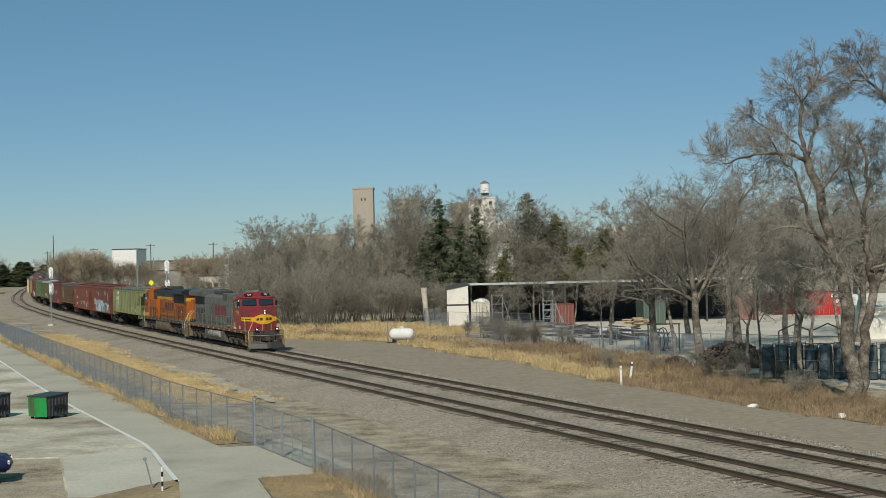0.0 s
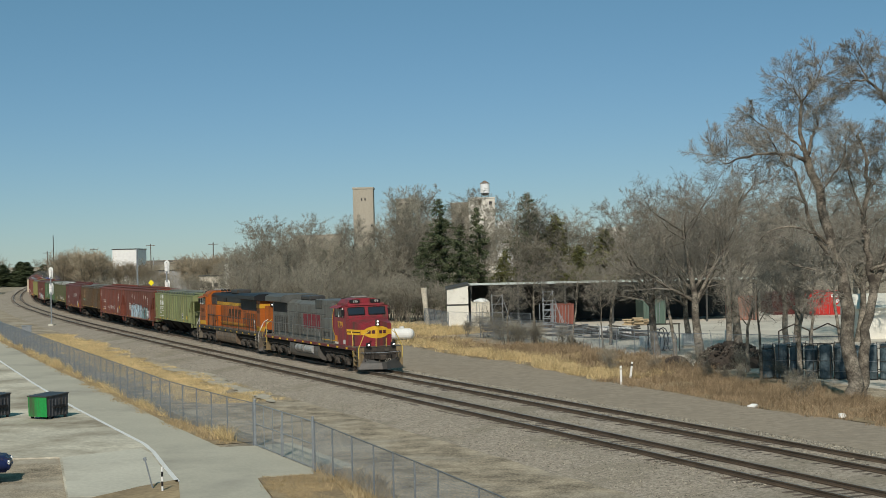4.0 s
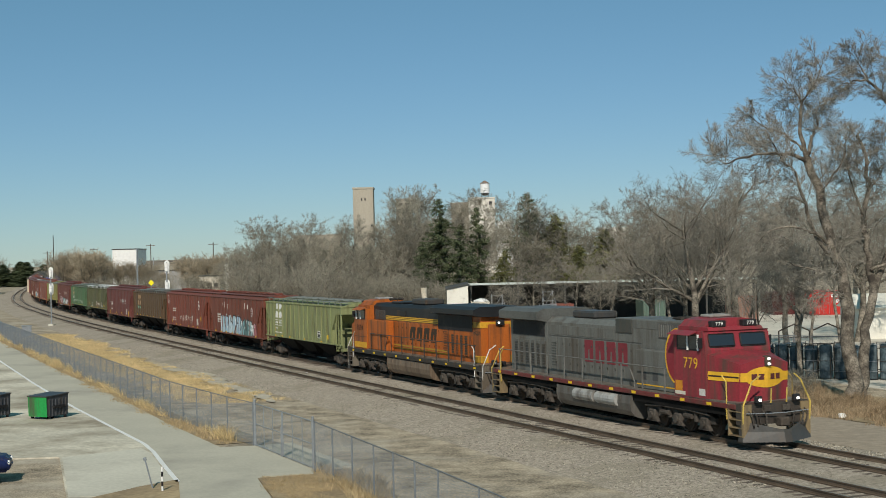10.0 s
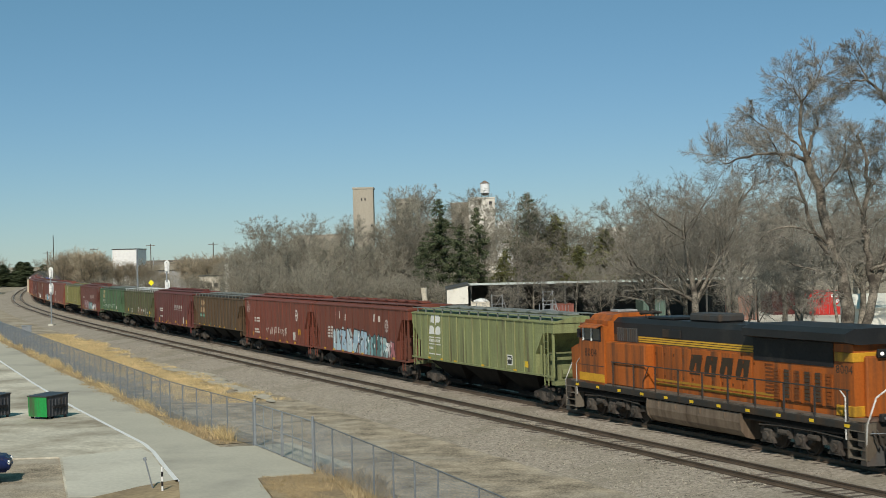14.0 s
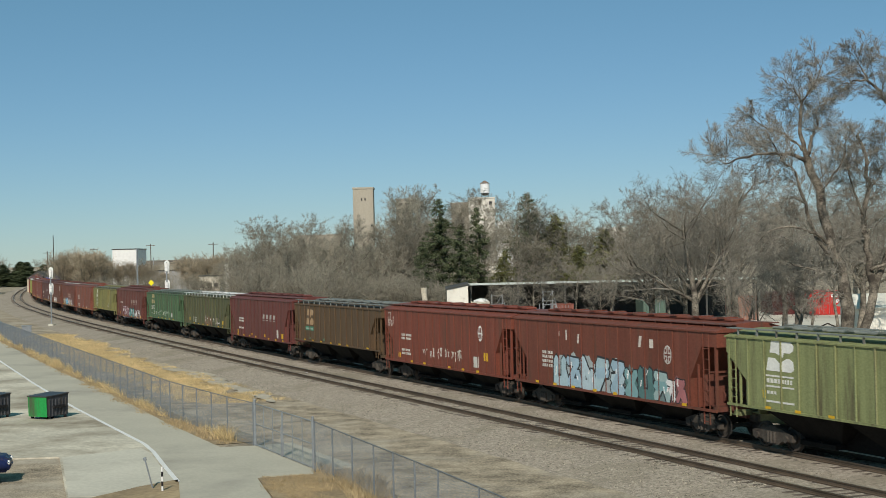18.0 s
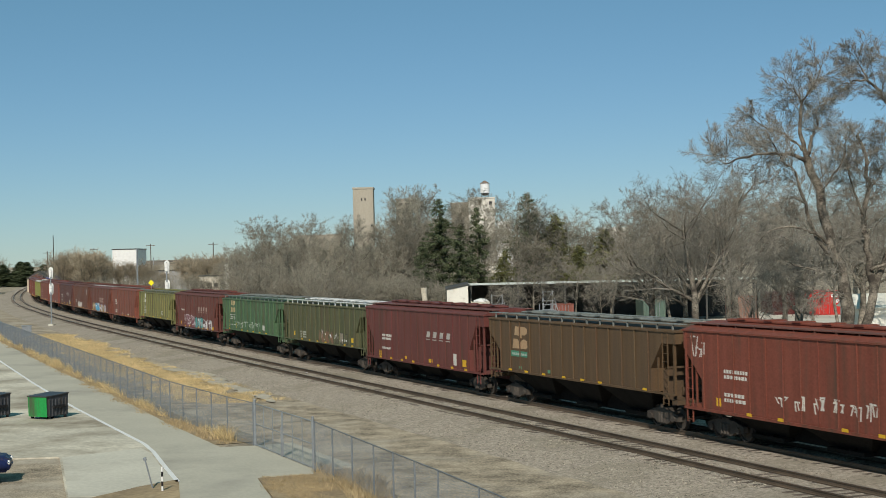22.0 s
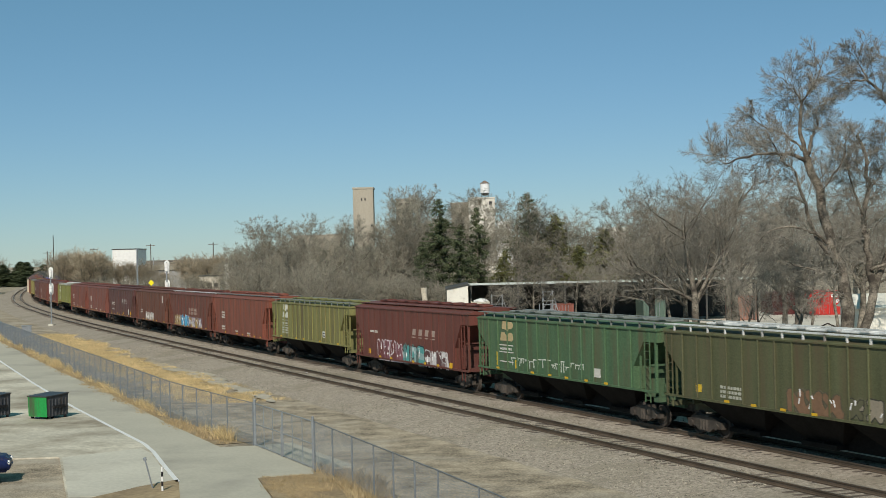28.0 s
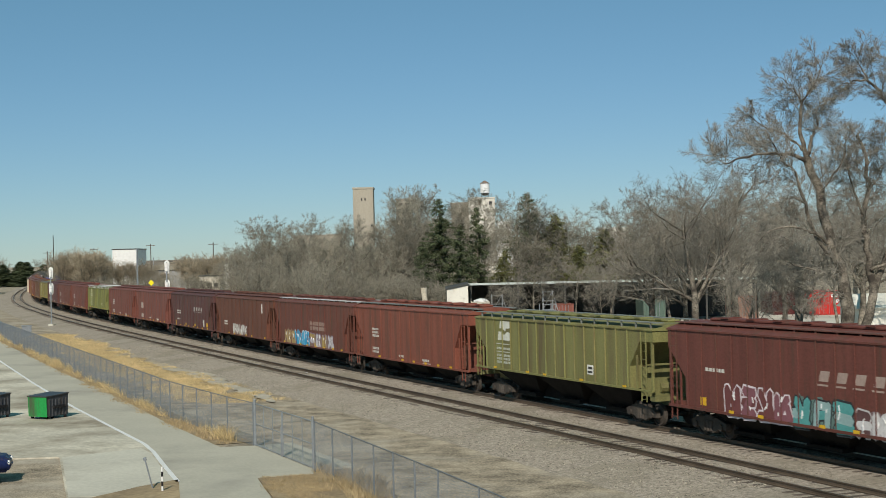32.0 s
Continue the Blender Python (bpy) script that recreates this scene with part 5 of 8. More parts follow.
        bm.faces.new(v[-1][::-1])
        part("snow_plow", bm, P, pil, "dull grey plow blade", colour=(0.062, 0.062, 0.06))
        for y in (-0.85, 0.85):
            bm = bmesh.new()
            bevel_box(bm, *sorted((sx * 10.5, sx * 10.72)), y - 0.14, y + 0.14, 1.54, 1.82, 0.04)
            db = part("ditch_light_box", bm, M["black"], pil)
            bm = bmesh.new()
            rod(bm, (sx * 10.72, y, 1.68), (sx * 10.75, y, 1.68), 0.06, 12)
            part("ditch_light", bm, LAMP if (sx > 0 and old) else M["galv"], db)
    # handrails
    rail_c = (0.17, 0.17, 0.16) if old else (0.045, 0.045, 0.045)
    rnd = random.Random(9)
    for sg in (-1, 1):
        y = sg * 1.5
        bm = bmesh.new()
        bar_path(bm, [(-9.7, y, 2.55), (6.3, y, 2.55)], 0.026)
        hr = part("handrail", bm, P, eng, colour=rail_c)
        for i in range(10):
            x = -9.6 + i * 1.75
            bm = bmesh.new()
            quad_box(bm, x - 0.035, x + 0.035, y - 0.02, y + 0.02, 1.5, 2.56)
            part("stanchion", bm, P, hr, colour=rail_c)
        grab = (0.75, 0.55, 0.12) if old else (0.75, 0.75, 0.72)
        for sx in (1, -1):
            bm = bmesh.new()
            bar_path(bm, [(sx * 10.5, y, 0.55), (sx * 10.6, y, 1.5), (sx * 10.58, sg * 1.1, 2.35), (sx * 10.66, sg * 0.75, 2.6)], 0.028)
            part("grab_rail", bm, P, eng, "bright step rail", m=Matrix.Translation((front if sx > 0 else 0, 0, 0)), colour=grab)
            bm = bmesh.new()
            bar_path(bm, [(sx * 9.5, y, 0.9), (sx * 9.5, y, 2.3), (sx * 9.2, y, 2.55)], 0.024)
            part("grab_rail", bm, P, eng, "bright step rail", m=Matrix.Translation((front if sx > 0 else 0, 0, 0)), colour=grab)
        bm = bmesh.new()
        bar_path(bm, [(10.7, sg * 0.35, 1.55), (10.74, sg * 0.35, 2.1)], 0.026)
        part("grab_rail", bm, P, eng, m=Matrix.Translation((front, 0, 0)), colour=grab)
        # name blocks on the hood side
        col = (0.20, 0.032, 0.042) if old else (0.05, 0.035, 0.022)
        yy = sg * (hw + 0.024)
        for i in range(4):
            x = (-1.5 if old else -3.2) + i * (1.02 if old else 1.08)
            sh = 0.0 if old else -0.18 * sg
            z1 = 3.35 if old else 3.16
            zm = (2.5 + z1) / 2
            w, h = 0.80, z1 - 2.5
            side_panel("name_block", hood, [[(x, 2.5), (x + 0.36 * w, 2.5), (x + 0.44 * w + 0.5 * sh, zm), (x + 0.56 * w + 0.5 * sh, zm), (x + 0.60 * w, 2.5), (x + 0.94 * w, 2.5), (x + w, 2.56), (x + w + sh, z1 - 0.06), (x + 0.94 * w + sh, z1), (x + sh, z1)]], yy, col)
            side_panel("name_bar", hood, [rect(x, x + 0.78, 2.36, 2.43)], yy, col)
        if not old:
            for k in range(2):
                side_panel("stripe", hood, [rect(-5.1, 3.5, 1.77 + k * 0.16, 1.86 + k * 0.16)], sg * (hw + 0.024), (0.40, 0.22, 0.03))
    TRAIN.append((eng, s_mid, 6.7, turned))


loco("779", "old", (84.1 + 106.4) / 2, False)
loco("8004", "new", (106.4 + 128.7) / 2, True)


# ---- trees ----
M["bark"] = material("grey_bark", (0.25, 0.222, 0.18), 0.95, 0, 0.6, 2.4, 1.0, 12.0, (0.05, 0.042, 0.035), 0.58, 1.4, random=0.15)
M["twig"] = material("bare_twigs", (0.250, 0.232, 0.186), 0.95, 0, 0.25, 0.5, 0.0, 8.0, random=0.28)
M["grey_twig"] = material("grey_twigs", (0.238, 0.220, 0.186), 0.95, 0, 0.25, 0.5, 0.0, 8.0, random=0.15, spec=0.1)
M["pale_twig"] = material("pale_twigs", (0.38, 0.325, 0.24), 0.95, 0, 0.25, 0.5, 0.0, 8.0, random=0.2)
M["needle"] = material("spruce_needles", (0.082, 0.102, 0.052), 0.9, 0, 0.4, 0.8, 0.0, 5.0, random=0.35, island=True)
M["needle_dry"] = material("cedar_needles", (0.150, 0.152, 0.058), 0.9, 0, 0.4, 0.8, 0.0, 5.0, random=0.35, island=True)


class Wood:
    """Gathers tapering limbs as thin tubes: thick ones for the trunk mesh, the rest for the crown."""

    def __init__(self, seed, fine=0.010, first=0.3, short=1.0, curl=1.0):
        self.r = random.Random(seed)
        self.tv, self.tf, self.cv, self.cf = [], [], [], []
        self.fine, self.first, self.short, self.curl = fine, first, short, curl

    def tube(self, pts, radii, sides, crown):
        v, f = (self.cv, self.cf) if crown else (self.tv, self.tf)
        prev = None
        for i, (p, rad) in enumerate(zip(pts, radii)):
            d = (pts[min(i + 1, len(pts) - 1)] - pts[max(i - 1, 0)])
            u = d.orthogonal().normalized()
            w = d.normalized().cross(u)
            base = len(v)
            for k in range(sides):
                a = 6.28319 * k / sides
                v.append(p + rad * (math.cos(a) * u + math.sin(a) * w))
            if prev is not None:
                for k in range(sides):
                    f.append((prev + k, prev + (k + 1) % sides, base + (k + 1) % sides, base + k))
            prev = base

    def limb(self, p, d, length, rad, level, depth, droop=0.0, kids=(0, 0, 0, 0), bend=0.28, up=0.12, spread=(35, 65)):
        """One limb and, along its outer part, the limbs that grow from it."""
        r = self.r
        if level >= depth and level > 1:
            # outermost twigs: slender blades
            d = (Vector(d).normalized() + Vector((r.gauss(0, 0.15), r.gauss(0, 0.15), up))).normalized()
            u = d.orthogonal().normalized() * max(rad, self.fine)
            u.rotate(Matrix.Rotation(r.uniform(0, 6.283), 3, d))
            p = Vector(p)
            length *= self.short
            turn = Vector((r.gauss(0, 0.4), r.gauss(0, 0.4), r.gauss(0.05, 0.3))) * self.curl
            q1 = p + d * length * 0.4
            q2 = q1 + (d + turn).normalized() * length * 0.35
            tip = q2 + (d + turn * 2.2).normalized() * length * 0.3
            b = len(self.cv)
            self.cv.extend([p - u, p + u, q1 + u * 0.75, q1 - u * 0.75, q2 + u * 0.5, q2 - u * 0.5, tip])
            self.cf.extend([(b, b + 1, b + 2, b + 3), (b + 3, b + 2, b + 4, b + 5), (b + 5, b + 4, b + 6)])
            return
        n = 6 if level == 0 else (5 if level < 2 else (3 if level == 2 else 2))
        pts, radii = [Vector(p)], [rad]
        d = Vector(d).normalized()
        for i in range(n):
            d = (d + Vector((r.gauss(0, 1), r.gauss(0, 1), r.gauss(0, 0.6))) * bend * 0.45 + Vector((0, 0, up - droop * i / n))).normalized()
            pts.append(pts[-1] + d * (length / n))
            radii.append(max(0.006, rad * (1 - 0.78 * (i + 1) / n)))
        self.tube(pts, radii, (7, 5, 4, 3, 3)[level], level >= 2)
        if level >= depth:
            return
        count = kids[level]
        for k in range(count):
            t = r.uniform(self.first if level == 0 else 0.15, 1.0) * n
            i = min(int(t), n - 1)
            q = pts[i].lerp(pts[i + 1], t - i)
            axis = (pts[i + 1] - pts[i]).normalized()
            out = axis.orthogonal().normalized()
            out.rotate(Matrix.Rotation(r.uniform(0, 6.283), 3, axis))
            a = radians(r.uniform(*spread))
            nd = axis * math.cos(a) + out * math.sin(a)
            nl = length * r.uniform(0.38, 0.68) * (1.15 - 0.45 * t / n)
            self.limb(q, nd, nl, max(0.007, radii[i] * (r.uniform(0.42, 0.62) if level < 2 else r.uniform(0.32, 0.48))), level + 1, depth, droop, kids, bend * 1.04, up, spread)

    def spine(self, pts, r0, r1, n, length, kids, sides=7, crown=False, first=0.25, up=0.03):
        """A bent limb through (x, y, z) points, with n side limbs along its outer part."""
        r = self.r
        pts = [Vector(q) for q in pts]
        dense = []
        for i in range(len(pts) - 1):
            a, b = pts[max(i - 1, 0)], pts[min(i + 2, len(pts) - 1)]
            p, q = pts[i], pts[i + 1]
            for k in range(4):
                t = k / 4
                m0, m1 = (q - a) * 0.5, (b - p) * 0.5
                c = (2 * t ** 3 - 3 * t ** 2 + 1) * p + (t ** 3 - 2 * t ** 2 + t) * m0 + (3 * t ** 2 - 2 * t ** 3) * q + (t ** 3 - t ** 2) * m1
                dense.append(c + Vector((r.gauss(0, 1), r.gauss(0, 1), r.gauss(0, 1))) * min(0.06, r0 * 0.22))
        dense.append(pts[-1])
        m = len(dense) - 1
        radii = [r0 + (r1 - r0) * (i / m) ** (0.42 if r0 > 0.3 else 0.7) for i in range(m + 1)]
        self.tube(dense, radii, sides, crown)
        n = round(n * 1.35)
        for k in range(n):
            t = (first + (1 - first) * (k + r.random()) / n) * m
            i = min(int(t), m - 1)
            axis = (dense[i + 1] - dense[i]).normalized()
            out = axis.orthogonal().normalized()
            out.rotate(Matrix.Rotation(r.uniform(0, 6.283), 3, axis))
            a = radians(r.uniform(35, 75))
            d = axis * math.cos(a) + out * math.sin(a) + Vector((0, 0, 0.15))
            self.limb(dense[i], d, length * r.uniform(0.55, 1.2) * (1.1 - 0.45 * t / m), max(0.022, min(0.05, radii[i] * r.uniform(0.22, 0.4))), 2, 4, 0.0, kids, 0.24, up, (22, 58))

    def meshes(self, bark, twig):
        return fast_mesh("trunk", self.tv, self.tf, bark, True), fast_mesh("crown", self.cv, self.cf, twig)


def bare_tree(seed, height, rad, kids, depth=4, up=0.10, spread=(30, 62), stems=1, first=0.3, twig="twig", bend=0.28, fine=0.010, short=1.0):
    w = Wood(seed, fine, first, short)
    r = w.r
    for s in range(stems):
        a = r.uniform(0, 6.283)
        lean = 0.05 if stems == 1 else r.uniform(0.1, 0.45)
        w.limb((0.12 * math.cos(a) * (stems > 1), 0.12 * math.sin(a) * (stems > 1), -0.15), (lean * math.cos(a), lean * math.sin(a), 1), height * r.uniform(0.8, 1.0) / (1.0 if stems > 1 else 1.15), rad, 0, depth, 0.0, kids, bend * 0.5, up, spread)
    return w.meshes(M["bark"], M[twig])


def plant(name, pair, label, category, x, y, z, turn, scale=1.0, group="", wide=1.0):
    t = thing(name, label, category, pose(x, y, z, 0, 0, turn) @ Matrix.Diagonal((scale * wide, scale * wide, scale, 1)), group)
    part("trunk", pair[0], None, t)
    part("crown", pair[1], None, t)
    return t


def conifer(seed, height, width, mat_, sparse=1.0, clump=1.35):
    r = random.Random(seed)
    tv, tf, cv, cf = [], [], [], []
    w = Wood(seed)
    w.tube([Vector((0, 0, -0.1)), Vector((0.1, 0, height * 0.5)), Vector((0, 0.1, height * 0.98))], [0.22, 0.14, 0.03], 6, False)
    z = height * 0.08
    while z < height * 0.99:
        f = 1 - z / height
        reach = width * (f ** 0.8) * r.uniform(0.75, 1.15) + 0.15
        for k in range(r.randint(4, 6)):
            if r.random() > sparse:
                continue
            a = r.uniform(0, 6.283)
            d = Vector((math.cos(a), math.sin(a), r.uniform(-0.25, 0.2)))
            tip = Vector((0, 0, z)) + d * reach * r.uniform(0.7, 1.1)
            w.tube([Vector((0, 0, z)), tip], [0.03, 0.008], 3, False)
            n = max(6, int(reach * 46))
            for i in range(n):
                q = Vector((0, 0, z)).lerp(tip, (i + 0.5) / n) + Vector((r.gauss(0, 0.14), r.gauss(0, 0.14), r.gauss(0, 0.12)))
                size = r.uniform(0.10, 0.24) * clump
                e1 = (Vector((r.gauss(0, 0.7), r.gauss(0, 0.7), r.gauss(-0.45, 0.4))) + d * 0.6).normalized() * size
                e2 = e1.orthogonal().normalized() * size * 0.20
                e2.rotate(Matrix.Rotation(r.uniform(0, 6.283), 3, e1.normalized()))
                b = len(cv)
                cv.extend([q - e2, q + e1, q + e2, q - e1 * 0.7])
                cf.append((b, b + 1, b + 2, b + 3))
        z += height * 0.022 + 0.1
    return fast_mesh("trunk", w.tv, w.tf, M["bark"]), fast_mesh("crown", cv, cf, mat_)


WOODS = [bare_tree(1, 14.5, 0.20, (17, 11, 36), 3, 0.05, (34, 70), fine=0.015, short=0.62), bare_tree(2, 14.0, 0.18, (17, 11, 36), 3, 0.03, (34, 70), fine=0.015, short=0.62), bare_tree(3, 12.0, 0.14, (11, 10, 32), 3, 0.04, (34, 70), 2, fine=0.015, short=0.62),
         bare_tree(4, 14.0, 0.21, (17, 11, 36), 3, 0.02, (40, 78), fine=0.015, short=0.62)]
FAR = [bare_tree(5, 13.0, 0.2, (11, 8, 7), 3, 0.04, (35, 72), fine=0.04), bare_tree(6, 12.0, 0.2, (11, 8, 7), 3, 0.08, fine=0.04)]
SCRUB = [bare_tree(11, 5.0, 0.04, (6, 6, 6), 3, 0.08, (22, 58), 7), bare_tree(12, 4.2, 0.04, (6, 6, 6), 3, 0.06, (25, 62), 8), bare_tree(13, 3.2, 0.03, (6, 6, 6), 3, 0.10, (22, 55), 9)]
WILLOW = bare_tree(21, 10.0, 0.10, (9, 9, 11), 3, 0.10, (18, 46), 9, twig="pale_twig", fine=0.018, short=0.8)
FAR_SPRUCE = conifer(34, 14.0, 4.0, M["needle"], 1.0, 2.6)
SPRUCE = [conifer(31, 15.0, 4.6, M["needle"], 0.8, 1.25), conifer(32, 13.0, 3.8, M["needle"], 0.62, 1.3), conifer(33, 11.0, 4.2, M["needle_dry"], 0.75, 1.25)]

rnd = random.Random(77)
GRP = "bare trees of the wood"


def wood_row(n, x0, x1, y0, y1, s0, s1, kinds=WOODS, name="bare_tree", label="leafless grey-brown tree in a winter thicket", category="tree", grp=GRP, wide=1.0):
    for i in range(n):
        u = (i + rnd.uniform(0.15, 0.85)) / n
        plant(name, rnd.choice(kinds), label, category, x0 + (x1 - x0) * u, y0 + (y1 - y0) * u + rnd.uniform(-5, 5), GROUND_Z, rnd.uniform(0, 360), rnd.uniform(s0, s1), grp, wide)


# the wood beyond the tracks, rising towards the middle
wood_row(8, -28, -19, 205, 180, 0.56, 0.70)
wood_row(8, -27, -8, 222, 195, 0.74, 0.92)
wood_row(8, -36, -2, 262, 225, 0.85, 1.0)
wood_row(6, -10, 2, 215, 222, 1.0, 1.15)
wood_row(6, -8, 8, 250, 240, 1.12, 1.24)
wood_row(8, 4, 34, 205, 195, 0.8, 1.0)
wood_row(8, 10, 48, 232, 225, 0.98, 1.15)
wood_row(6, 32, 62, 185, 178, 0.8, 1.0)
wood_row(7, 34, 80, 215, 205, 1.0, 1.2)
# thicket along its foot
wood_row(20, -29, -13, 200, 158, 0.8, 1.3, SCRUB, "bush", "tangled leafless brown bush", "bush", "bushes of the thicket")
wood_row(14, -27, -10, 190, 168, 1.0, 1.5, SCRUB, "bush", "tangled leafless brown bush", "bush", "bushes of the thicket")
wood_row(10, -9, 0, 178, 172, 0.7, 1.2, SCRUB, "bush", "tangled leafless brown bush", "bush", "bushes of the thicket")
wood_row(14, -15, -1, 168, 176, 0.7, 1.1, SCRUB, "bush", "tangled leafless brown bush", "bush", "bushes of the thicket", 1.4)
for x, y, k, s, w in ((-0.3, 196, 0, 1.05, 1.25), (4.9, 205, 1, 1.12, 0.9), (12.5, 210, 0, 1.12, 1.35), (15.6, 200, 2, 1.2, 1.15), (22.0, 198, 2, 0.98, 1.5), (-2.8, 192, 1, 0.75, 1.1), (2.2, 193, 0, 0.8, 1.2), (18.5, 196, 2, 0.8, 1.4), (26.0, 200, 0, 0.7, 1.3), (8.5, 199, 2, 0.75, 1.3), (30.0, 197, 2, 0.7, 1.4)):
    plant("conifer", SPRUCE[k], "dark green evergreen behind the shed" if k < 2 else "yellow-green cedar behind the shed", "conifer", x, y, GROUND_Z, rnd.uniform(0, 360), s, "evergreens behind the shed", w)

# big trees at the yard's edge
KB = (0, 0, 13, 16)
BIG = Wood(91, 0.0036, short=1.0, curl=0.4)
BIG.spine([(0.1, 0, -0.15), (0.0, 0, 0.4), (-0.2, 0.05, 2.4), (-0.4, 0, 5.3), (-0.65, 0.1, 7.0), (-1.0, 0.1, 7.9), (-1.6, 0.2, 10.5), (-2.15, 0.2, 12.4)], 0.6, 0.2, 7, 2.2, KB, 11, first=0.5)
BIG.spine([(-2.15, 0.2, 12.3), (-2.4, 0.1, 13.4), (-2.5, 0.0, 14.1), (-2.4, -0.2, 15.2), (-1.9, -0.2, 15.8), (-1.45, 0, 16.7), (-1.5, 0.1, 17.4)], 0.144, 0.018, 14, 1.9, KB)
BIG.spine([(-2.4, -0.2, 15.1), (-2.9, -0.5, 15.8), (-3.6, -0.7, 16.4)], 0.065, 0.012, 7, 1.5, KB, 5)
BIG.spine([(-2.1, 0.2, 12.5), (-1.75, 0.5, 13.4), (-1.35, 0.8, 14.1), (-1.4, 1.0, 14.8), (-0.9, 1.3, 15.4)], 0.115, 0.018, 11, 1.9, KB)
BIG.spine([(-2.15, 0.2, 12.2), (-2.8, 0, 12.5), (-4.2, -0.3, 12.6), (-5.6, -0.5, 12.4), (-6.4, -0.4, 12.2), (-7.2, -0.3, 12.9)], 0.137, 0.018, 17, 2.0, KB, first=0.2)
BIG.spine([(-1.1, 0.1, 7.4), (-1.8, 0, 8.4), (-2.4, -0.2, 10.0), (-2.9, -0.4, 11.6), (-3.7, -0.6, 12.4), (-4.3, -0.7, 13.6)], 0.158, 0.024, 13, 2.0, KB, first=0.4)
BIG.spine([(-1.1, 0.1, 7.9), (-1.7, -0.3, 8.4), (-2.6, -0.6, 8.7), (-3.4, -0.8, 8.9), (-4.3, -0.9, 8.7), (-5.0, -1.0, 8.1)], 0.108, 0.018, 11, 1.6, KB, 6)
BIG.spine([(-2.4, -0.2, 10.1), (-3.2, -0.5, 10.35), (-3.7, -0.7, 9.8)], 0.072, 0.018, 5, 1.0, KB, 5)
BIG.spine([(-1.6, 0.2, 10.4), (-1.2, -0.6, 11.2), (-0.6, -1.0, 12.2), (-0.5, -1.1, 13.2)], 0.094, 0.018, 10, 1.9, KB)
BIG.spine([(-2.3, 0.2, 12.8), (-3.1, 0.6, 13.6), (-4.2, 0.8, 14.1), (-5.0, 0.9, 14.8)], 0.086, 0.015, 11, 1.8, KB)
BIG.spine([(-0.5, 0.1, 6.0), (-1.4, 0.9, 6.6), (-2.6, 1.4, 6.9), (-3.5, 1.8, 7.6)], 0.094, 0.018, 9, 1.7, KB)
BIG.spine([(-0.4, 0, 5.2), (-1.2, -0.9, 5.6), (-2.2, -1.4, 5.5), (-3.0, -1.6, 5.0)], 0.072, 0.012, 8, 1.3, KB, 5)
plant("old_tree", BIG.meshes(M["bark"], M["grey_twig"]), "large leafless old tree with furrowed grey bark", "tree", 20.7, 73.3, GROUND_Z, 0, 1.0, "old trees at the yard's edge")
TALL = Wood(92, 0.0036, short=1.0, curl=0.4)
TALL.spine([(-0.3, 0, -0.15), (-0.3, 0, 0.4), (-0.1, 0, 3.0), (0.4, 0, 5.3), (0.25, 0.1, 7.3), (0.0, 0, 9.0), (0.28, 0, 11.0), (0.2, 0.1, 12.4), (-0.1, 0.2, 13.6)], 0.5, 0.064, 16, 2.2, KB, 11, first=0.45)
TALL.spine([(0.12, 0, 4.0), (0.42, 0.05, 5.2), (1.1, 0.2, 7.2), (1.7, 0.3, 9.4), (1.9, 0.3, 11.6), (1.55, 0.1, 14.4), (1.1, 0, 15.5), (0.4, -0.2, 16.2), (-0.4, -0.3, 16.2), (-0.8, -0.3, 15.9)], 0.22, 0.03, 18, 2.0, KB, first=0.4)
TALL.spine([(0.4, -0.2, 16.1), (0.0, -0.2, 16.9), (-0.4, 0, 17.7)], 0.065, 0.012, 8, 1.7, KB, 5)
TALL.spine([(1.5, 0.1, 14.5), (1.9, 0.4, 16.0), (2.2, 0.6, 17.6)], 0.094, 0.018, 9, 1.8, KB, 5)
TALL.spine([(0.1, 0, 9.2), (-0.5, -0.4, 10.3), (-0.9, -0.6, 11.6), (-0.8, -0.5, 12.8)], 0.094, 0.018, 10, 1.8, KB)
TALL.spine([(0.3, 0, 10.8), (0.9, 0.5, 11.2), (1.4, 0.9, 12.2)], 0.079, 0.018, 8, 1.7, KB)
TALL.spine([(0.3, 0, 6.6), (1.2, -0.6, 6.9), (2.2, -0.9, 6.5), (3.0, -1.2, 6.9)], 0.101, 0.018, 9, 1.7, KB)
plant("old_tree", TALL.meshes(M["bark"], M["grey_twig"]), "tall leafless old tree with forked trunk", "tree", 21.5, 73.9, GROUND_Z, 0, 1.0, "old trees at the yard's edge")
MID = [bare_tree(41, 11.0, 0.30, (11, 8, 7, 9), 4, 0.04, (35, 70), bend=0.46, first=0.4, twig="grey_twig", fine=0.0075), bare_tree(42, 9.0, 0.12, (8, 6, 6, 6), 4, 0.06, (30, 62), bend=0.4, first=0.4, twig="grey_twig", fine=0.0075), bare_tree(43, 9.5, 0.20, (10, 8, 7, 8), 4, 0.02, (38, 74), bend=0.48, first=0.35, twig="grey_twig", fine=0.0075)]
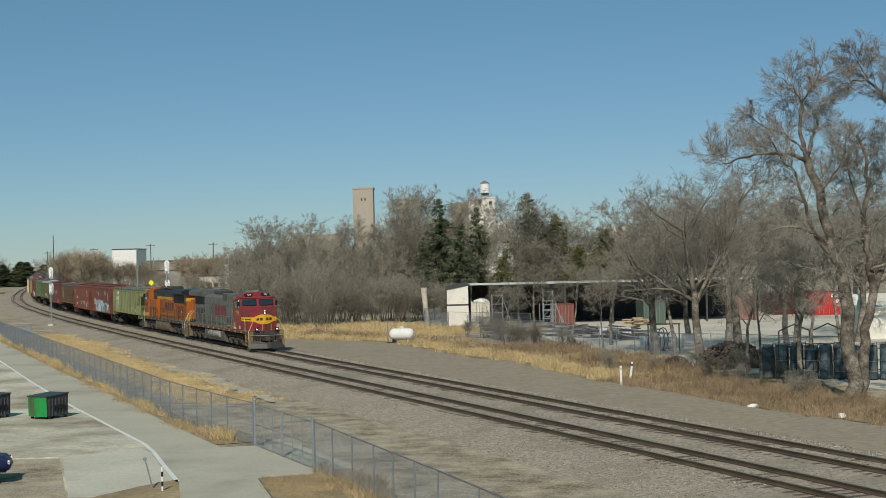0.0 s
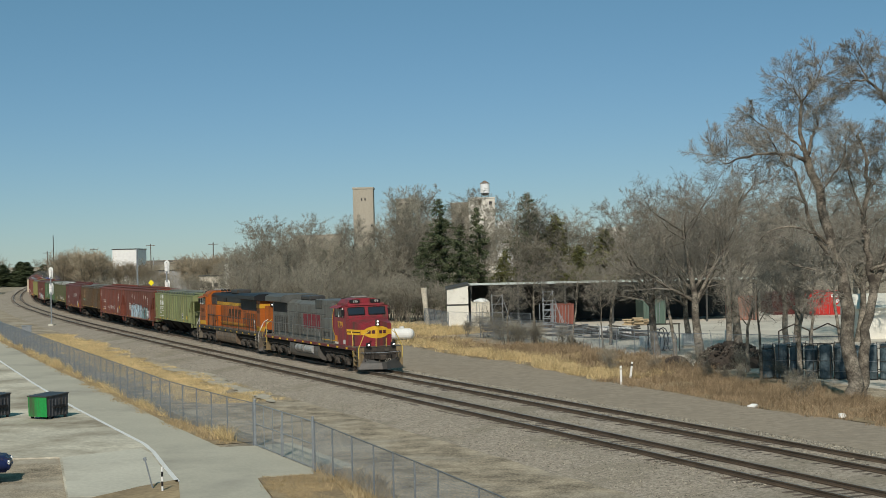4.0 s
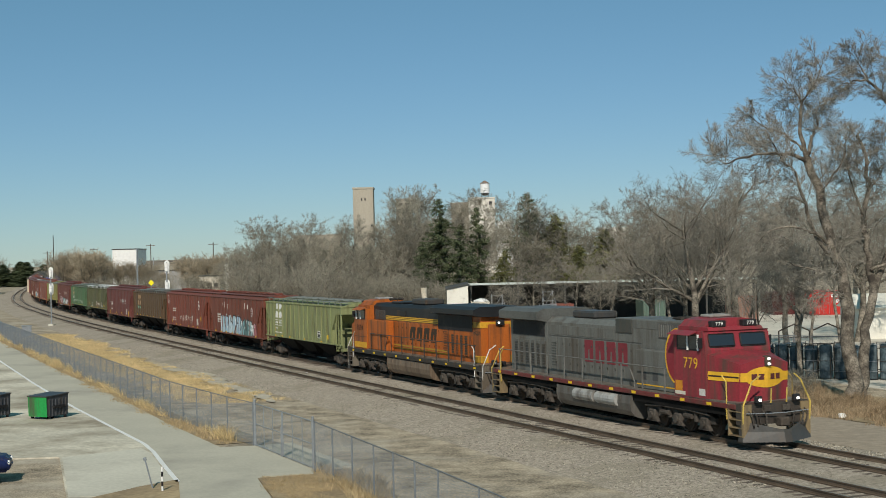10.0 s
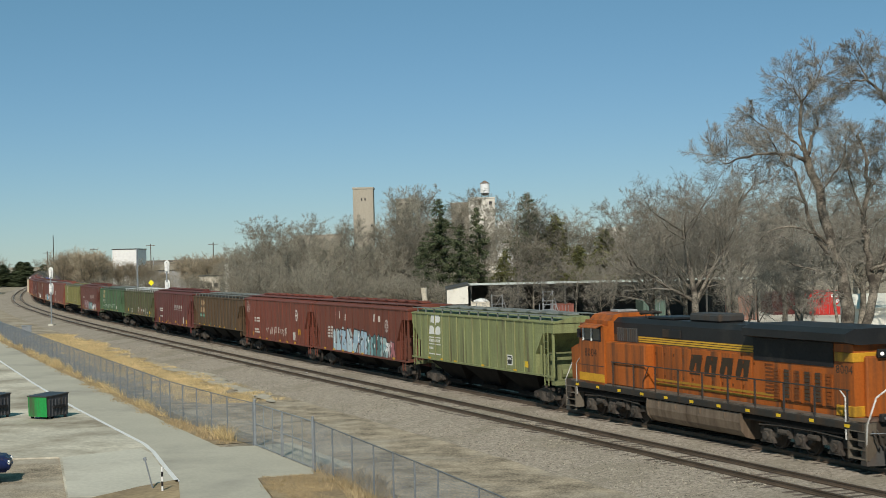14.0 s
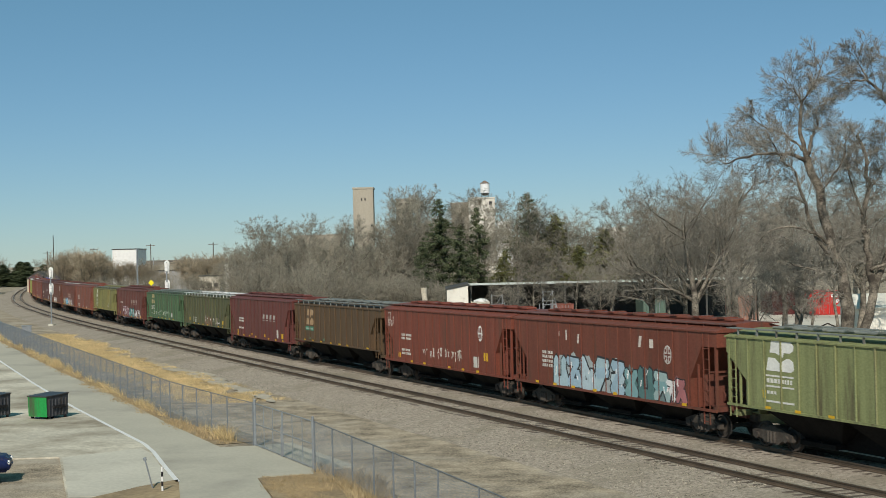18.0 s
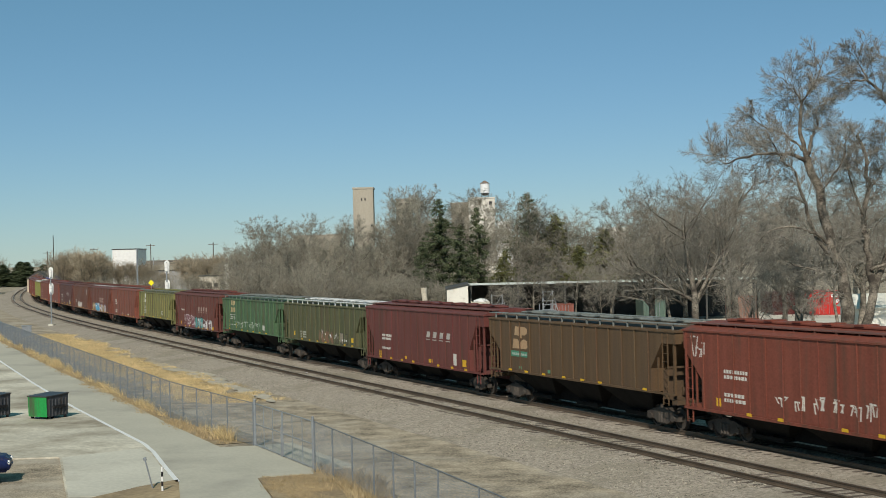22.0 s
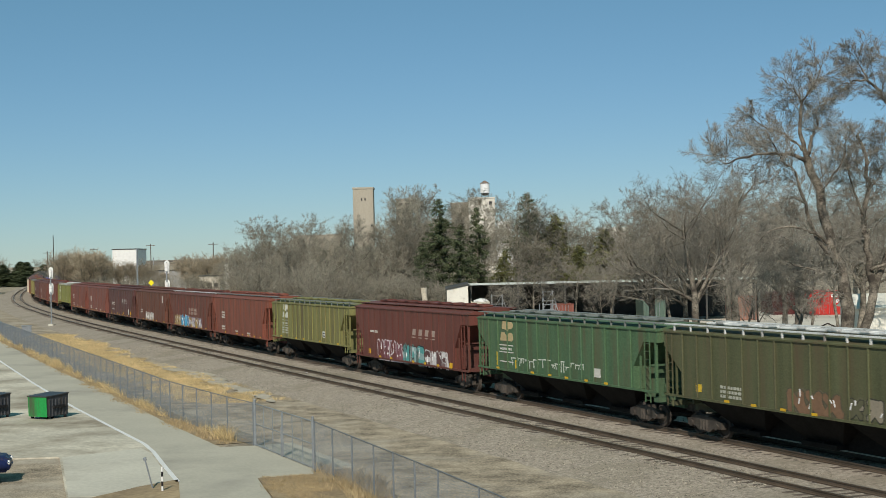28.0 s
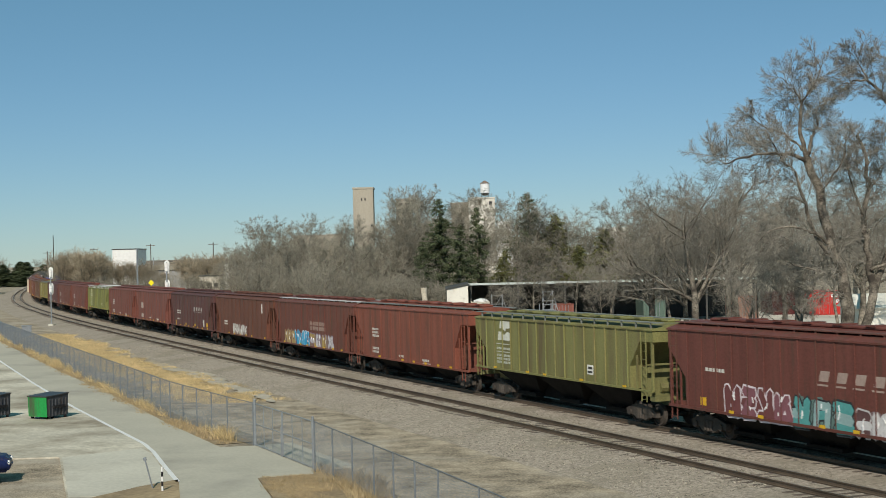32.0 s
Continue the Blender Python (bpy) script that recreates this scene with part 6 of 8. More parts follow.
for x, y, k, s, a in ((17.9, 101.2, 0, 1.22, 40), (20.2, 83.0, 2, 0.9, 10), (18.8, 86.4, 1, 0.95, 90), (16.6, 104.5, 1, 1.4, 30), (20.6, 106.0, 2, 1.4, 260), (24.2, 101.0, 0, 1.1, 310),
                      (7.7, 122.5, 2, 0.78, 120), (10.4, 119.3, 1, 0.95, 200), (12.5, 115.0, 1, 0.75, 300), (5.6, 128.0, 2, 0.62, 75), (13.8, 121.0, 2, 0.8, 15), (19.8, 116.0, 0, 0.95, 95), (15.8, 108.0, 0, 1.12, 150), (22.5, 111.0, 0, 1.3, 20), (26.6, 112.5, 2, 1.3, 170), (33.6, 118.0, 0, 1.2, 230), (27.2, 99.5, 1, 1.3, 320), (35.6, 125.0, 2, 1.4, 55), (24.0, 95.5, 1, 1.1, 130), (19.2, 92.0, 2, 0.75, 45)):
    plant("scrub_tree", MID[k], "leafless spreading tree along the yard fence", "tree", x, y, GROUND_Z, a, s, "trees along the yard fence")

# far trees: left of the line, by the crossing, and along the skyline
wood_row(8, -90, -77, 342, 328, 0.78, 0.95, [WILLOW], "willow", "pale brown leafless willow clump", "tree", "willows by the line", 1.4)
wood_row(6, -62, -51, 345, 335, 0.6, 0.75, [WILLOW], "willow", "pale brown leafless willow clump", "tree", "willows by the line", 1.4)
wood_row(13, -85, -44, 330, 285, 0.8, 1.05, SCRUB, "bush", "tangled leafless brown bush", "bush", "bushes by the line", 1.5)
wood_row(5, -43, -36, 300, 262, 0.5, 0.72, WOODS)
wood_row(24, -280, 40, 560, 560, 0.6, 0.9, FAR)
wood_row(28, -330, 300, 760, 760, 0.75, 1.1, FAR)
wood_row(14, -36, 60, 420, 400, 0.8, 1.1, FAR)
for x, y, s in ((-158, 520, 0.72), (-153, 524, 0.8), (-149, 518, 0.78), (-145, 526, 0.7), (-163, 530, 0.75)):
    plant("conifer", FAR_SPRUCE, "dark distant evergreen by the crossing", "conifer", x, y, GROUND_Z, x * 7, s * 0.8, "evergreens by the crossing", 2.7)
wood_row(6, -131, -124, 410, 395, 0.7, 0.9, SCRUB + [WOODS[1]], "bush", "reddish leafless bush by the crossing", "bush", "bushes by the crossing")

for x, s in ((-80.0, 0.68), (-77.0, 0.62), (-74.0, 0.66), (-71.0, 0.6), (-67.5, 0.45)):
    plant("willow", WILLOW, "pale brown leafless willow clump", "tree", x, 346, GROUND_Z, x * 11, s, "willows by the line", 1.3)

# low bushes among the weeds
for i in range(15):
    u = rnd.random()
    x, y = 9.5 + 11.5 * u + rnd.uniform(0.5, 4.5), 92.0 - 27.0 * u + rnd.uniform(0, 9.0)
    plant("bush", rnd.choice(SCRUB), "small twiggy brown bush in the weeds", "bush", x, y, GROUND_Z, rnd.uniform(0, 360), rnd.uniform(0.18, 0.36), "small bushes in the weeds", 1.3)
for i in range(14):
    u = rnd.random()
    plant("bush", rnd.choice(SCRUB), "small twiggy brown bush by the fence", "bush", 1.0 + 9.0 * u + rnd.uniform(0, 3), 136.0 - 28.0 * u + rnd.uniform(-2, 5), GROUND_Z, rnd.uniform(0, 360), rnd.uniform(0.25, 0.5), "small bushes in the weeds", 1.3)


# ---- chain-link fences, gate ----
M["fence_tube"] = material("weathered_tube", (0.21, 0.23, 0.25), 0.55, 0.4, 0.2, 2.0, 0.0, 20)
M["wire"] = material("fence_wire", (0.185, 0.215, 0.245), 0.6, 0.2, 0.1, 1.0, 0.0, 20)
FENCE_H = 1.83


def wire_panel(length, height, pitch=0.075, w=0.0022):
    """Diamond mesh of crossing wires; x along the panel."""
    v, f = [], []
    for sg in (1, -1):
        u = -height
        while u < length:
            x0, x1 = max(u, 0.0), min(u + height, length)
            if x1 > x0:
                z0, z1 = x0 - u, x1 - u
                if sg < 0:
                    z0, z1 = height - z0, height - z1
                b = len(v)
                v += [(x0, -w, z0 - w), (x0, w, z0 + w), (x1, w, z1 + w), (x1, -w, z1 - w)]
                f.append((b, b + 1, b + 2, b + 3))
            u += pitch
    return v, f


def fence_run(label, points, spacing, base, height, group, lean_top=False, wire="wire", pitch=0.085, w=0.0026):
    fence = thing("chain_link_fence", label, "fence", group=group)
    post_bm = bmesh.new()
    rod(post_bm, (0, 0, -0.1), (0, 0, height), 0.03, 7)
    post_me = mesh_of(post_bm, M["fence_tube"])
    for (x0, y0), (x1, y1) in zip(points, points[1:]):
        L = math.hypot(x1 - x0, y1 - y0)
        n = max(1, round(L / spacing))
        ang = math.degrees(math.atan2(y1 - y0, x1 - x0))
        step = L / n
        wv, wf = wire_panel(step, height - 0.06, pitch, w)
        wire_me = fast_mesh("wires", wv, wf, M[wire])
        rb = bmesh.new()
        rod(rb, (0, 0, 0), (step, 0, 0), 0.021, 6)
        rail_me = mesh_of(rb, M["fence_tube"])
        for i in range(n):
            m = pose(x0 + (x1 - x0) * i / n, y0 + (y1 - y0) * i / n, base, 0, 0, ang)
            part("fence_post", post_me, None, fence, m=m)
            part("mesh_panel", wire_me, None, fence, m=m @ Matrix.Translation((0, 0, 0.04)))
            part("top_rail", rail_me, None, fence, m=m @ Matrix.Translation((0, 0, height - 0.01)))
            if lean_top:
                bm = bmesh.new()
                rod(bm, (0, 0, 0), (0, -0.22, 0.28), 0.015, 4)
                part("barb_arm", bm, M["galv"], fence, m=m @ Matrix.Translation((0, 0, height)))
    x, y = points[-1]
    part("fence_post", post_me, None, fence, m=pose(x, y, base))
    return fence


FB = -0.5
fence_run("grey chain-link fence along the concrete trail", [(-60.5, 190.0), (-46.5, 152.5), (-36.05, 127.0), (-30.13, 112.34), (-20.27, 88.34), (-13.89, 72.78), (-9.68, 63.9), (-8.15, 60.95)], 2.45, FB, FENCE_H, "trail fences")
fence_run("grey chain-link fence beyond the gate", [(-4.9, 53.45), (-2.38, 46.4), (-0.29, 40.61), (0.78, 37.49), (3.2, 30.5), (6.5, 21.0)], 2.45, FB, FENCE_H, "trail fences")
fence_run("dark wire fence with barbed top round the yard", [(2.2, 139.0), (9.0, 121.0), (14.0, 107.0), (16.1, 101.5), (20.5, 98.0), (25.5, 93.0)], 3.0, FB, 2.0, "yard fences", True)
fence_run("wire fence before the shed", [(-2.3, 164.0), (0.4, 151.5), (4.8, 147.0), (8.5, 143.0)], 3.0, FB, 1.9, "yard fences")

# double gate
gate_m = pose(-8.07, 60.89, FB, 0, 0, math.degrees(math.atan2(53.69 - 60.89, -4.98 + 8.07)))
gate = thing("double_gate", "closed galvanised chain-link double gate", "gate", gate_m)
GL = math.hypot(7.2, 3.09)
for x, h in ((0, 1.95), (GL, 1.95)):
    bm = bmesh.new()
    rod(bm, (x, 0, -0.1), (x, 0, h), 0.05, 10)
    rod(bm, (x, 0, h), (x, 0, h + 0.05), 0.055, 10, 0.02)
    part("gate_post", bm, M["galv"], gate)
for k in range(2):
    x0, x1 = 0.08 + k * GL / 2, (k + 1) * GL / 2 - 0.05
    bm = bmesh.new()
    bar_path(bm, [(x0, 0, 0.08), (x1, 0, 0.08), (x1, 0, 1.8), (x0, 0, 1.8), (x0, 0, 0.08)], 0.026, 6)
    bar_path(bm, [(x0, 0, 0.95), (x1, 0, 0.95)], 0.022, 6)
    leaf = part("gate_leaf", bm, M["galv"], gate)
    for q in (1, 2):
        bm = bmesh.new()
        x = x0 + (x1 - x0) * q / 3
        rod(bm, (x, 0, 0.08), (x, 0, 1.8), 0.018, 5)
        part("upright", bm, M["galv"], leaf)
    wv, wf = wire_panel(x1 - x0, 1.7, 0.085, 0.0019)
    part("mesh_panel", fast_mesh("wires", wv, wf, M["wire"]), None, leaf, m=Matrix.Translation((x0, 0.01, 0.09)))
    bm = bmesh.new()
    rod(bm, (x1 if k == 0 else x0, -0.04, -0.02), (x1 if k == 0 else x0, -0.04, 1.2), 0.02, 6)
    part("drop_rod", bm, M["galv"], leaf)

# ---- dry grass ----
M["straw"] = material("dry_grass", (0.58, 0.455, 0.25), 0.95, 0, 0.3, 0.6, 0.0, 4.0, random=0.35, island=True, spec=0.05)
M["weed"] = material("brown_weeds", (0.30, 0.226, 0.145), 0.95, 0, 0.35, 0.4, 0.0, 4.0, random=0.35, island=True, spec=0.05)
M["faded"] = material("faded_grass", (0.42, 0.325, 0.19), 0.95, 0, 0.2, 0.4, 0.0, 4.0, random=0.35, island=True, spec=0.05)


def grass(name, label, line, left, right, count, h0, h1, mat_, seed, width=0.018, clump=1.0, base=GROUND_Z):
    """Blades scattered beside a line of points, from left to right metres off it, in uneven clumps."""
    r = random.Random(seed)
    segs = [(Vector(a), Vector(b), (Vector(b) - Vector(a)).length) for a, b in zip(line, line[1:])]
    tot = sum(s[2] for s in segs)
    v, f = [], []
    made = 0
    while made < count:
        u = r.uniform(0, tot)
        for a, b, L in segs:
            if u <= L:
                break
            u -= L
        d = (b - a).normalized()
        off = r.uniform(left, right)
        p = a + d * min(u, L) + Vector((-d.y, d.x)) * off
        g = noise.noise((p.x * 0.35, p.y * 0.35, seed)) + 0.5 * noise.noise((p.x * 1.1, p.y * 1.1, seed + 5))
        edge = min(off - left, right - off) / max(0.01, right - left) * 2
        if g + edge * 1.1 < 0.35 * clump + r.uniform(-0.3, 0.3):
            continue
        hh = max(0.15, r.uniform(h0, h1) * (0.75 + 0.6 * g))
        for q in range(r.randint(3, 5)):
            x, y = p.x + r.gauss(0, 0.07), p.y + r.gauss(0, 0.07)
            a2 = r.uniform(0, 6.283)
            wx, wy = math.cos(a2) * width, math.sin(a2) * width
            lx, ly = r.gauss(0, 0.55) * hh, r.gauss(0, 0.55) * hh
            h = hh * r.uniform(0.6, 1.1)
            k = len(v)
            v += [(x - wx, y - wy, base - 0.02), (x + wx, y + wy, base - 0.02), (x + lx * 0.4 + wx * 0.7, y + ly * 0.4 + wy * 0.7, base + h * 0.6), (x + lx * 0.4 - wx * 0.7, y + ly * 0.4 - wy * 0.7, base + h * 0.6), (x + lx, y + ly, base + h)]
            f += [(k, k + 1, k + 2, k + 3), (k + 3, k + 2, k + 4)]
            made += 1
    return tagged(new(name, fast_mesh("blades", v, f, mat_)), label, "grass", kind="stuff")


TRAIL_FENCE = [(-60.5, 190.0), (-46.5, 152.5), (-36.05, 127.0), (-30.13, 112.34), (-20.27, 88.34), (-13.89, 72.78), (-9.68, 63.9), (-8.9, 62.2)]
grass("dry_grass_strip", "tan dry grass between trail and fence", TRAIL_FENCE, -1.3, 0.3, 15000, 0.06, 0.28, M["faded"], 1, 0.009, 2.4)
grass("tufted_grass", "pale tufts of dry grass at the trail fence", TRAIL_FENCE, -0.8, 0.5, 7500, 0.35, 0.8, M["straw"], 21, 0.008, 3.4)
grass("golden_grass_bank", "golden dry grass beyond the trail fence", [(-47, 160), (-39, 140), (-30.13, 116), (-20.27, 93), (-15.4, 81.5), (-14.2, 78.6)], 0.3, 6.0, 80000, 0.07, 0.26, M["straw"], 2, 0.010, 1.3)
grass("weedy_strip", "faded dry grass under the fence", [(-4.6, 53.2), (-2.38, 46.4), (-0.29, 40.61), (0.78, 37.49), (3.2, 30.5)], -0.9, 0.9, 9000, 0.35, 0.8, M["faded"], 3, 0.012)
grass("dry_turf_patch", "short dry turf beside the trail", [(-4.6, 52.4), (-3.2, 45.0), (-1.0, 36.0)], -2.2, 0.2, 16000, 0.03, 0.11, M["faded"], 4, 0.007)
FAR_EDGE = [(-17.5, 147.0), (-14.5, 140.5), (-5.05, 132.6), (1.37, 111.5), (4.57, 105.8), (9.24, 88.0)]
grass("golden_grass_bank", "bright golden tall dry grass along the dirt track", FAR_EDGE, -0.3, 5.2, 56000, 0.22, 0.7, M["straw"], 5, 0.013, 1.4)
grass("brown_weeds", "rank brown weeds among the golden grass", FAR_EDGE, 1.5, 6.5, 9000, 0.4, 0.95, M["weed"], 25, 0.02, 1.6)
grass("golden_grass_bank", "golden dry grass at the wood's edge", [(-30, 178), (-22, 160), (-15, 146)], -0.5, 5.0, 22000, 0.3, 0.7, M["straw"], 6, 0.018)
grass("golden_grass_bank", "golden dry grass before the thicket", [(-23, 160), (-13, 146), (-4, 137)], 0.5, 17.0, 40000, 0.3, 0.8, M["straw"], 26, 0.017, 0.8)
grass("brown_weeds", "rank brown weeds under the trees", [(7.5, 101), (10.6, 88.5), (12.8, 80.0), (15.6, 70.6), (18.2, 65.3), (23.0, 55.0)], 0.0, 7.5, 40000, 0.2, 0.75, M["weed"], 7, 0.009, 1.6)
grass("brown_weeds", "rank brown weeds before the yard fence", [(2.5, 121), (6.5, 112), (9.5, 101), (11.0, 92)], 1.5, 6.0, 9000, 0.4, 0.9, M["weed"], 8, 0.02, 1.1)
grass("faded_weeds", "faded weeds at the dirt track's edge", [(9.24, 87.6), (12.41, 79.6), (15.31, 70.24), (17.94, 64.91), (22, 55)], -0.5, 3.2, 11000, 0.2, 0.5, M["weed"], 9, 0.011, 1.2)
# turf under the grass, flat patches with ragged edges


def turf(name, label, line, left, right, mat_, seed, top, rag=0.3, taper=False):
    a, b = [], []
    pts = [Vector(p) for p in line]
    dense = []
    for p, q in zip(pts, pts[1:]):
        k = max(2, int((q - p).length / 0.25))
        dense += [p.lerp(q, i / k) for i in range(k)]
    dense.append(pts[-1])
    m = len(dense) - 1
    mid = (left + right) / 2
    for i, p in enumerate(dense):
        d = (dense[min(i + 3, m)] - dense[max(i - 3, 0)]).normalized()
        nrm = Vector((-d.y, d.x))
        w = min(1.0, 4.5 * min(i, m - i) / m) ** 0.6 if taper else 1.0
        wob = [noise.noise((i * 0.09, seed * 3.7, k)) * rag * 1.6 + noise.noise((i * 0.45, seed * 1.3, k)) * rag * 0.8 for k in (0, 9)]
        a.append(p + nrm * (mid + (left - mid) * w + wob[0] * w))
        b.append(p + nrm * (mid + (right - mid) * w + wob[1] * w))
    v = [(p.x, p.y, top) for p in a] + [(p.x, p.y, top) for p in b]
    n = len(a)
    tagged(new(name, fast_mesh("turf", v, [(i, i + 1, n + i + 1, n + i) for i in range(n - 1)], mat_)), label, "ground cover", kind="structure")


turf("turf_trail", "matted dry turf along the trail", TRAIL_FENCE, -1.7, 0.6, M["litter"], 1, -0.503, 0.06)
turf("turf_bank", "matted dry turf on the bank", [(-39, 140), (-30.13, 116), (-20.27, 93), (-15.2, 81.0)], 0.6, 4.4, M["straw_mat"], 2, -0.512, 0.9, True)
slab("gate_apron", [(-8.0, 60.95), (-4.92, 53.75), (-3.5, 54.4), (-6.6, 61.6)], M["path"], -0.474, 0.1, "grey concrete apron behind the gate")
slab("turf_gate", [(-6.78, 51.75), (-5.78, 47.57), (-3.45, 36.0), (-1.0, 28.0), (3.0, 28.0), (0.9, 37.6), (-0.2, 40.8), (-2.3, 46.6), (-4.7, 53.4), (-4.9, 52.3)], M["litter"], -0.455, 0.05, "dry turf beside the gate", "ground cover")
slab("turf_corner", [(-11.75, 48.6), (-10.68, 50.5), (-9.66, 51.85), (-8.6, 46.5), (-7.6, 41.0), (-11.0, 42.0), (-12.6, 46.4)], M["litter"], -0.455, 0.05, "dry turf at the car park's corner", "ground cover")
turf("pale_ground", "pale sandy strip beside the ballast", [(-21.0, 111.0), (-18.6, 106.0), (-15.4, 99.0), (-12.2, 90.5), (-9.6, 83.6), (-8.2, 79.5)], -2.0, -0.5, M["pale_gravel"], 31, -0.472, 0.45, True)
turf("turf_far", "matted dry turf beside the dirt track", FAR_EDGE, 0.0, 6.0, M["litter"], 5, -0.506, 0.7)
turf("turf_trees", "matted brown weeds under the trees", [(9.24, 88.0), (12.6, 79.8), (15.5, 70.4), (18.1, 65.1), (23.0, 54.0)], 0.0, 8.0, M["litter"], 7, -0.503, 0.7)


# ---- the storage yard ----
GY = -0.49
M["sheet"] = material("white_sheeting", (0.78, 0.76, 0.68), 0.6, 0, 0.08, 0.6, 0.0, 10, (0.45, 0.42, 0.35), 0.15, 0.8)
# dark tone puts the shed interior's shade into the colour; dark roofs share it
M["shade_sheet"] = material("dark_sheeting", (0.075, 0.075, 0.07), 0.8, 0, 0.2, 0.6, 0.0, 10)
M["fascia"] = material("green_white_fascia", (0.52, 0.58, 0.55), 0.5, 0, 0.1, 0.6, 0.0, 10)
M["wood_pale"] = material("weathered_board", (0.55, 0.50, 0.41), 0.9, 0, 0.25, 2.0, 0.2, 12)
M["wood_grey"] = material("grey_board", (0.34, 0.325, 0.29), 0.9, 0, 0.3, 2.0, 0.2, 12)
M["wood_orange"] = material("raw_pallet_wood", (0.46, 0.36, 0.23), 0.9, 0, 0.25, 2.0, 0.2, 12)
M["rubble"] = material("dark_rubble", (0.085, 0.07, 0.058), 0.95, 0, 0.4, 1.2, 0.8, 6.0, random=0.5, island=True)
# the paler blotches are highlights painted into the plastic's colour
M["poly"] = material("teal_plastic", (0.07, 0.10, 0.115), 0.5, 0, 0.35, 1.0, 0.0, 8, (0.20, 0.24, 0.26), 0.42, 1.2, random=0.4)

shed = thing("open_shed", "long open-fronted pole shed with pale fascia", "shed")
bm = bmesh.new()
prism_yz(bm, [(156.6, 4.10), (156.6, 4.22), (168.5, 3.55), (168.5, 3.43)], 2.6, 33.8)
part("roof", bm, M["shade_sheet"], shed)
for k in range(4):
    bm = bmesh.new()
    x = 2.6 + k * 7.8
    bevel_box(bm, x, x + 7.78, 156.5, 156.6, 3.98, 4.22, 0.01)
    part("fascia_board", bm, M["fascia"], shed, "pale green-white fascia")
for i in range(7):
    bm = bmesh.new()
    x = 2.9 + i * 5.1
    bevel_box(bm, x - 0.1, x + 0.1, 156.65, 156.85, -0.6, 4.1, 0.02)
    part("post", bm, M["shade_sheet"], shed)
# back wall coloured dark for the shade under the roof
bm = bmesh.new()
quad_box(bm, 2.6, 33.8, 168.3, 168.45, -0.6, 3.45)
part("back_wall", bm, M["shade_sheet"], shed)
bm = bmesh.new()
prism_xz(bm, [(0.3, -0.6), (2.58, -0.6), (2.58, 4.02), (0.3, 3.6)], 154.9, 155.1)
w = part("end_wall", bm, M["sheet"], shed, "cream sheet-metal end wall")
bm = bmesh.new()
quad_box(bm, 0.3, 2.58, 154.86, 154.9, 1.9, 2.05)
part("wall_band", bm, M["shade_sheet"], w)
bm = bmesh.new()
prism_xz(bm, [(0.15, 3.58), (2.75, 4.08), (2.75, 4.2), (0.15, 3.7)], 154.8, 168.4)
part("lean_roof", bm, M["shade_sheet"], shed)
bm = bmesh.new()
quad_box(bm, 0.3, 0.45, 155.1, 168.3, -0.6, 3.5)
part("side_wall", bm, M["sheet"], shed)


def ribbed_box(name, label, category, x, y, w, d, h, colour, turn=0.0, door=True, group="containers in the yard"):
    """A shipping container: corrugated sides, corner posts, door bars."""
    c = thing(name, label, category, pose(x, y, GY, 0, 0, turn), group)
    bm = bmesh.new()
    n = max(4, int(w / 0.28))
    poly = []
    for i in range(n):
        a = -w / 2 + 0.08 + (w - 0.16) * i / n
        q = (w - 0.16) / n
        poly += [(a, -d / 2), (a + q * 0.35, -d / 2), (a + q * 0.5, -d / 2 + 0.035), (a + q * 0.85, -d / 2 + 0.035)]
    poly += [(w / 2 - 0.08, -d / 2), (w / 2 - 0.02, d / 2), (-w / 2 + 0.02, d / 2)]
    prism_xy(bm, poly, 0.12, h - 0.06)
    bmesh.ops.triangulate(bm, faces=[f for f in bm.faces if len(f.verts) > 4])
    body = part("body", bm, M["paint"], c, colour=colour)
    for sx in (-1, 1):
        for sy in (-1, 1):
            bm = bmesh.new()
            quad_box(bm, *sorted((sx * (w / 2 - 0.1), sx * w / 2)), *sorted((sy * (d / 2 - 0.08), sy * (d / 2 + 0.02))), 0, h)
            part("corner_post", bm, M["paint"], c, colour=tuple(q * 0.85 for q in colour))
    for z in (0.0, h - 0.14):
        bm = bmesh.new()
        quad_box(bm, -w / 2 + 0.1, w / 2 - 0.1, -d / 2 - 0.02, -d / 2 + 0.06, z, z + 0.14)
        part("rail", bm, M["paint"], c, colour=tuple(q * 0.85 for q in colour))
    if door:
        for k in (-0.22, -0.08, 0.08, 0.22):
            bm = bmesh.new()
            rod(bm, (k * w, -d / 2 - 0.03, 0.15), (k * w, -d / 2 - 0.03, h - 0.15), 0.02, 5)
            part("lock_bar", bm, M["galv"], c)
    return c, body


ribbed_box("storage_container", "cream storage container beside the shed wall", "container", 3.8, 152.6, 1.95, 2.4, 2.85, (0.68, 0.64, 0.54))
ribbed_box("storage_container", "rust-red container under the shed", "container", 12.8, 157.9, 2.2, 5.0, 2.3, (0.235, 0.085, 0.065))
ribbed_box("storage_container", "faded green container under the shed", "container", 22.1, 155.4, 2.35, 6.0, 2.55, (0.105, 0.155, 0.125))
ribbed_box("storage_container", "faded salmon container in the yard", "container", 32.8, 160.0, 2.45, 6.0, 2.65, (0.36, 0.19, 0.14))
c, body = ribbed_box("storage_container", "bright red container with white patches", "container", 43.5, 168.0, 3.8, 6.0, 2.75, (0.50, 0.035, 0.03))
for x, z, w, h in ((0.55, 2.0, 0.8, 0.35), (0.95, 1.35, 0.35, 0.4), (1.3, 1.5, 0.3, 0.3)):
    bm = bmesh.new()
    quad_box(bm, x, x + w, -3.045, -3.035, z, z + h)
    part("white_patch", bm, M["white"], c)
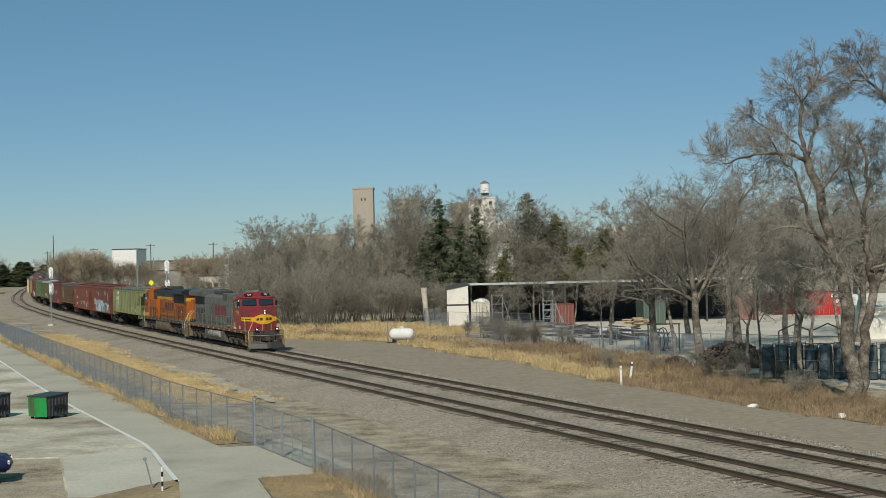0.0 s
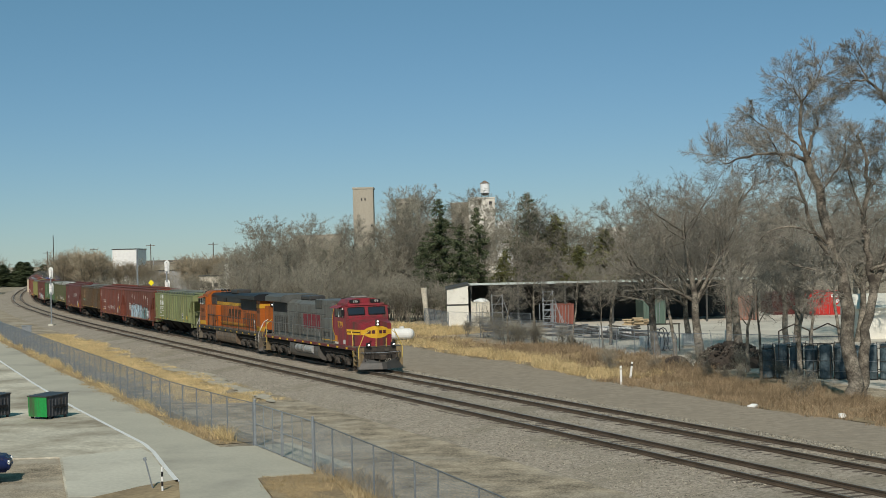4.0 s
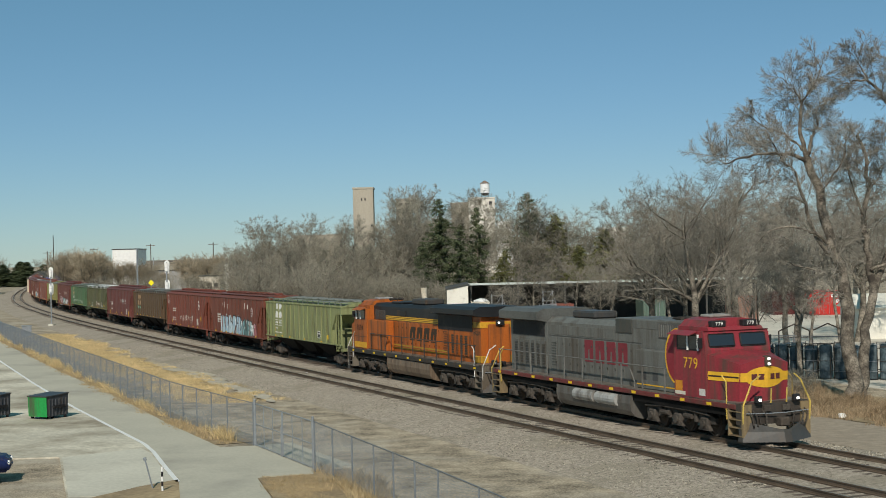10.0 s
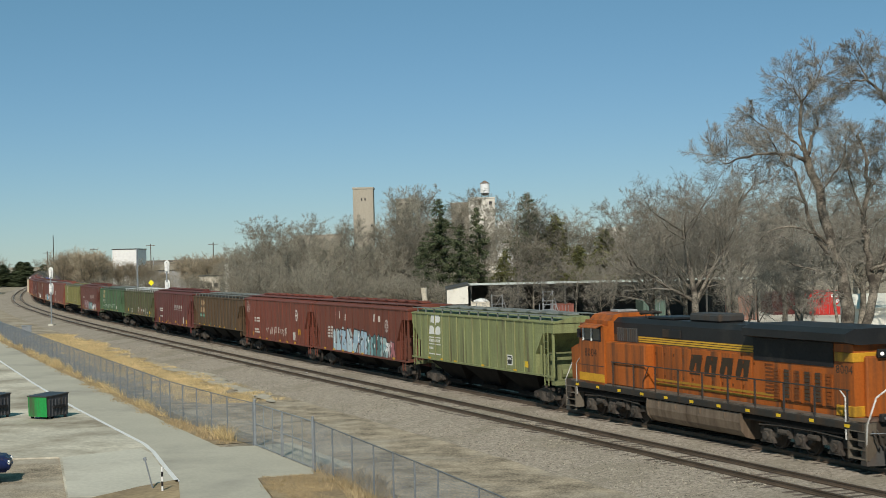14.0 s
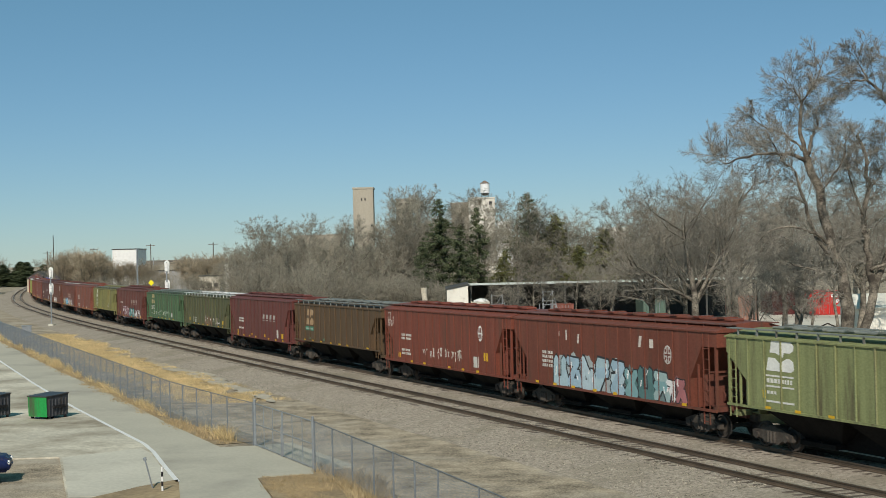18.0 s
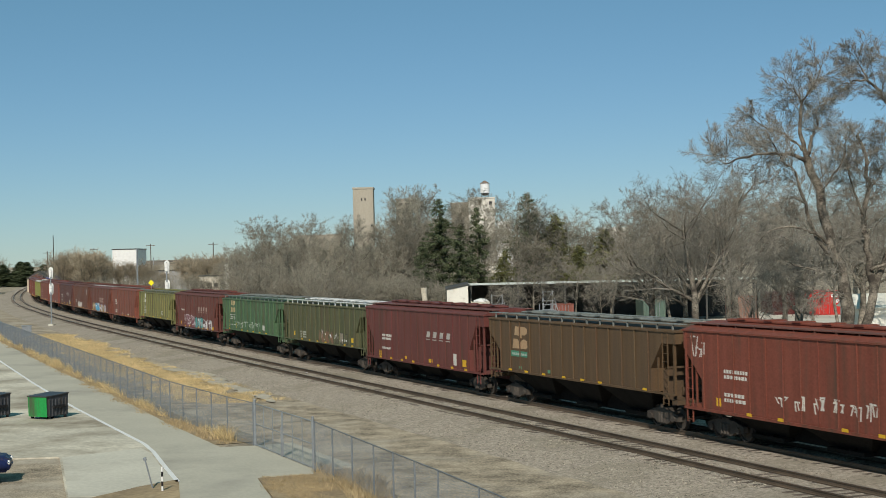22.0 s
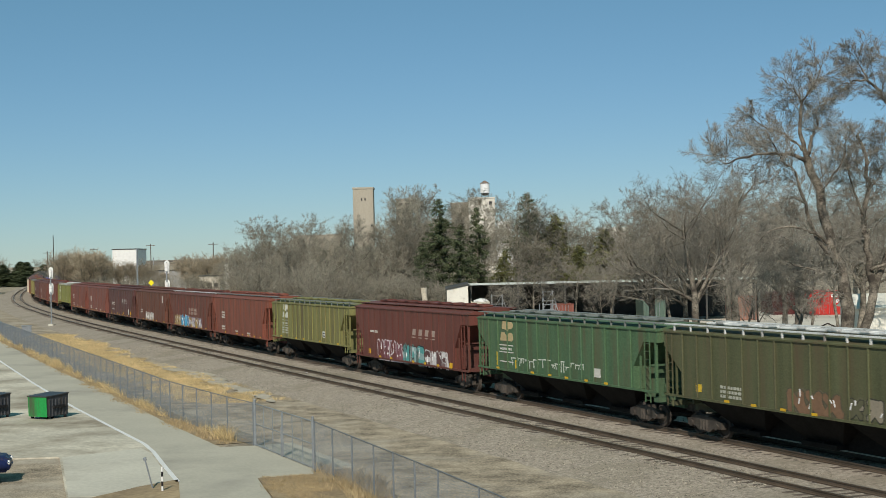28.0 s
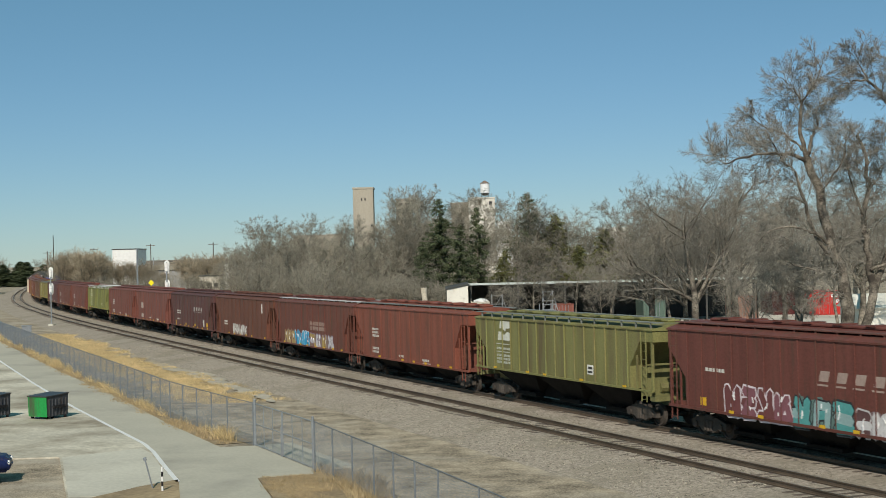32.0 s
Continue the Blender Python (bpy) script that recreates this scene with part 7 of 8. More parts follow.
ribbed_box("storage_container", "dark maroon container in shade", "container", 40.2, 171.0, 4.4, 6.0, 2.6, (0.10, 0.025, 0.025), door=False)

# tarpaulined bales on the cream container
tarp = thing("tarpaulin_heap", "white tarpaulin heap on the cream container", "tarpaulin", pose(3.9, 152.6, GY + 2.85))
bm = bmesh.new()
bmesh.ops.create_icosphere(bm, subdivisions=3, radius=1.0)
for v in bm.verts:
    v.co = Vector((v.co.x * 0.8, v.co.y * 0.9, max(0.0, v.co.z) * 0.32)) * (1 + 0.2 * noise.noise(v.co * 2.2))
part("sheet", bm, M["white"], tarp, smooth=True)


def scaffold(x, y, w, h, turn, seed):
    t = thing("steel_rack", "pale steel pipe rack", "rack", pose(x, y, GY, 0, 0, turn), "pipe racks in the yard")
    for sx in (0, w):
        for sy in (0, 1.0):
            bm = bmesh.new()
            rod(bm, (sx, sy, 0), (sx, sy, h), 0.045, 6)
            part("upright", bm, M["galv"], t)
    r = random.Random(seed)
    for k in range(4):
        bm = bmesh.new()
        z = h * (k + 1) / 4.2
        rod(bm, (-0.15, 0, z), (w + 0.15, 0, z), 0.04, 6)
        part("crossbar", bm, M["galv"], t)
    for k in range(2):
        bm = bmesh.new()
        rod(bm, (0, 0, h * k / 2), (w, 0, h * (k + 1) / 2), 0.03, 5)
        part("brace", bm, M["galv"], t)
    bm = bmesh.new()
    rod(bm, (w, -0.2, h * 0.9), (w + 1.0, -0.6, 0.0), 0.04, 5)
    part("leaning_pipe", bm, M["galv"], t)


scaffold(5.0, 151.6, 1.1, 3.6, 0, 1)
scaffold(10.4, 152.0, 1.0, 3.9, 0, 2)
scaffold(10.2, 149.0, 1.3, 2.6, 20, 3)

# stacked timber, pipes and steel lying about
r9 = random.Random(15)
for i in range(150):
    x = 5.0 + r9.uniform(0, 12.5)
    y = 146.5 - (x - 5.2) * 1.35 + r9.uniform(-5, 4)
    L = r9.uniform(1.2, 4.6)
    t = thing("scrap_beam", "grey weathered beam in a scrap heap", "scrap", pose(x, y, GY + r9.choice((0.1, 0.26, 0.42, 0.6, 0.8)), 0, r9.uniform(-9, 9), r9.uniform(-45, 45)), "scrap beams before the shed")
    bm = bmesh.new()
    if i % 2:
        bevel_box(bm, -L / 2, L / 2, -0.09, 0.09, -0.09, 0.09, 0.02)
    else:
        rod(bm, (-L / 2, 0, 0), (L / 2, 0, 0), 0.07, 7)
    part("beam", bm, (M["fence_tube"], M["wood_grey"], M["truck_steel"], M["tie"], M["fence_tube"], M["shade_sheet"])[i % 6], t)
for x, y, k in ((20.2, 151.8, 0), (20.9, 152.4, 3), (19.4, 152.6, -2)):
    t = thing("pallet_stack", "orange-brown stack of timber pallets", "pallets", pose(x, y, GY, 0, 0, 10 * k), "pallet stacks by the shed")
    for q in range(5 - abs(k) // 2):
        bm = bmesh.new()
        dx, dy = 0.12 * math.sin(q * 2.3 + k), 0.1 * math.cos(q * 3.1 + k)
        bevel_box(bm, dx - 0.52, dx + 0.52, dy - 0.45, dy + 0.45, q * 0.17, q * 0.17 + 0.13, 0.02)
        part("pallet", bm, M["wood_orange"], t)


def tote(x, y, turn, s=1.0):
    t = thing("liquid_tote", "white plastic tote in a wire cage", "tote", pose(x, y, GY, 0, 0, turn), "liquid totes in the yard")
    bm = bmesh.new()
    bevel_box(bm, -0.5 * s, 0.5 * s, -0.5 * s, 0.5 * s, 0.14, 1.05 * s, 0.06)
    part("bottle", bm, M["white"], t)
    bm = bmesh.new()
    quad_box(bm, -0.55 * s, 0.55 * s, -0.55 * s, 0.55 * s, 0.0, 0.12)
    part("pallet", bm, M["wood_pale"], t)
    for i in range(5):
        bm = bmesh.new()
        k = (-0.5 + 0.25 * i) * s
        rod(bm, (k, -0.53 * s, 0.1), (k, -0.53 * s, 1.08 * s), 0.013, 4)
        part("cage_bar", bm, M["galv"], t)
    for z in (0.35, 0.7, 1.05):
        bm = bmesh.new()
        rod(bm, (-0.52 * s, -0.53 * s, z * s), (0.52 * s, -0.53 * s, z * s), 0.013, 4)
        part("cage_bar", bm, M["galv"], t)


for x, y, a in ((16.0, 129.0, 5), (17.2, 113.0, 0), (16.0, 114.5, 20), (19.5, 116.0, 0), (24.0, 121.0, 10), (14.4, 131.0, 0)):
    tote(x, y, a)

# rubble heap: lumps piled on a mound
heap = thing("rubble_heap", "dark heap of broken earth and rubble", "rubble", pose(18.9, 95.5, GY) @ Matrix.Diagonal((0.66, 0.8, 0.88, 1)))
bm = bmesh.new()
bmesh.ops.create_icosphere(bm, subdivisions=4, radius=1.0)
for v in bm.verts:
    q = v.co.copy()
    v.co = Vector((q.x * 3.3, q.y * 2.0, max(-0.05, q.z) * 1.75)) * (1 + 0.30 * noise.noise(q * 2.0) + 0.12 * noise.noise(q * 7.0))
part("mound", bm, M["rubble"], heap)
lv, lf = [], []
r8 = random.Random(4)
for i in range(420):
    a, rr = r8.uniform(0, 6.283), r8.uniform(0, 1) ** 0.7
    x, y = 3.6 * rr * math.cos(a), 2.2 * rr * math.sin(a)
    z = max(0.0, 1.75 * math.sqrt(max(0, 1 - rr * rr))) + r8.uniform(-0.05, 0.1)
    s = r8.uniform(0.06, 0.24)
    b = len(lv)
    for dx, dy, dz in ((1, 0, 0), (-1, 0, 0), (0, 1, 0), (0, -1, 0), (0, 0, 1), (0, 0, -1)):
        lv.append((x + dx * s * r8.uniform(0.6, 1.2), y + dy * s * r8.uniform(0.6, 1.2), z + dz * s * r8.uniform(0.5, 1)))
    lf += [(b, b + 2, b + 4), (b + 2, b + 1, b + 4), (b + 1, b + 3, b + 4), (b + 3, b, b + 4), (b + 2, b, b + 5), (b + 1, b + 2, b + 5), (b + 3, b + 1, b + 5), (b, b + 3, b + 5)]
tagged(part("rubble", fast_mesh("lumps", lv, lf, M["rubble"]), None, heap), kind="stuff")
heap2 = copy_thing(heap, pose(15.4, 97.0, GY - 0.3, 0, 0, 40) @ Matrix.Diagonal((0.45, 0.6, 0.6, 1)))

# rows of dark plastic drums in cages
for i in range(9):
    for j in range(2):
        x, y = 19.3 + i * 0.78 + 0.35 * j, 87.0 - 1.1 * i * 0.35 + j * 1.2
        t = thing("storage_drum", "dark teal plastic drum in a steel cage", "drum", pose(x, y, GY, 0, 0, 15 * i), "drums along the yard fence")
        bm = bmesh.new()
        h = 1.75 + 0.16 * ((i * 5 + j) % 3)
        for z0, z1, q0, q1 in ((0.05, 0.12, 0.33, 0.37), (0.12, h - 0.12, 0.37, 0.37), (h - 0.12, h - 0.05, 0.37, 0.30), (h - 0.05, h, 0.1, 0.1)):
            rod(bm, (0, 0, z0), (0, 0, z1), q0, 14, q1)
        part("drum_body", bm, M["poly"], t)
        for a in (45, 135, 225, 315):
            bm = bmesh.new()
            rod(bm, (0.52 * math.cos(radians(a)), 0.52 * math.sin(radians(a)), 0), (0.52 * math.cos(radians(a)), 0.52 * math.sin(radians(a)), h + 0.05), 0.022, 4)
            part("cage_bar", bm, M["steel_dark"], t)
        for z in (0.5, 1.1, h):
            bm = bmesh.new()
            bar_path(bm, [(0.38, 0.38, z), (-0.38, 0.38, z), (-0.38, -0.38, z), (0.38, -0.38, z), (0.38, 0.38, z)], 0.018, 4)
            part("cage_hoop", bm, M["galv"] if (i + j) % 2 else M["steel_dark"], t)

# black hoses coiled over a rack among the totes
hoses = thing("hose_rack", "tangle of black hoses on a steel rack", "hoses", pose(16.9, 112.0, GY))
rh = random.Random(61)
for k in range(6):
    bm = bmesh.new()
    x0, w, h = rh.uniform(-1.0, 0.9), rh.uniform(0.35, 0.8), rh.uniform(1.2, 2.0)
    bar_path(bm, [(x0 + 0.7 * w * math.cos(a * 0.5236 - 1.57), rh.uniform(-0.15, 0.15), h * 0.5 + h * 0.5 * math.sin(a * 0.5236 - 1.57)) for a in range(13)], 0.03, 6)
    part("hose", bm, M["black"], hoses)
for x in (-1.2, 1.2):
    bm = bmesh.new()
    rod(bm, (x, 0, 0), (x, 0, 2.1), 0.05, 6)
    part("upright", bm, M["steel_dark"], hoses)
bm = bmesh.new()
rod(bm, (-1.3, 0, 2.1), (1.3, 0, 2.1), 0.05, 6)
part("crossbar", bm, M["steel_dark"], hoses)

# steel canopy frames behind the drums
for k in range(2):
    t = thing("canopy_frame", "dark bare steel canopy frame", "frame", pose(22.8 + 2.3 * k, 99.0, GY), "canopy frames in the yard")
    for x in (0, 2.1):
        bm = bmesh.new()
        rod(bm, (x, 0, 0), (x, 0, 2.1), 0.05, 6)
        part("upright", bm, M["steel_dark"], t)
    bm = bmesh.new()
    bar_path(bm, [(0, 0, 2.1), (1.05, 0, 2.55), (2.1, 0, 2.1)], 0.05)
    part("gable_bar", bm, M["steel_dark"], t)
    for z in (1.2, 1.65):
        bm = bmesh.new()
        rod(bm, (0, 0, z), (2.1, 0, z), 0.035, 5)
        part("crossbar", bm, M["steel_dark"], t)
# pale building past the trees
b = thing("yard_building", "pale low building past the old tree", "building", pose(36.5, 121.0, GY))
bm = bmesh.new()
quad_box(bm, -1.8, 5.0, 0, 6, 0, 2.6)
part("wall", bm, M["sheet"], b)
bm = bmesh.new()
prism_yz(bm, [(-0.3, 2.55), (6.3, 2.55), (3.0, 3.7)], -2.1, 5.3)
part("roof", bm, M["sheet"], b)


# ---- grain elevator and town behind the wood ----
M["elevator"] = material("weathered_concrete_tower", (0.40, 0.365, 0.30), 0.9, 0, 0.12, 0.1, 0.0, 1.5, (0.30, 0.26, 0.20), 0.35, 0.05, streak=True)
M["elevator_pale"] = material("pale_elevator_wall", (0.70, 0.67, 0.60), 0.9, 0, 0.10, 0.1, 0.0, 1.5, (0.40, 0.36, 0.29), 0.3, 0.05, streak=True)
M["silver"] = material("silver_paint", (0.80, 0.81, 0.82), 0.4, 0.1, 0.08, 0.5)
M["rust_roof"] = material("rusty_roof", (0.20, 0.15, 0.125), 0.8, 0, 0.2, 0.5)
M["dull"] = material("aged_concrete", (0.20, 0.185, 0.16), 0.9, 0, 0.15, 0.2, 0.0, 2.0)
M["pane"] = material("dark_pane", (0.04, 0.04, 0.045), 0.3, 0, 0.1, 1.0)


def tower(name, label, x0, x1, y, depth, top, mat_, windows, cap=0.8):
    t = thing(name, label, "grain elevator", pose((x0 + x1) / 2, y, GROUND_Z), "grain elevator buildings")
    w = x1 - x0
    bm = bmesh.new()
    bevel_box(bm, -w / 2, w / 2, 0, depth, 0, top, 0.1)
    wall = part("wall", bm, mat_, t)
    bm = bmesh.new()
    bevel_box(bm, -w / 2 - 0.25, w / 2 + 0.25, -0.25, depth + 0.25, top, top + cap, 0.08)
    part("parapet", bm, mat_, t)
    for x, z, a, b in windows:
        bm = bmesh.new()
        quad_box(bm, x - a / 2, x + a / 2, -0.06, 0.12, z, z + b)
        part("window", bm, M["pane"], wall)
    return t


tower("elevator_tower", "tall tan concrete grain elevator tower", -39.9, -30.8, 650, 11, 38.3, M["elevator"], [(-0.6, 33.0, 0.5, 1.3), (0.9, 33.0, 0.5, 1.3), (3.6, 21.0, 0.7, 1.3)])
tower("elevator_tower", "tan elevator headhouse among the trees", -20.3, -13.1, 640, 9, 32.4, M["elevator"], [(-1.5, 30.0, 1.6, 1.2), (1.2, 30.0, 1.6, 1.2)])
tower("elevator_tower", "tan elevator headhouse among the trees", 4.0, 12.2, 620, 12, 29.4, M["elevator"], [])
tower("elevator_tower", "pale elevator building under the water tank", 11.4, 22.3, 610, 12, 31.2, M["elevator_pale"], [(3.6, 28.6, 1.3, 1.4)], 0.6)
tower("elevator_bins", "long low concrete grain bins", -62.0, -42.0, 600, 10, 17.0, M["elevator"], [], 0.5)
tower("elevator_bins", "pale elevator building behind bare trees", 62.0, 72.0, 560, 12, 16.5, M["elevator_pale"], [(-3, 15, 1.2, 1.6), (1.5, 15, 1.2, 1.6)], 0.5)
tower("white_building", "small white building beyond the wood", 15.0, 19.2, 400, 5, 16.6, M["white"], [(0.9, 15.0, 1.1, 1.0)], 0.2)

tank = thing("water_tank", "silver water tank with conical red-brown roof", "water tower", pose(18.4, 616, 31.3))
bm = bmesh.new()
rod(bm, (0, 0, 2.0), (0, 0, 6.0), 2.0, 20)
part("drum", bm, M["silver"], tank, smooth=False)
bm = bmesh.new()
rod(bm, (0, 0, 6.0), (0, 0, 7.3), 2.15, 20, 0.25)
part("roof", bm, M["rust_roof"], tank)
bm = bmesh.new()
rod(bm, (0, 0, 0.9), (0, 0, 2.0), 0.7, 16, 2.0)
part("bowl", bm, M["shade_sheet"], tank)
for a in (45, 135, 225, 315):
    bm = bmesh.new()
    rod(bm, (1.9 * math.cos(radians(a)), 1.9 * math.sin(radians(a)), -0.5), (1.8 * math.cos(radians(a)), 1.8 * math.sin(radians(a)), 2.4), 0.16, 6)
    part("leg", bm, M["shade_sheet"], tank)


def house(name, label, x, y, w, d, h, colour, roof, turn=0.0, category="building", windows=3, clad="paint"):
    t = thing(name, label, category, pose(x, y, GROUND_Z, 0, 0, turn))
    bm = bmesh.new()
    quad_box(bm, -w / 2, w / 2, 0, d, 0, h)
    wall = part("wall", bm, M[clad], t, colour=colour)
    bm = bmesh.new()
    if roof > 0.3:
        prism_xz(bm, [(-w / 2 - 0.3, h), (w / 2 + 0.3, h), (0, h + roof)], -0.3, d + 0.3)
    else:
        bevel_box(bm, -w / 2 - 0.15, w / 2 + 0.15, -0.15, d + 0.15, h, h + 0.25, 0.03)
    part("roof", bm, M["shade_sheet"], t)
    for i in range(windows):
        bm = bmesh.new()
        x0 = -w / 2 + w * (i + 0.5) / windows
        quad_box(bm, x0 - 0.5, x0 + 0.5, -0.05, 0.1, h * 0.45, h * 0.45 + 1.1)
        part("window", bm, M["pane"], wall)


house("warehouse", "large white warehouse by the overpass", -92.4, 420, 7.0, 14, 11.6, (0.80, 0.80, 0.78), 0.1, 0, windows=0, clad="white")
house("low_warehouse", "grey low warehouse behind the signal", -72, 405, 22, 10, 5.2, (0.30, 0.30, 0.29), 0.1)
house("shop_building", "white flat-roofed shop beyond the bushes", -42.5, 300, 5.6, 8, 7.0, (0.72, 0.70, 0.65), 0.1)
house("shop_building", "tan flat-roofed shop beyond the bushes", -49.5, 306, 4.2, 8, 4.5, (0.50, 0.46, 0.38), 0.1)
house("small_house", "pale house with gable roof by the line", -112, 400, 6, 8, 4.0, (0.55, 0.47, 0.36), 2.0)
house("small_house", "white hut by the crossing", -127, 405, 3, 4, 3.2, (0.75, 0.75, 0.72), 1.2, windows=1)

# overpass far up the line
bridge = thing("road_overpass", "grey concrete road overpass on piers", "bridge", pose(-112, 470, GROUND_Z, 0, 0, -8))
bm = bmesh.new()
bevel_box(bm, -6, 75, -5, 5, 7.0, 7.9, 0.05)
part("deck", bm, M["dull"], bridge)
for sg in (-1, 1):
    bm = bmesh.new()
    quad_box(bm, -6, 75, sg * 5 - 0.15, sg * 5 + 0.15, 7.9, 8.3)
    part("parapet", bm, M["dull"], bridge)
for x in (-4, 14, 30, 46, 62):
    bm = bmesh.new()
    rod(bm, (x, 0, 0), (x, 0, 7.0), 0.9, 10)
    part("pier", bm, M["dull"], bridge)
# blue-tarped load standing beyond the bend
load = thing("parked_trailer", "blue tarpaulined trailer under the overpass", "trailer", pose(-103, 392, GROUND_Z, 0, 0, 15))
bm = bmesh.new()
prism_xz(bm, [(-4.5, 1.2), (4.5, 1.2), (4.5, 4.6), (3.5, 5.4), (-4.5, 4.4)], -1.2, 1.2)
part("tarpaulin", bm, M["paint"], load, colour=(0.06, 0.08, 0.22))
for x in (-3.2, -2.0, 3.2):
    for sg in (-1, 1):
        bm = bmesh.new()
        rod(bm, (x, sg * 0.9, 0.5), (x, sg * 1.15, 0.5), 0.5, 14)
        part("wheel", bm, M["black"], load)
bm = bmesh.new()
quad_box(bm, -4.5, 4.5, -1.1, 1.1, 0.9, 1.2)
part("chassis", bm, M["steel_dark"], load)


# ---- line-side things ----
def signal(x, y, base, heads, height, face, label):
    t = thing("railway_signal", label, "signal", pose(x, y, base, 0, 0, face), "railway signals")
    bm = bmesh.new()
    rod(bm, (0, 0, 0), (0, 0, height), 0.085, 10)
    part("mast", bm, M["galv"], t)
    bm = bmesh.new()
    bevel_box(bm, -0.35, 0.35, -0.35, 0.35, -0.2, 0.35, 0.04)
    part("foundation", bm, M["concrete"], t)
    for z in heads:
        bm = bmesh.new()
        outline = [(0.30 * math.cos(a * 0.5236), (0.45 if 0 <= a <= 6 else -0.45) + 0.30 * math.sin(a * 0.5236)) for a in range(12)]
        prism_xz(bm, [(px, z + pz) for px, pz in outline], -0.16, -0.10)
        hd = part("backboard", bm, M["white"], t)
        for k in (-0.45, 0.0, 0.45):
            bm = bmesh.new()
            rod(bm, (0, -0.16, z + k), (0, -0.30, z + k), 0.11, 10)
            part("lens_hood", bm, M["white"], hd)
        bm = bmesh.new()
        bevel_box(bm, -0.19, 0.19, -0.1, 0.14, z - 0.5, z + 0.5, 0.07)
        part("case", bm, M["white"], hd)
    for i in range(int(height / 0.4)):
        bm = bmesh.new()
        rod(bm, (-0.16, 0.14, 0.4 + i * 0.4), (0.16, 0.14, 0.4 + i * 0.4), 0.014, 4)
        part("rung", bm, M["galv"], t)


signal(-49.5, 182.5, GROUND_Z, (6.75, 4.75), 7.2, 172, "white two-headed railway signal beside the near track")
signal(-30.2, 158.0, GROUND_Z, (7.25, 5.15), 7.8, 166, "white two-headed railway signal behind the train")
sign = thing("diamond_sign", "yellow diamond warning sign on a post", "sign", pose(-32.3, 160.0, GROUND_Z))
bm = bmesh.new()
rod(bm, (0, 0, -0.1), (0, 0, 5.9), 0.04, 6)
part("post", bm, M["galv"], sign)
bm = bmesh.new()
prism_xz(bm, [(0, 5.22), (0.33, 5.55), (0, 5.88), (-0.33, 5.55)], -0.06, -0.045)
part("plate", bm, M["flat_paint"], sign, "bright yellow plate", colour=(0.85, 0.75, 0.02))


def pole(x, y, h, arms, label):
    t = thing("utility_pole", label, "pole", pose(x, y, GROUND_Z), "utility poles")
    bm = bmesh.new()
    rod(bm, (0, 0, -0.2), (0, 0, h), 0.17, 8, 0.11)
    part("shaft", bm, M["tie"] if arms else M["galv"], t)
    for k in range(arms):
        bm = bmesh.new()
        quad_box(bm, -1.2, 1.2, -0.08, 0.08, h - 0.5 - k * 0.8, h - 0.36 - k * 0.8)
        part("crossarm", bm, M["tie"], t)


pole(-48.6, 230, 10.1, 0, "pale tall lamp pole beyond the train")
pole(-80.7, 400, 12.8, 1, "dark distant utility pole")
pole(-76.0, 380, 9.0, 0, "pale distant steel lamp pole")
pole(-55.5, 350, 12.2, 1, "dark distant utility pole")
pole(-112.0, 410, 11.5, 1, "dark distant utility pole")
pole(-106.0, 440, 12.5, 1, "dark distant utility pole")
mast = thing("radio_mast", "thin distant radio mast", "mast", pose(-242, 900, GROUND_Z))
bm = bmesh.new()
rod(bm, (0, 0, 0), (0, 0, 26), 0.5, 4, 0.25)
part("mast", bm, M["shade_sheet"], mast)

hut = thing("relay_cabinet", "silver relay cabinet by the fence", "cabinet", pose(-45.6, 158.0, GROUND_Z, 0, 0, 20) @ Matrix.Diagonal((0.55, 0.6, 0.7, 1)))
bm = bmesh.new()
bevel_box(bm, -0.9, 0.9, -0.5, 0.5, 0, 1.7, 0.04)
part("body", bm, M["galv"], hut)
bm = bmesh.new()
bevel_box(bm, -1.0, 1.0, -0.6, 0.6, 1.7, 1.8, 0.03)
part("roof", bm, M["galv"], hut)

# propane tank on its cradle
prop = thing("propane_tank", "white propane tank on a low steel cradle", "gas tank", pose(-3.9, 131.0, GROUND_Z, 0, 0, -18))
bm = bmesh.new()
for a, b, r0, r1 in ((-1.15, -1.0, 0.2, 0.42), (-1.0, -0.8, 0.42, 0.52), (-0.8, 0.8, 0.52, 0.52), (0.8, 1.0, 0.52, 0.42), (1.0, 1.15, 0.42, 0.2)):
    rod(bm, (a, 0, 0.80), (b, 0, 0.80), r0, 18, r1)
part("shell", bm, M["white"], prop, smooth=False)
bm = bmesh.new()
rod(bm, (0, 0, 1.3), (0, 0, 1.5), 0.2, 12)
part("valve_dome", bm, M["white"], prop)
for x in (-0.7, 0.7):
    bm = bmesh.new()
    bevel_box(bm, x - 0.08, x + 0.08, -0.45, 0.45, 0.0, 0.42, 0.02)
    part("saddle", bm, M["steel_dark"], prop)
bm = bmesh.new()
bevel_box(bm, -1.3, 1.3, -0.5, -0.4, 0.0, 0.12, 0.02)
part("skid", bm, M["steel_dark"], prop)
bm = bmesh.new()
rod(bm, (-1.25, -0.3, 0), (-1.25, -0.3, 1.7), 0.05, 6)
part("filler_pipe", bm, M["galv"], prop)

stump = thing("leaning_post", "weathered pale leaning timber post", "post", pose(-2.0, 164.5, GROUND_Z, 0, -4, 0))
bm = bmesh.new()
rod(bm, (0, 0, -0.3), (0, 0, 2.2), 0.32, 8, 0.28)
rod(bm, (0, 0, 2.2), (0, 0, 4.2), 0.28, 8, 0.36)
part("timber", bm, M["wood_pale"], stump)

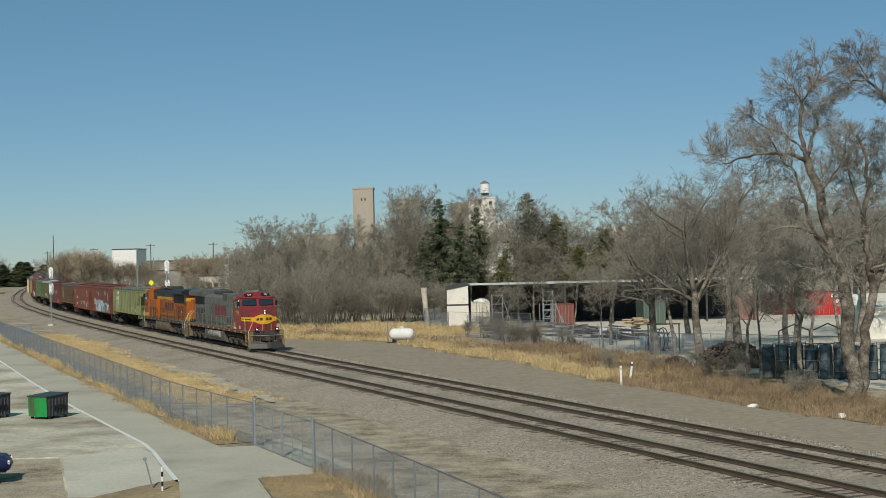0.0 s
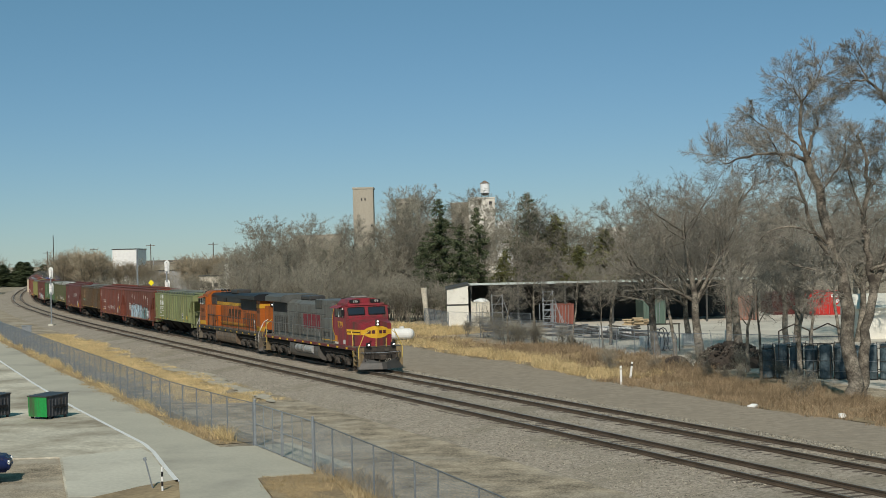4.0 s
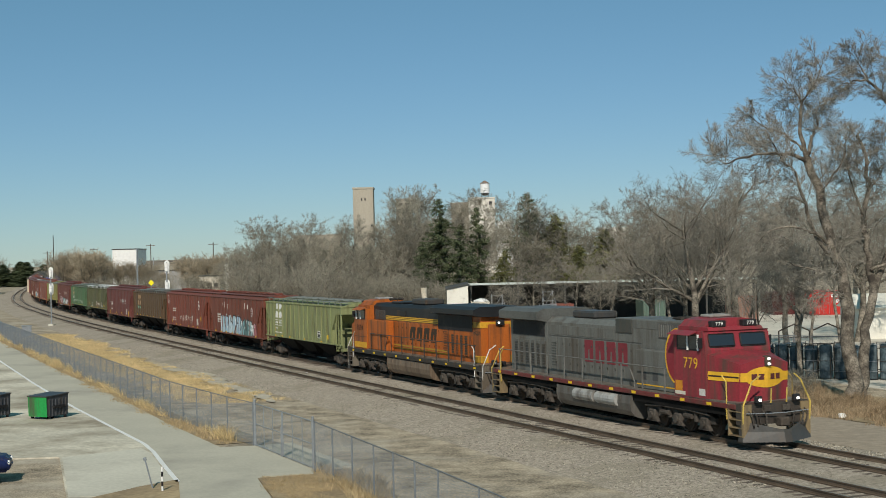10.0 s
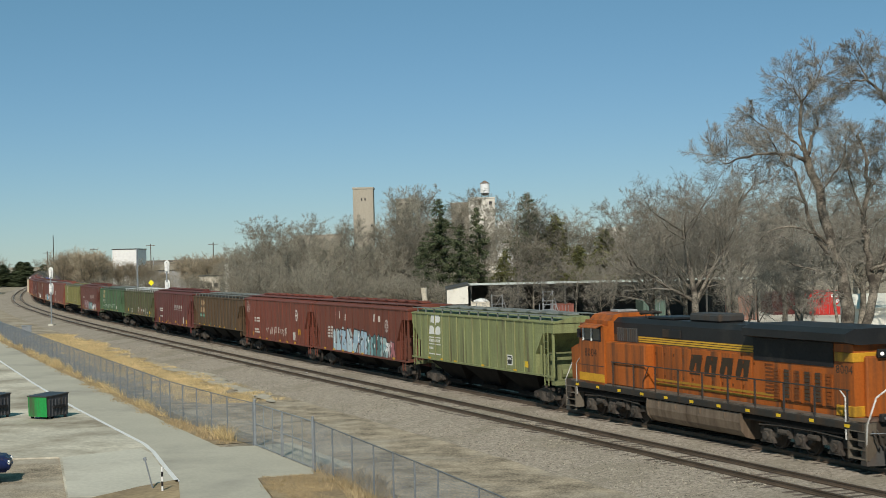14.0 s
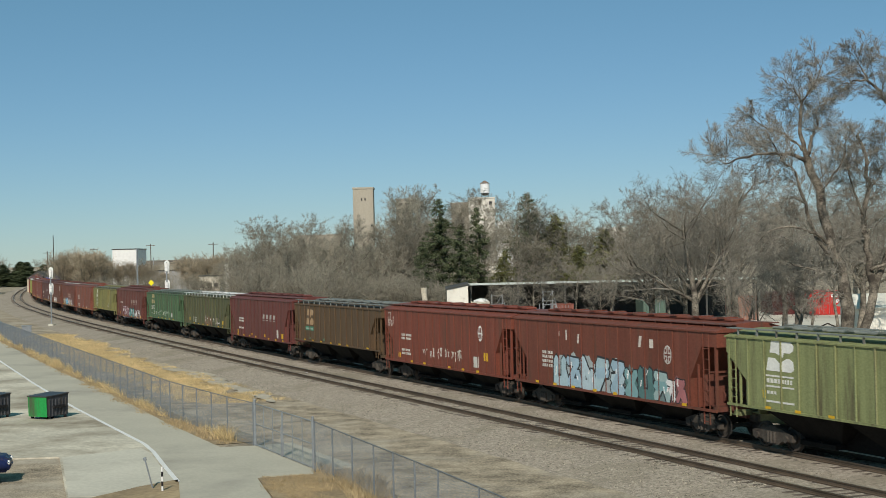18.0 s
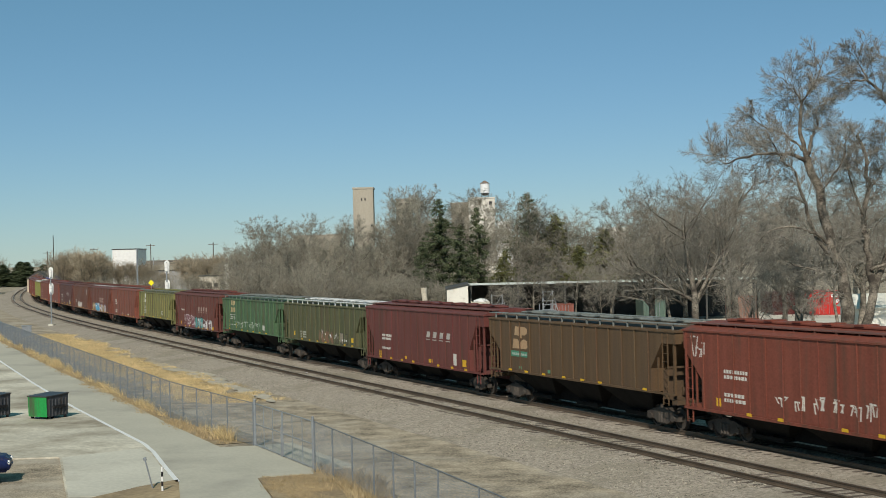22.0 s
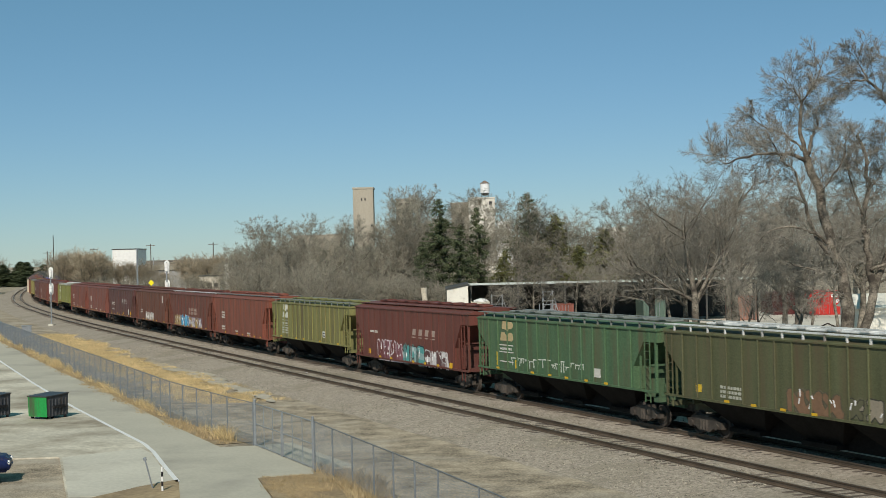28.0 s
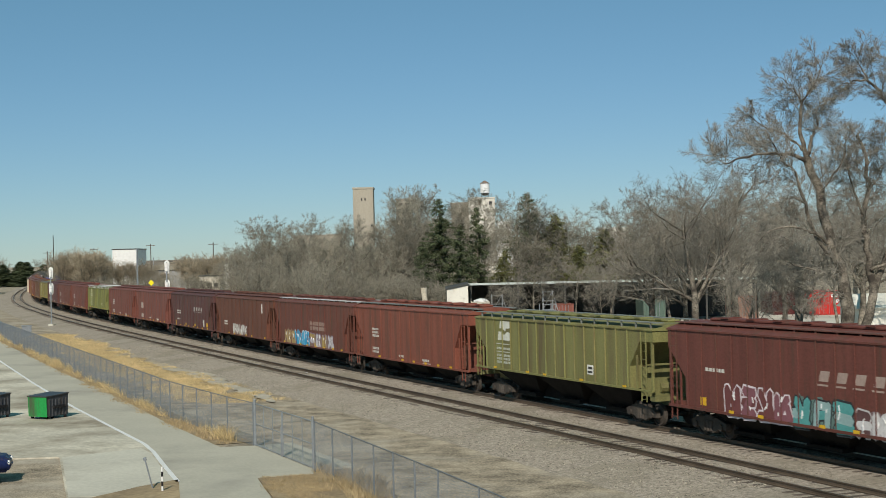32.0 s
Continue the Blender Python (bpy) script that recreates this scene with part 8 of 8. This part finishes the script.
for x, y, tilt in ((10.3, 85.3, 0), (11.2, 88.2, 8)):
    t = thing("marker_post", "white plastic marker post in the weeds", "post", pose(x, y, GROUND_Z, 0, tilt, 0), "marker posts in the weeds")
    bm = bmesh.new()
    bevel_box(bm, -0.06, 0.06, -0.03, 0.03, -0.1, 1.1, 0.01)
    part("stake", bm, M["white"], t)
    bm = bmesh.new()
    bevel_box(bm, -0.065, 0.065, -0.035, 0.035, 0.85, 1.0, 0.01)
    part("band", bm, M["flat_paint"], t, colour=(0.07, 0.06, 0.055) if tilt else (0.58, 0.56, 0.52))

# small white rubbish
for i, (x, y, z, s) in enumerate(((-8.9, 95.6, -0.30, 0.32), (15.1, 71.5, GROUND_Z, 0.28), (18.1, 66.4, GROUND_Z, 0.3))):
    t = thing("litter", "crumpled white rubbish on the ground", "litter", pose(x, y, z, 0, 0, 40 * i), "scraps of rubbish")
    bm = bmesh.new()
    bmesh.ops.create_icosphere(bm, subdivisions=2, radius=s)
    for v in bm.verts:
        v.co = Vector((v.co.x * 1.2, v.co.y * 0.6, v.co.z * 0.45 + 0.05)) * (1 + 0.5 * noise.noise(v.co * 7 + Vector((i, 0, 0))))
    part("scrap", bm, M["white"], t)


# ---- car park things ----
def dumpster(x, y, turn, colour, label):
    t = thing("dumpster", label, "dumpster", pose(x, y, -0.475, 0, 0, turn), "dumpsters in the car park")
    bm = bmesh.new()
    prism_yz(bm, [(-0.72, 0.12), (0.72, 0.12), (0.76, 1.2), (-0.76, 1.12)], -0.62, 0.62)
    b = part("body", bm, M["clean_paint"], t, colour=(0.055, 0.06, 0.07))
    bm = bmesh.new()
    prism_yz(bm, [(-0.75, 0.12), (-0.72, 0.12), (-0.76, 1.12), (-0.79, 1.12)], -0.64, 0.64)
    part("front_panel", bm, M["clean_paint"], b, colour=colour)
    for k in range(6):
        for sg in (-1, 1):
            bm = bmesh.new()
            u = -0.58 + 0.23 * k
            bevel_box(bm, *sorted((sg * 0.62, sg * 0.66)), u - 0.035, u + 0.035, 0.15, 1.0, 0.01)
            part("rib", bm, M["clean_paint"], b, colour=(0.075, 0.08, 0.09))
    bm = bmesh.new()
    prism_yz(bm, [(-0.82, 1.12), (0.78, 1.2), (0.78, 1.25), (-0.82, 1.17)], -0.67, 0.67)
    part("lid", bm, M["clean_paint"], t, "plastic lid", colour=(0.045, 0.05, 0.055))
    for sg in (-1, 1):
        bm = bmesh.new()
        bevel_box(bm, *sorted((sg * 0.66, sg * 0.76)), -0.4, 0.45, 0.55, 0.68, 0.02)
        part("lift_pocket", bm, M["black"], t)
        for yy in (-0.55, 0.55):
            bm = bmesh.new()
            rod(bm, (sg * 0.55, yy, 0.07), (sg * 0.63, yy, 0.07), 0.07, 10)
            part("caster", bm, M["black"], t)
    return t


dumpster(-20.3, 73.9, -30, (0.02, 0.30, 0.07), "bright green dumpster with black lid")
dumpster(-23.4, 74.4, -30, (0.05, 0.055, 0.065), "dark grey dumpster with black lid")

car = thing("parked_car", "dark blue parked hatchback", "car", pose(-18.02, 52.6, -0.475, 0, 0, 12))
bm = bmesh.new()
prism_xz(bm, [(-2.05, 0.35), (2.05, 0.35), (2.12, 0.62), (1.95, 0.86), (1.05, 0.95), (-1.95, 0.98), (-2.12, 0.7)], -0.86, 0.86)
bmesh.ops.bevel(bm, geom=bm.edges[:], offset=0.09, segments=3, affect="EDGES")
body = part("body", bm, M["clean_paint"], car, smooth=True, colour=(0.015, 0.025, 0.09))
bm = bmesh.new()
prism_xz(bm, [(-1.9, 0.95), (1.05, 0.93), (0.35, 1.42), (-1.35, 1.46)], -0.72, 0.72)
bmesh.ops.bevel(bm, geom=bm.edges[:], offset=0.1, segments=3, affect="EDGES")
part("cabin_glass", bm, GLASS, car, smooth=True)
bm = bmesh.new()
prism_xz(bm, [(-1.35, 1.42), (0.3, 1.4), (0.2, 1.48), (-1.2, 1.5)], -0.68, 0.68)
part("roof", bm, M["clean_paint"], car, colour=(0.015, 0.025, 0.09))
for x in (-1.3, 1.3):
    for sg in (-1, 1):
        bm = bmesh.new()
        rod(bm, (x, sg * 0.72, 0.31), (x, sg * 0.88, 0.31), 0.31, 18)
        wh = part("wheel", bm, M["black"], car)
        bm = bmesh.new()
        rod(bm, (x, sg * 0.88, 0.31), (x, sg * 0.895, 0.31), 0.19, 12)
        part("rim", bm, M["galv"], wh)
for sg in (-1, 1):
    bm = bmesh.new()
    bevel_box(bm, 1.98, 2.1, sg * 0.62 - 0.15, sg * 0.62 + 0.15, 0.62, 0.76, 0.03)
    part("headlight", bm, M["white"], car)
    bm = bmesh.new()
    bevel_box(bm, -2.1, -1.98, sg * 0.66 - 0.12, sg * 0.66 + 0.12, 0.66, 0.85, 0.03)
    part("tail_light", bm, M["flat_paint"], car, colour=(0.4, 0.02, 0.02))

t = thing("striped_post", "black and white striped marker post", "post", pose(-9.75, 49.4, -0.47))
for k in range(5):
    bm = bmesh.new()
    rod(bm, (0, 0, 0.165 * k), (0, 0, 0.165 * k + 0.162), 0.036, 10)
    part("stripe", bm, M["white"] if k % 2 == 0 else M["black"], t)
t = thing("leaning_stake", "thin grey leaning steel stake", "post", pose(-10.2, 50.0, -0.47, 0, -14, 0))
bm = bmesh.new()
rod(bm, (0, 0, -0.1), (0, 0, 1.05), 0.03, 6)
part("shaft", bm, M["galv"], t)
bm = bmesh.new()
rod(bm, (0, 0, 1.0), (0, 0, 1.1), 0.06, 8)
part("cap", bm, M["galv"], t)


# ---- the train's run ----
def gone(t):
    """Metres that the train has gone by t seconds: a slow steady gain in speed."""
    u = t / 16 - 1
    return 8.00390521 * t + 12.5766719 * u ** 2 - 1.1922923 * u ** 3 + 0.1731985 * u ** 4 + 0.8640737 * u ** 5 - 13.078089


def car_pose(s_mid, half, t):
    """The pose of a vehicle whose two pivots, half metres before and behind its middle, ride on the track."""
    s = s_mid - gone(t)
    f, b = on_line(s - half), on_line(s + half)
    d = f - b
    return pose((f.x + b.x) / 2, (f.y + b.y) / 2, 0, 0, 0, math.degrees(math.atan2(d.y, d.x)))


def motions():
    """Key every vehicle along the track, and every wheelset round its axle."""
    for ob, s_mid, half, turned in TRAIN:
        flip = pose(0, 0, 0, 0, 0, 180 if turned else 0)
        walk(ob, [(k * 0.5, car_pose(s_mid, half, k * 0.5) @ flip) for k in range(65)])
    for ob, x, z, radius, way, _ in WHEELS:
        walk(ob, [(k / 15, pose(x, 0, z, 0, way * math.degrees(gone(k / 15) / radius) % 360, 0)) for k in range(481)])


motions()
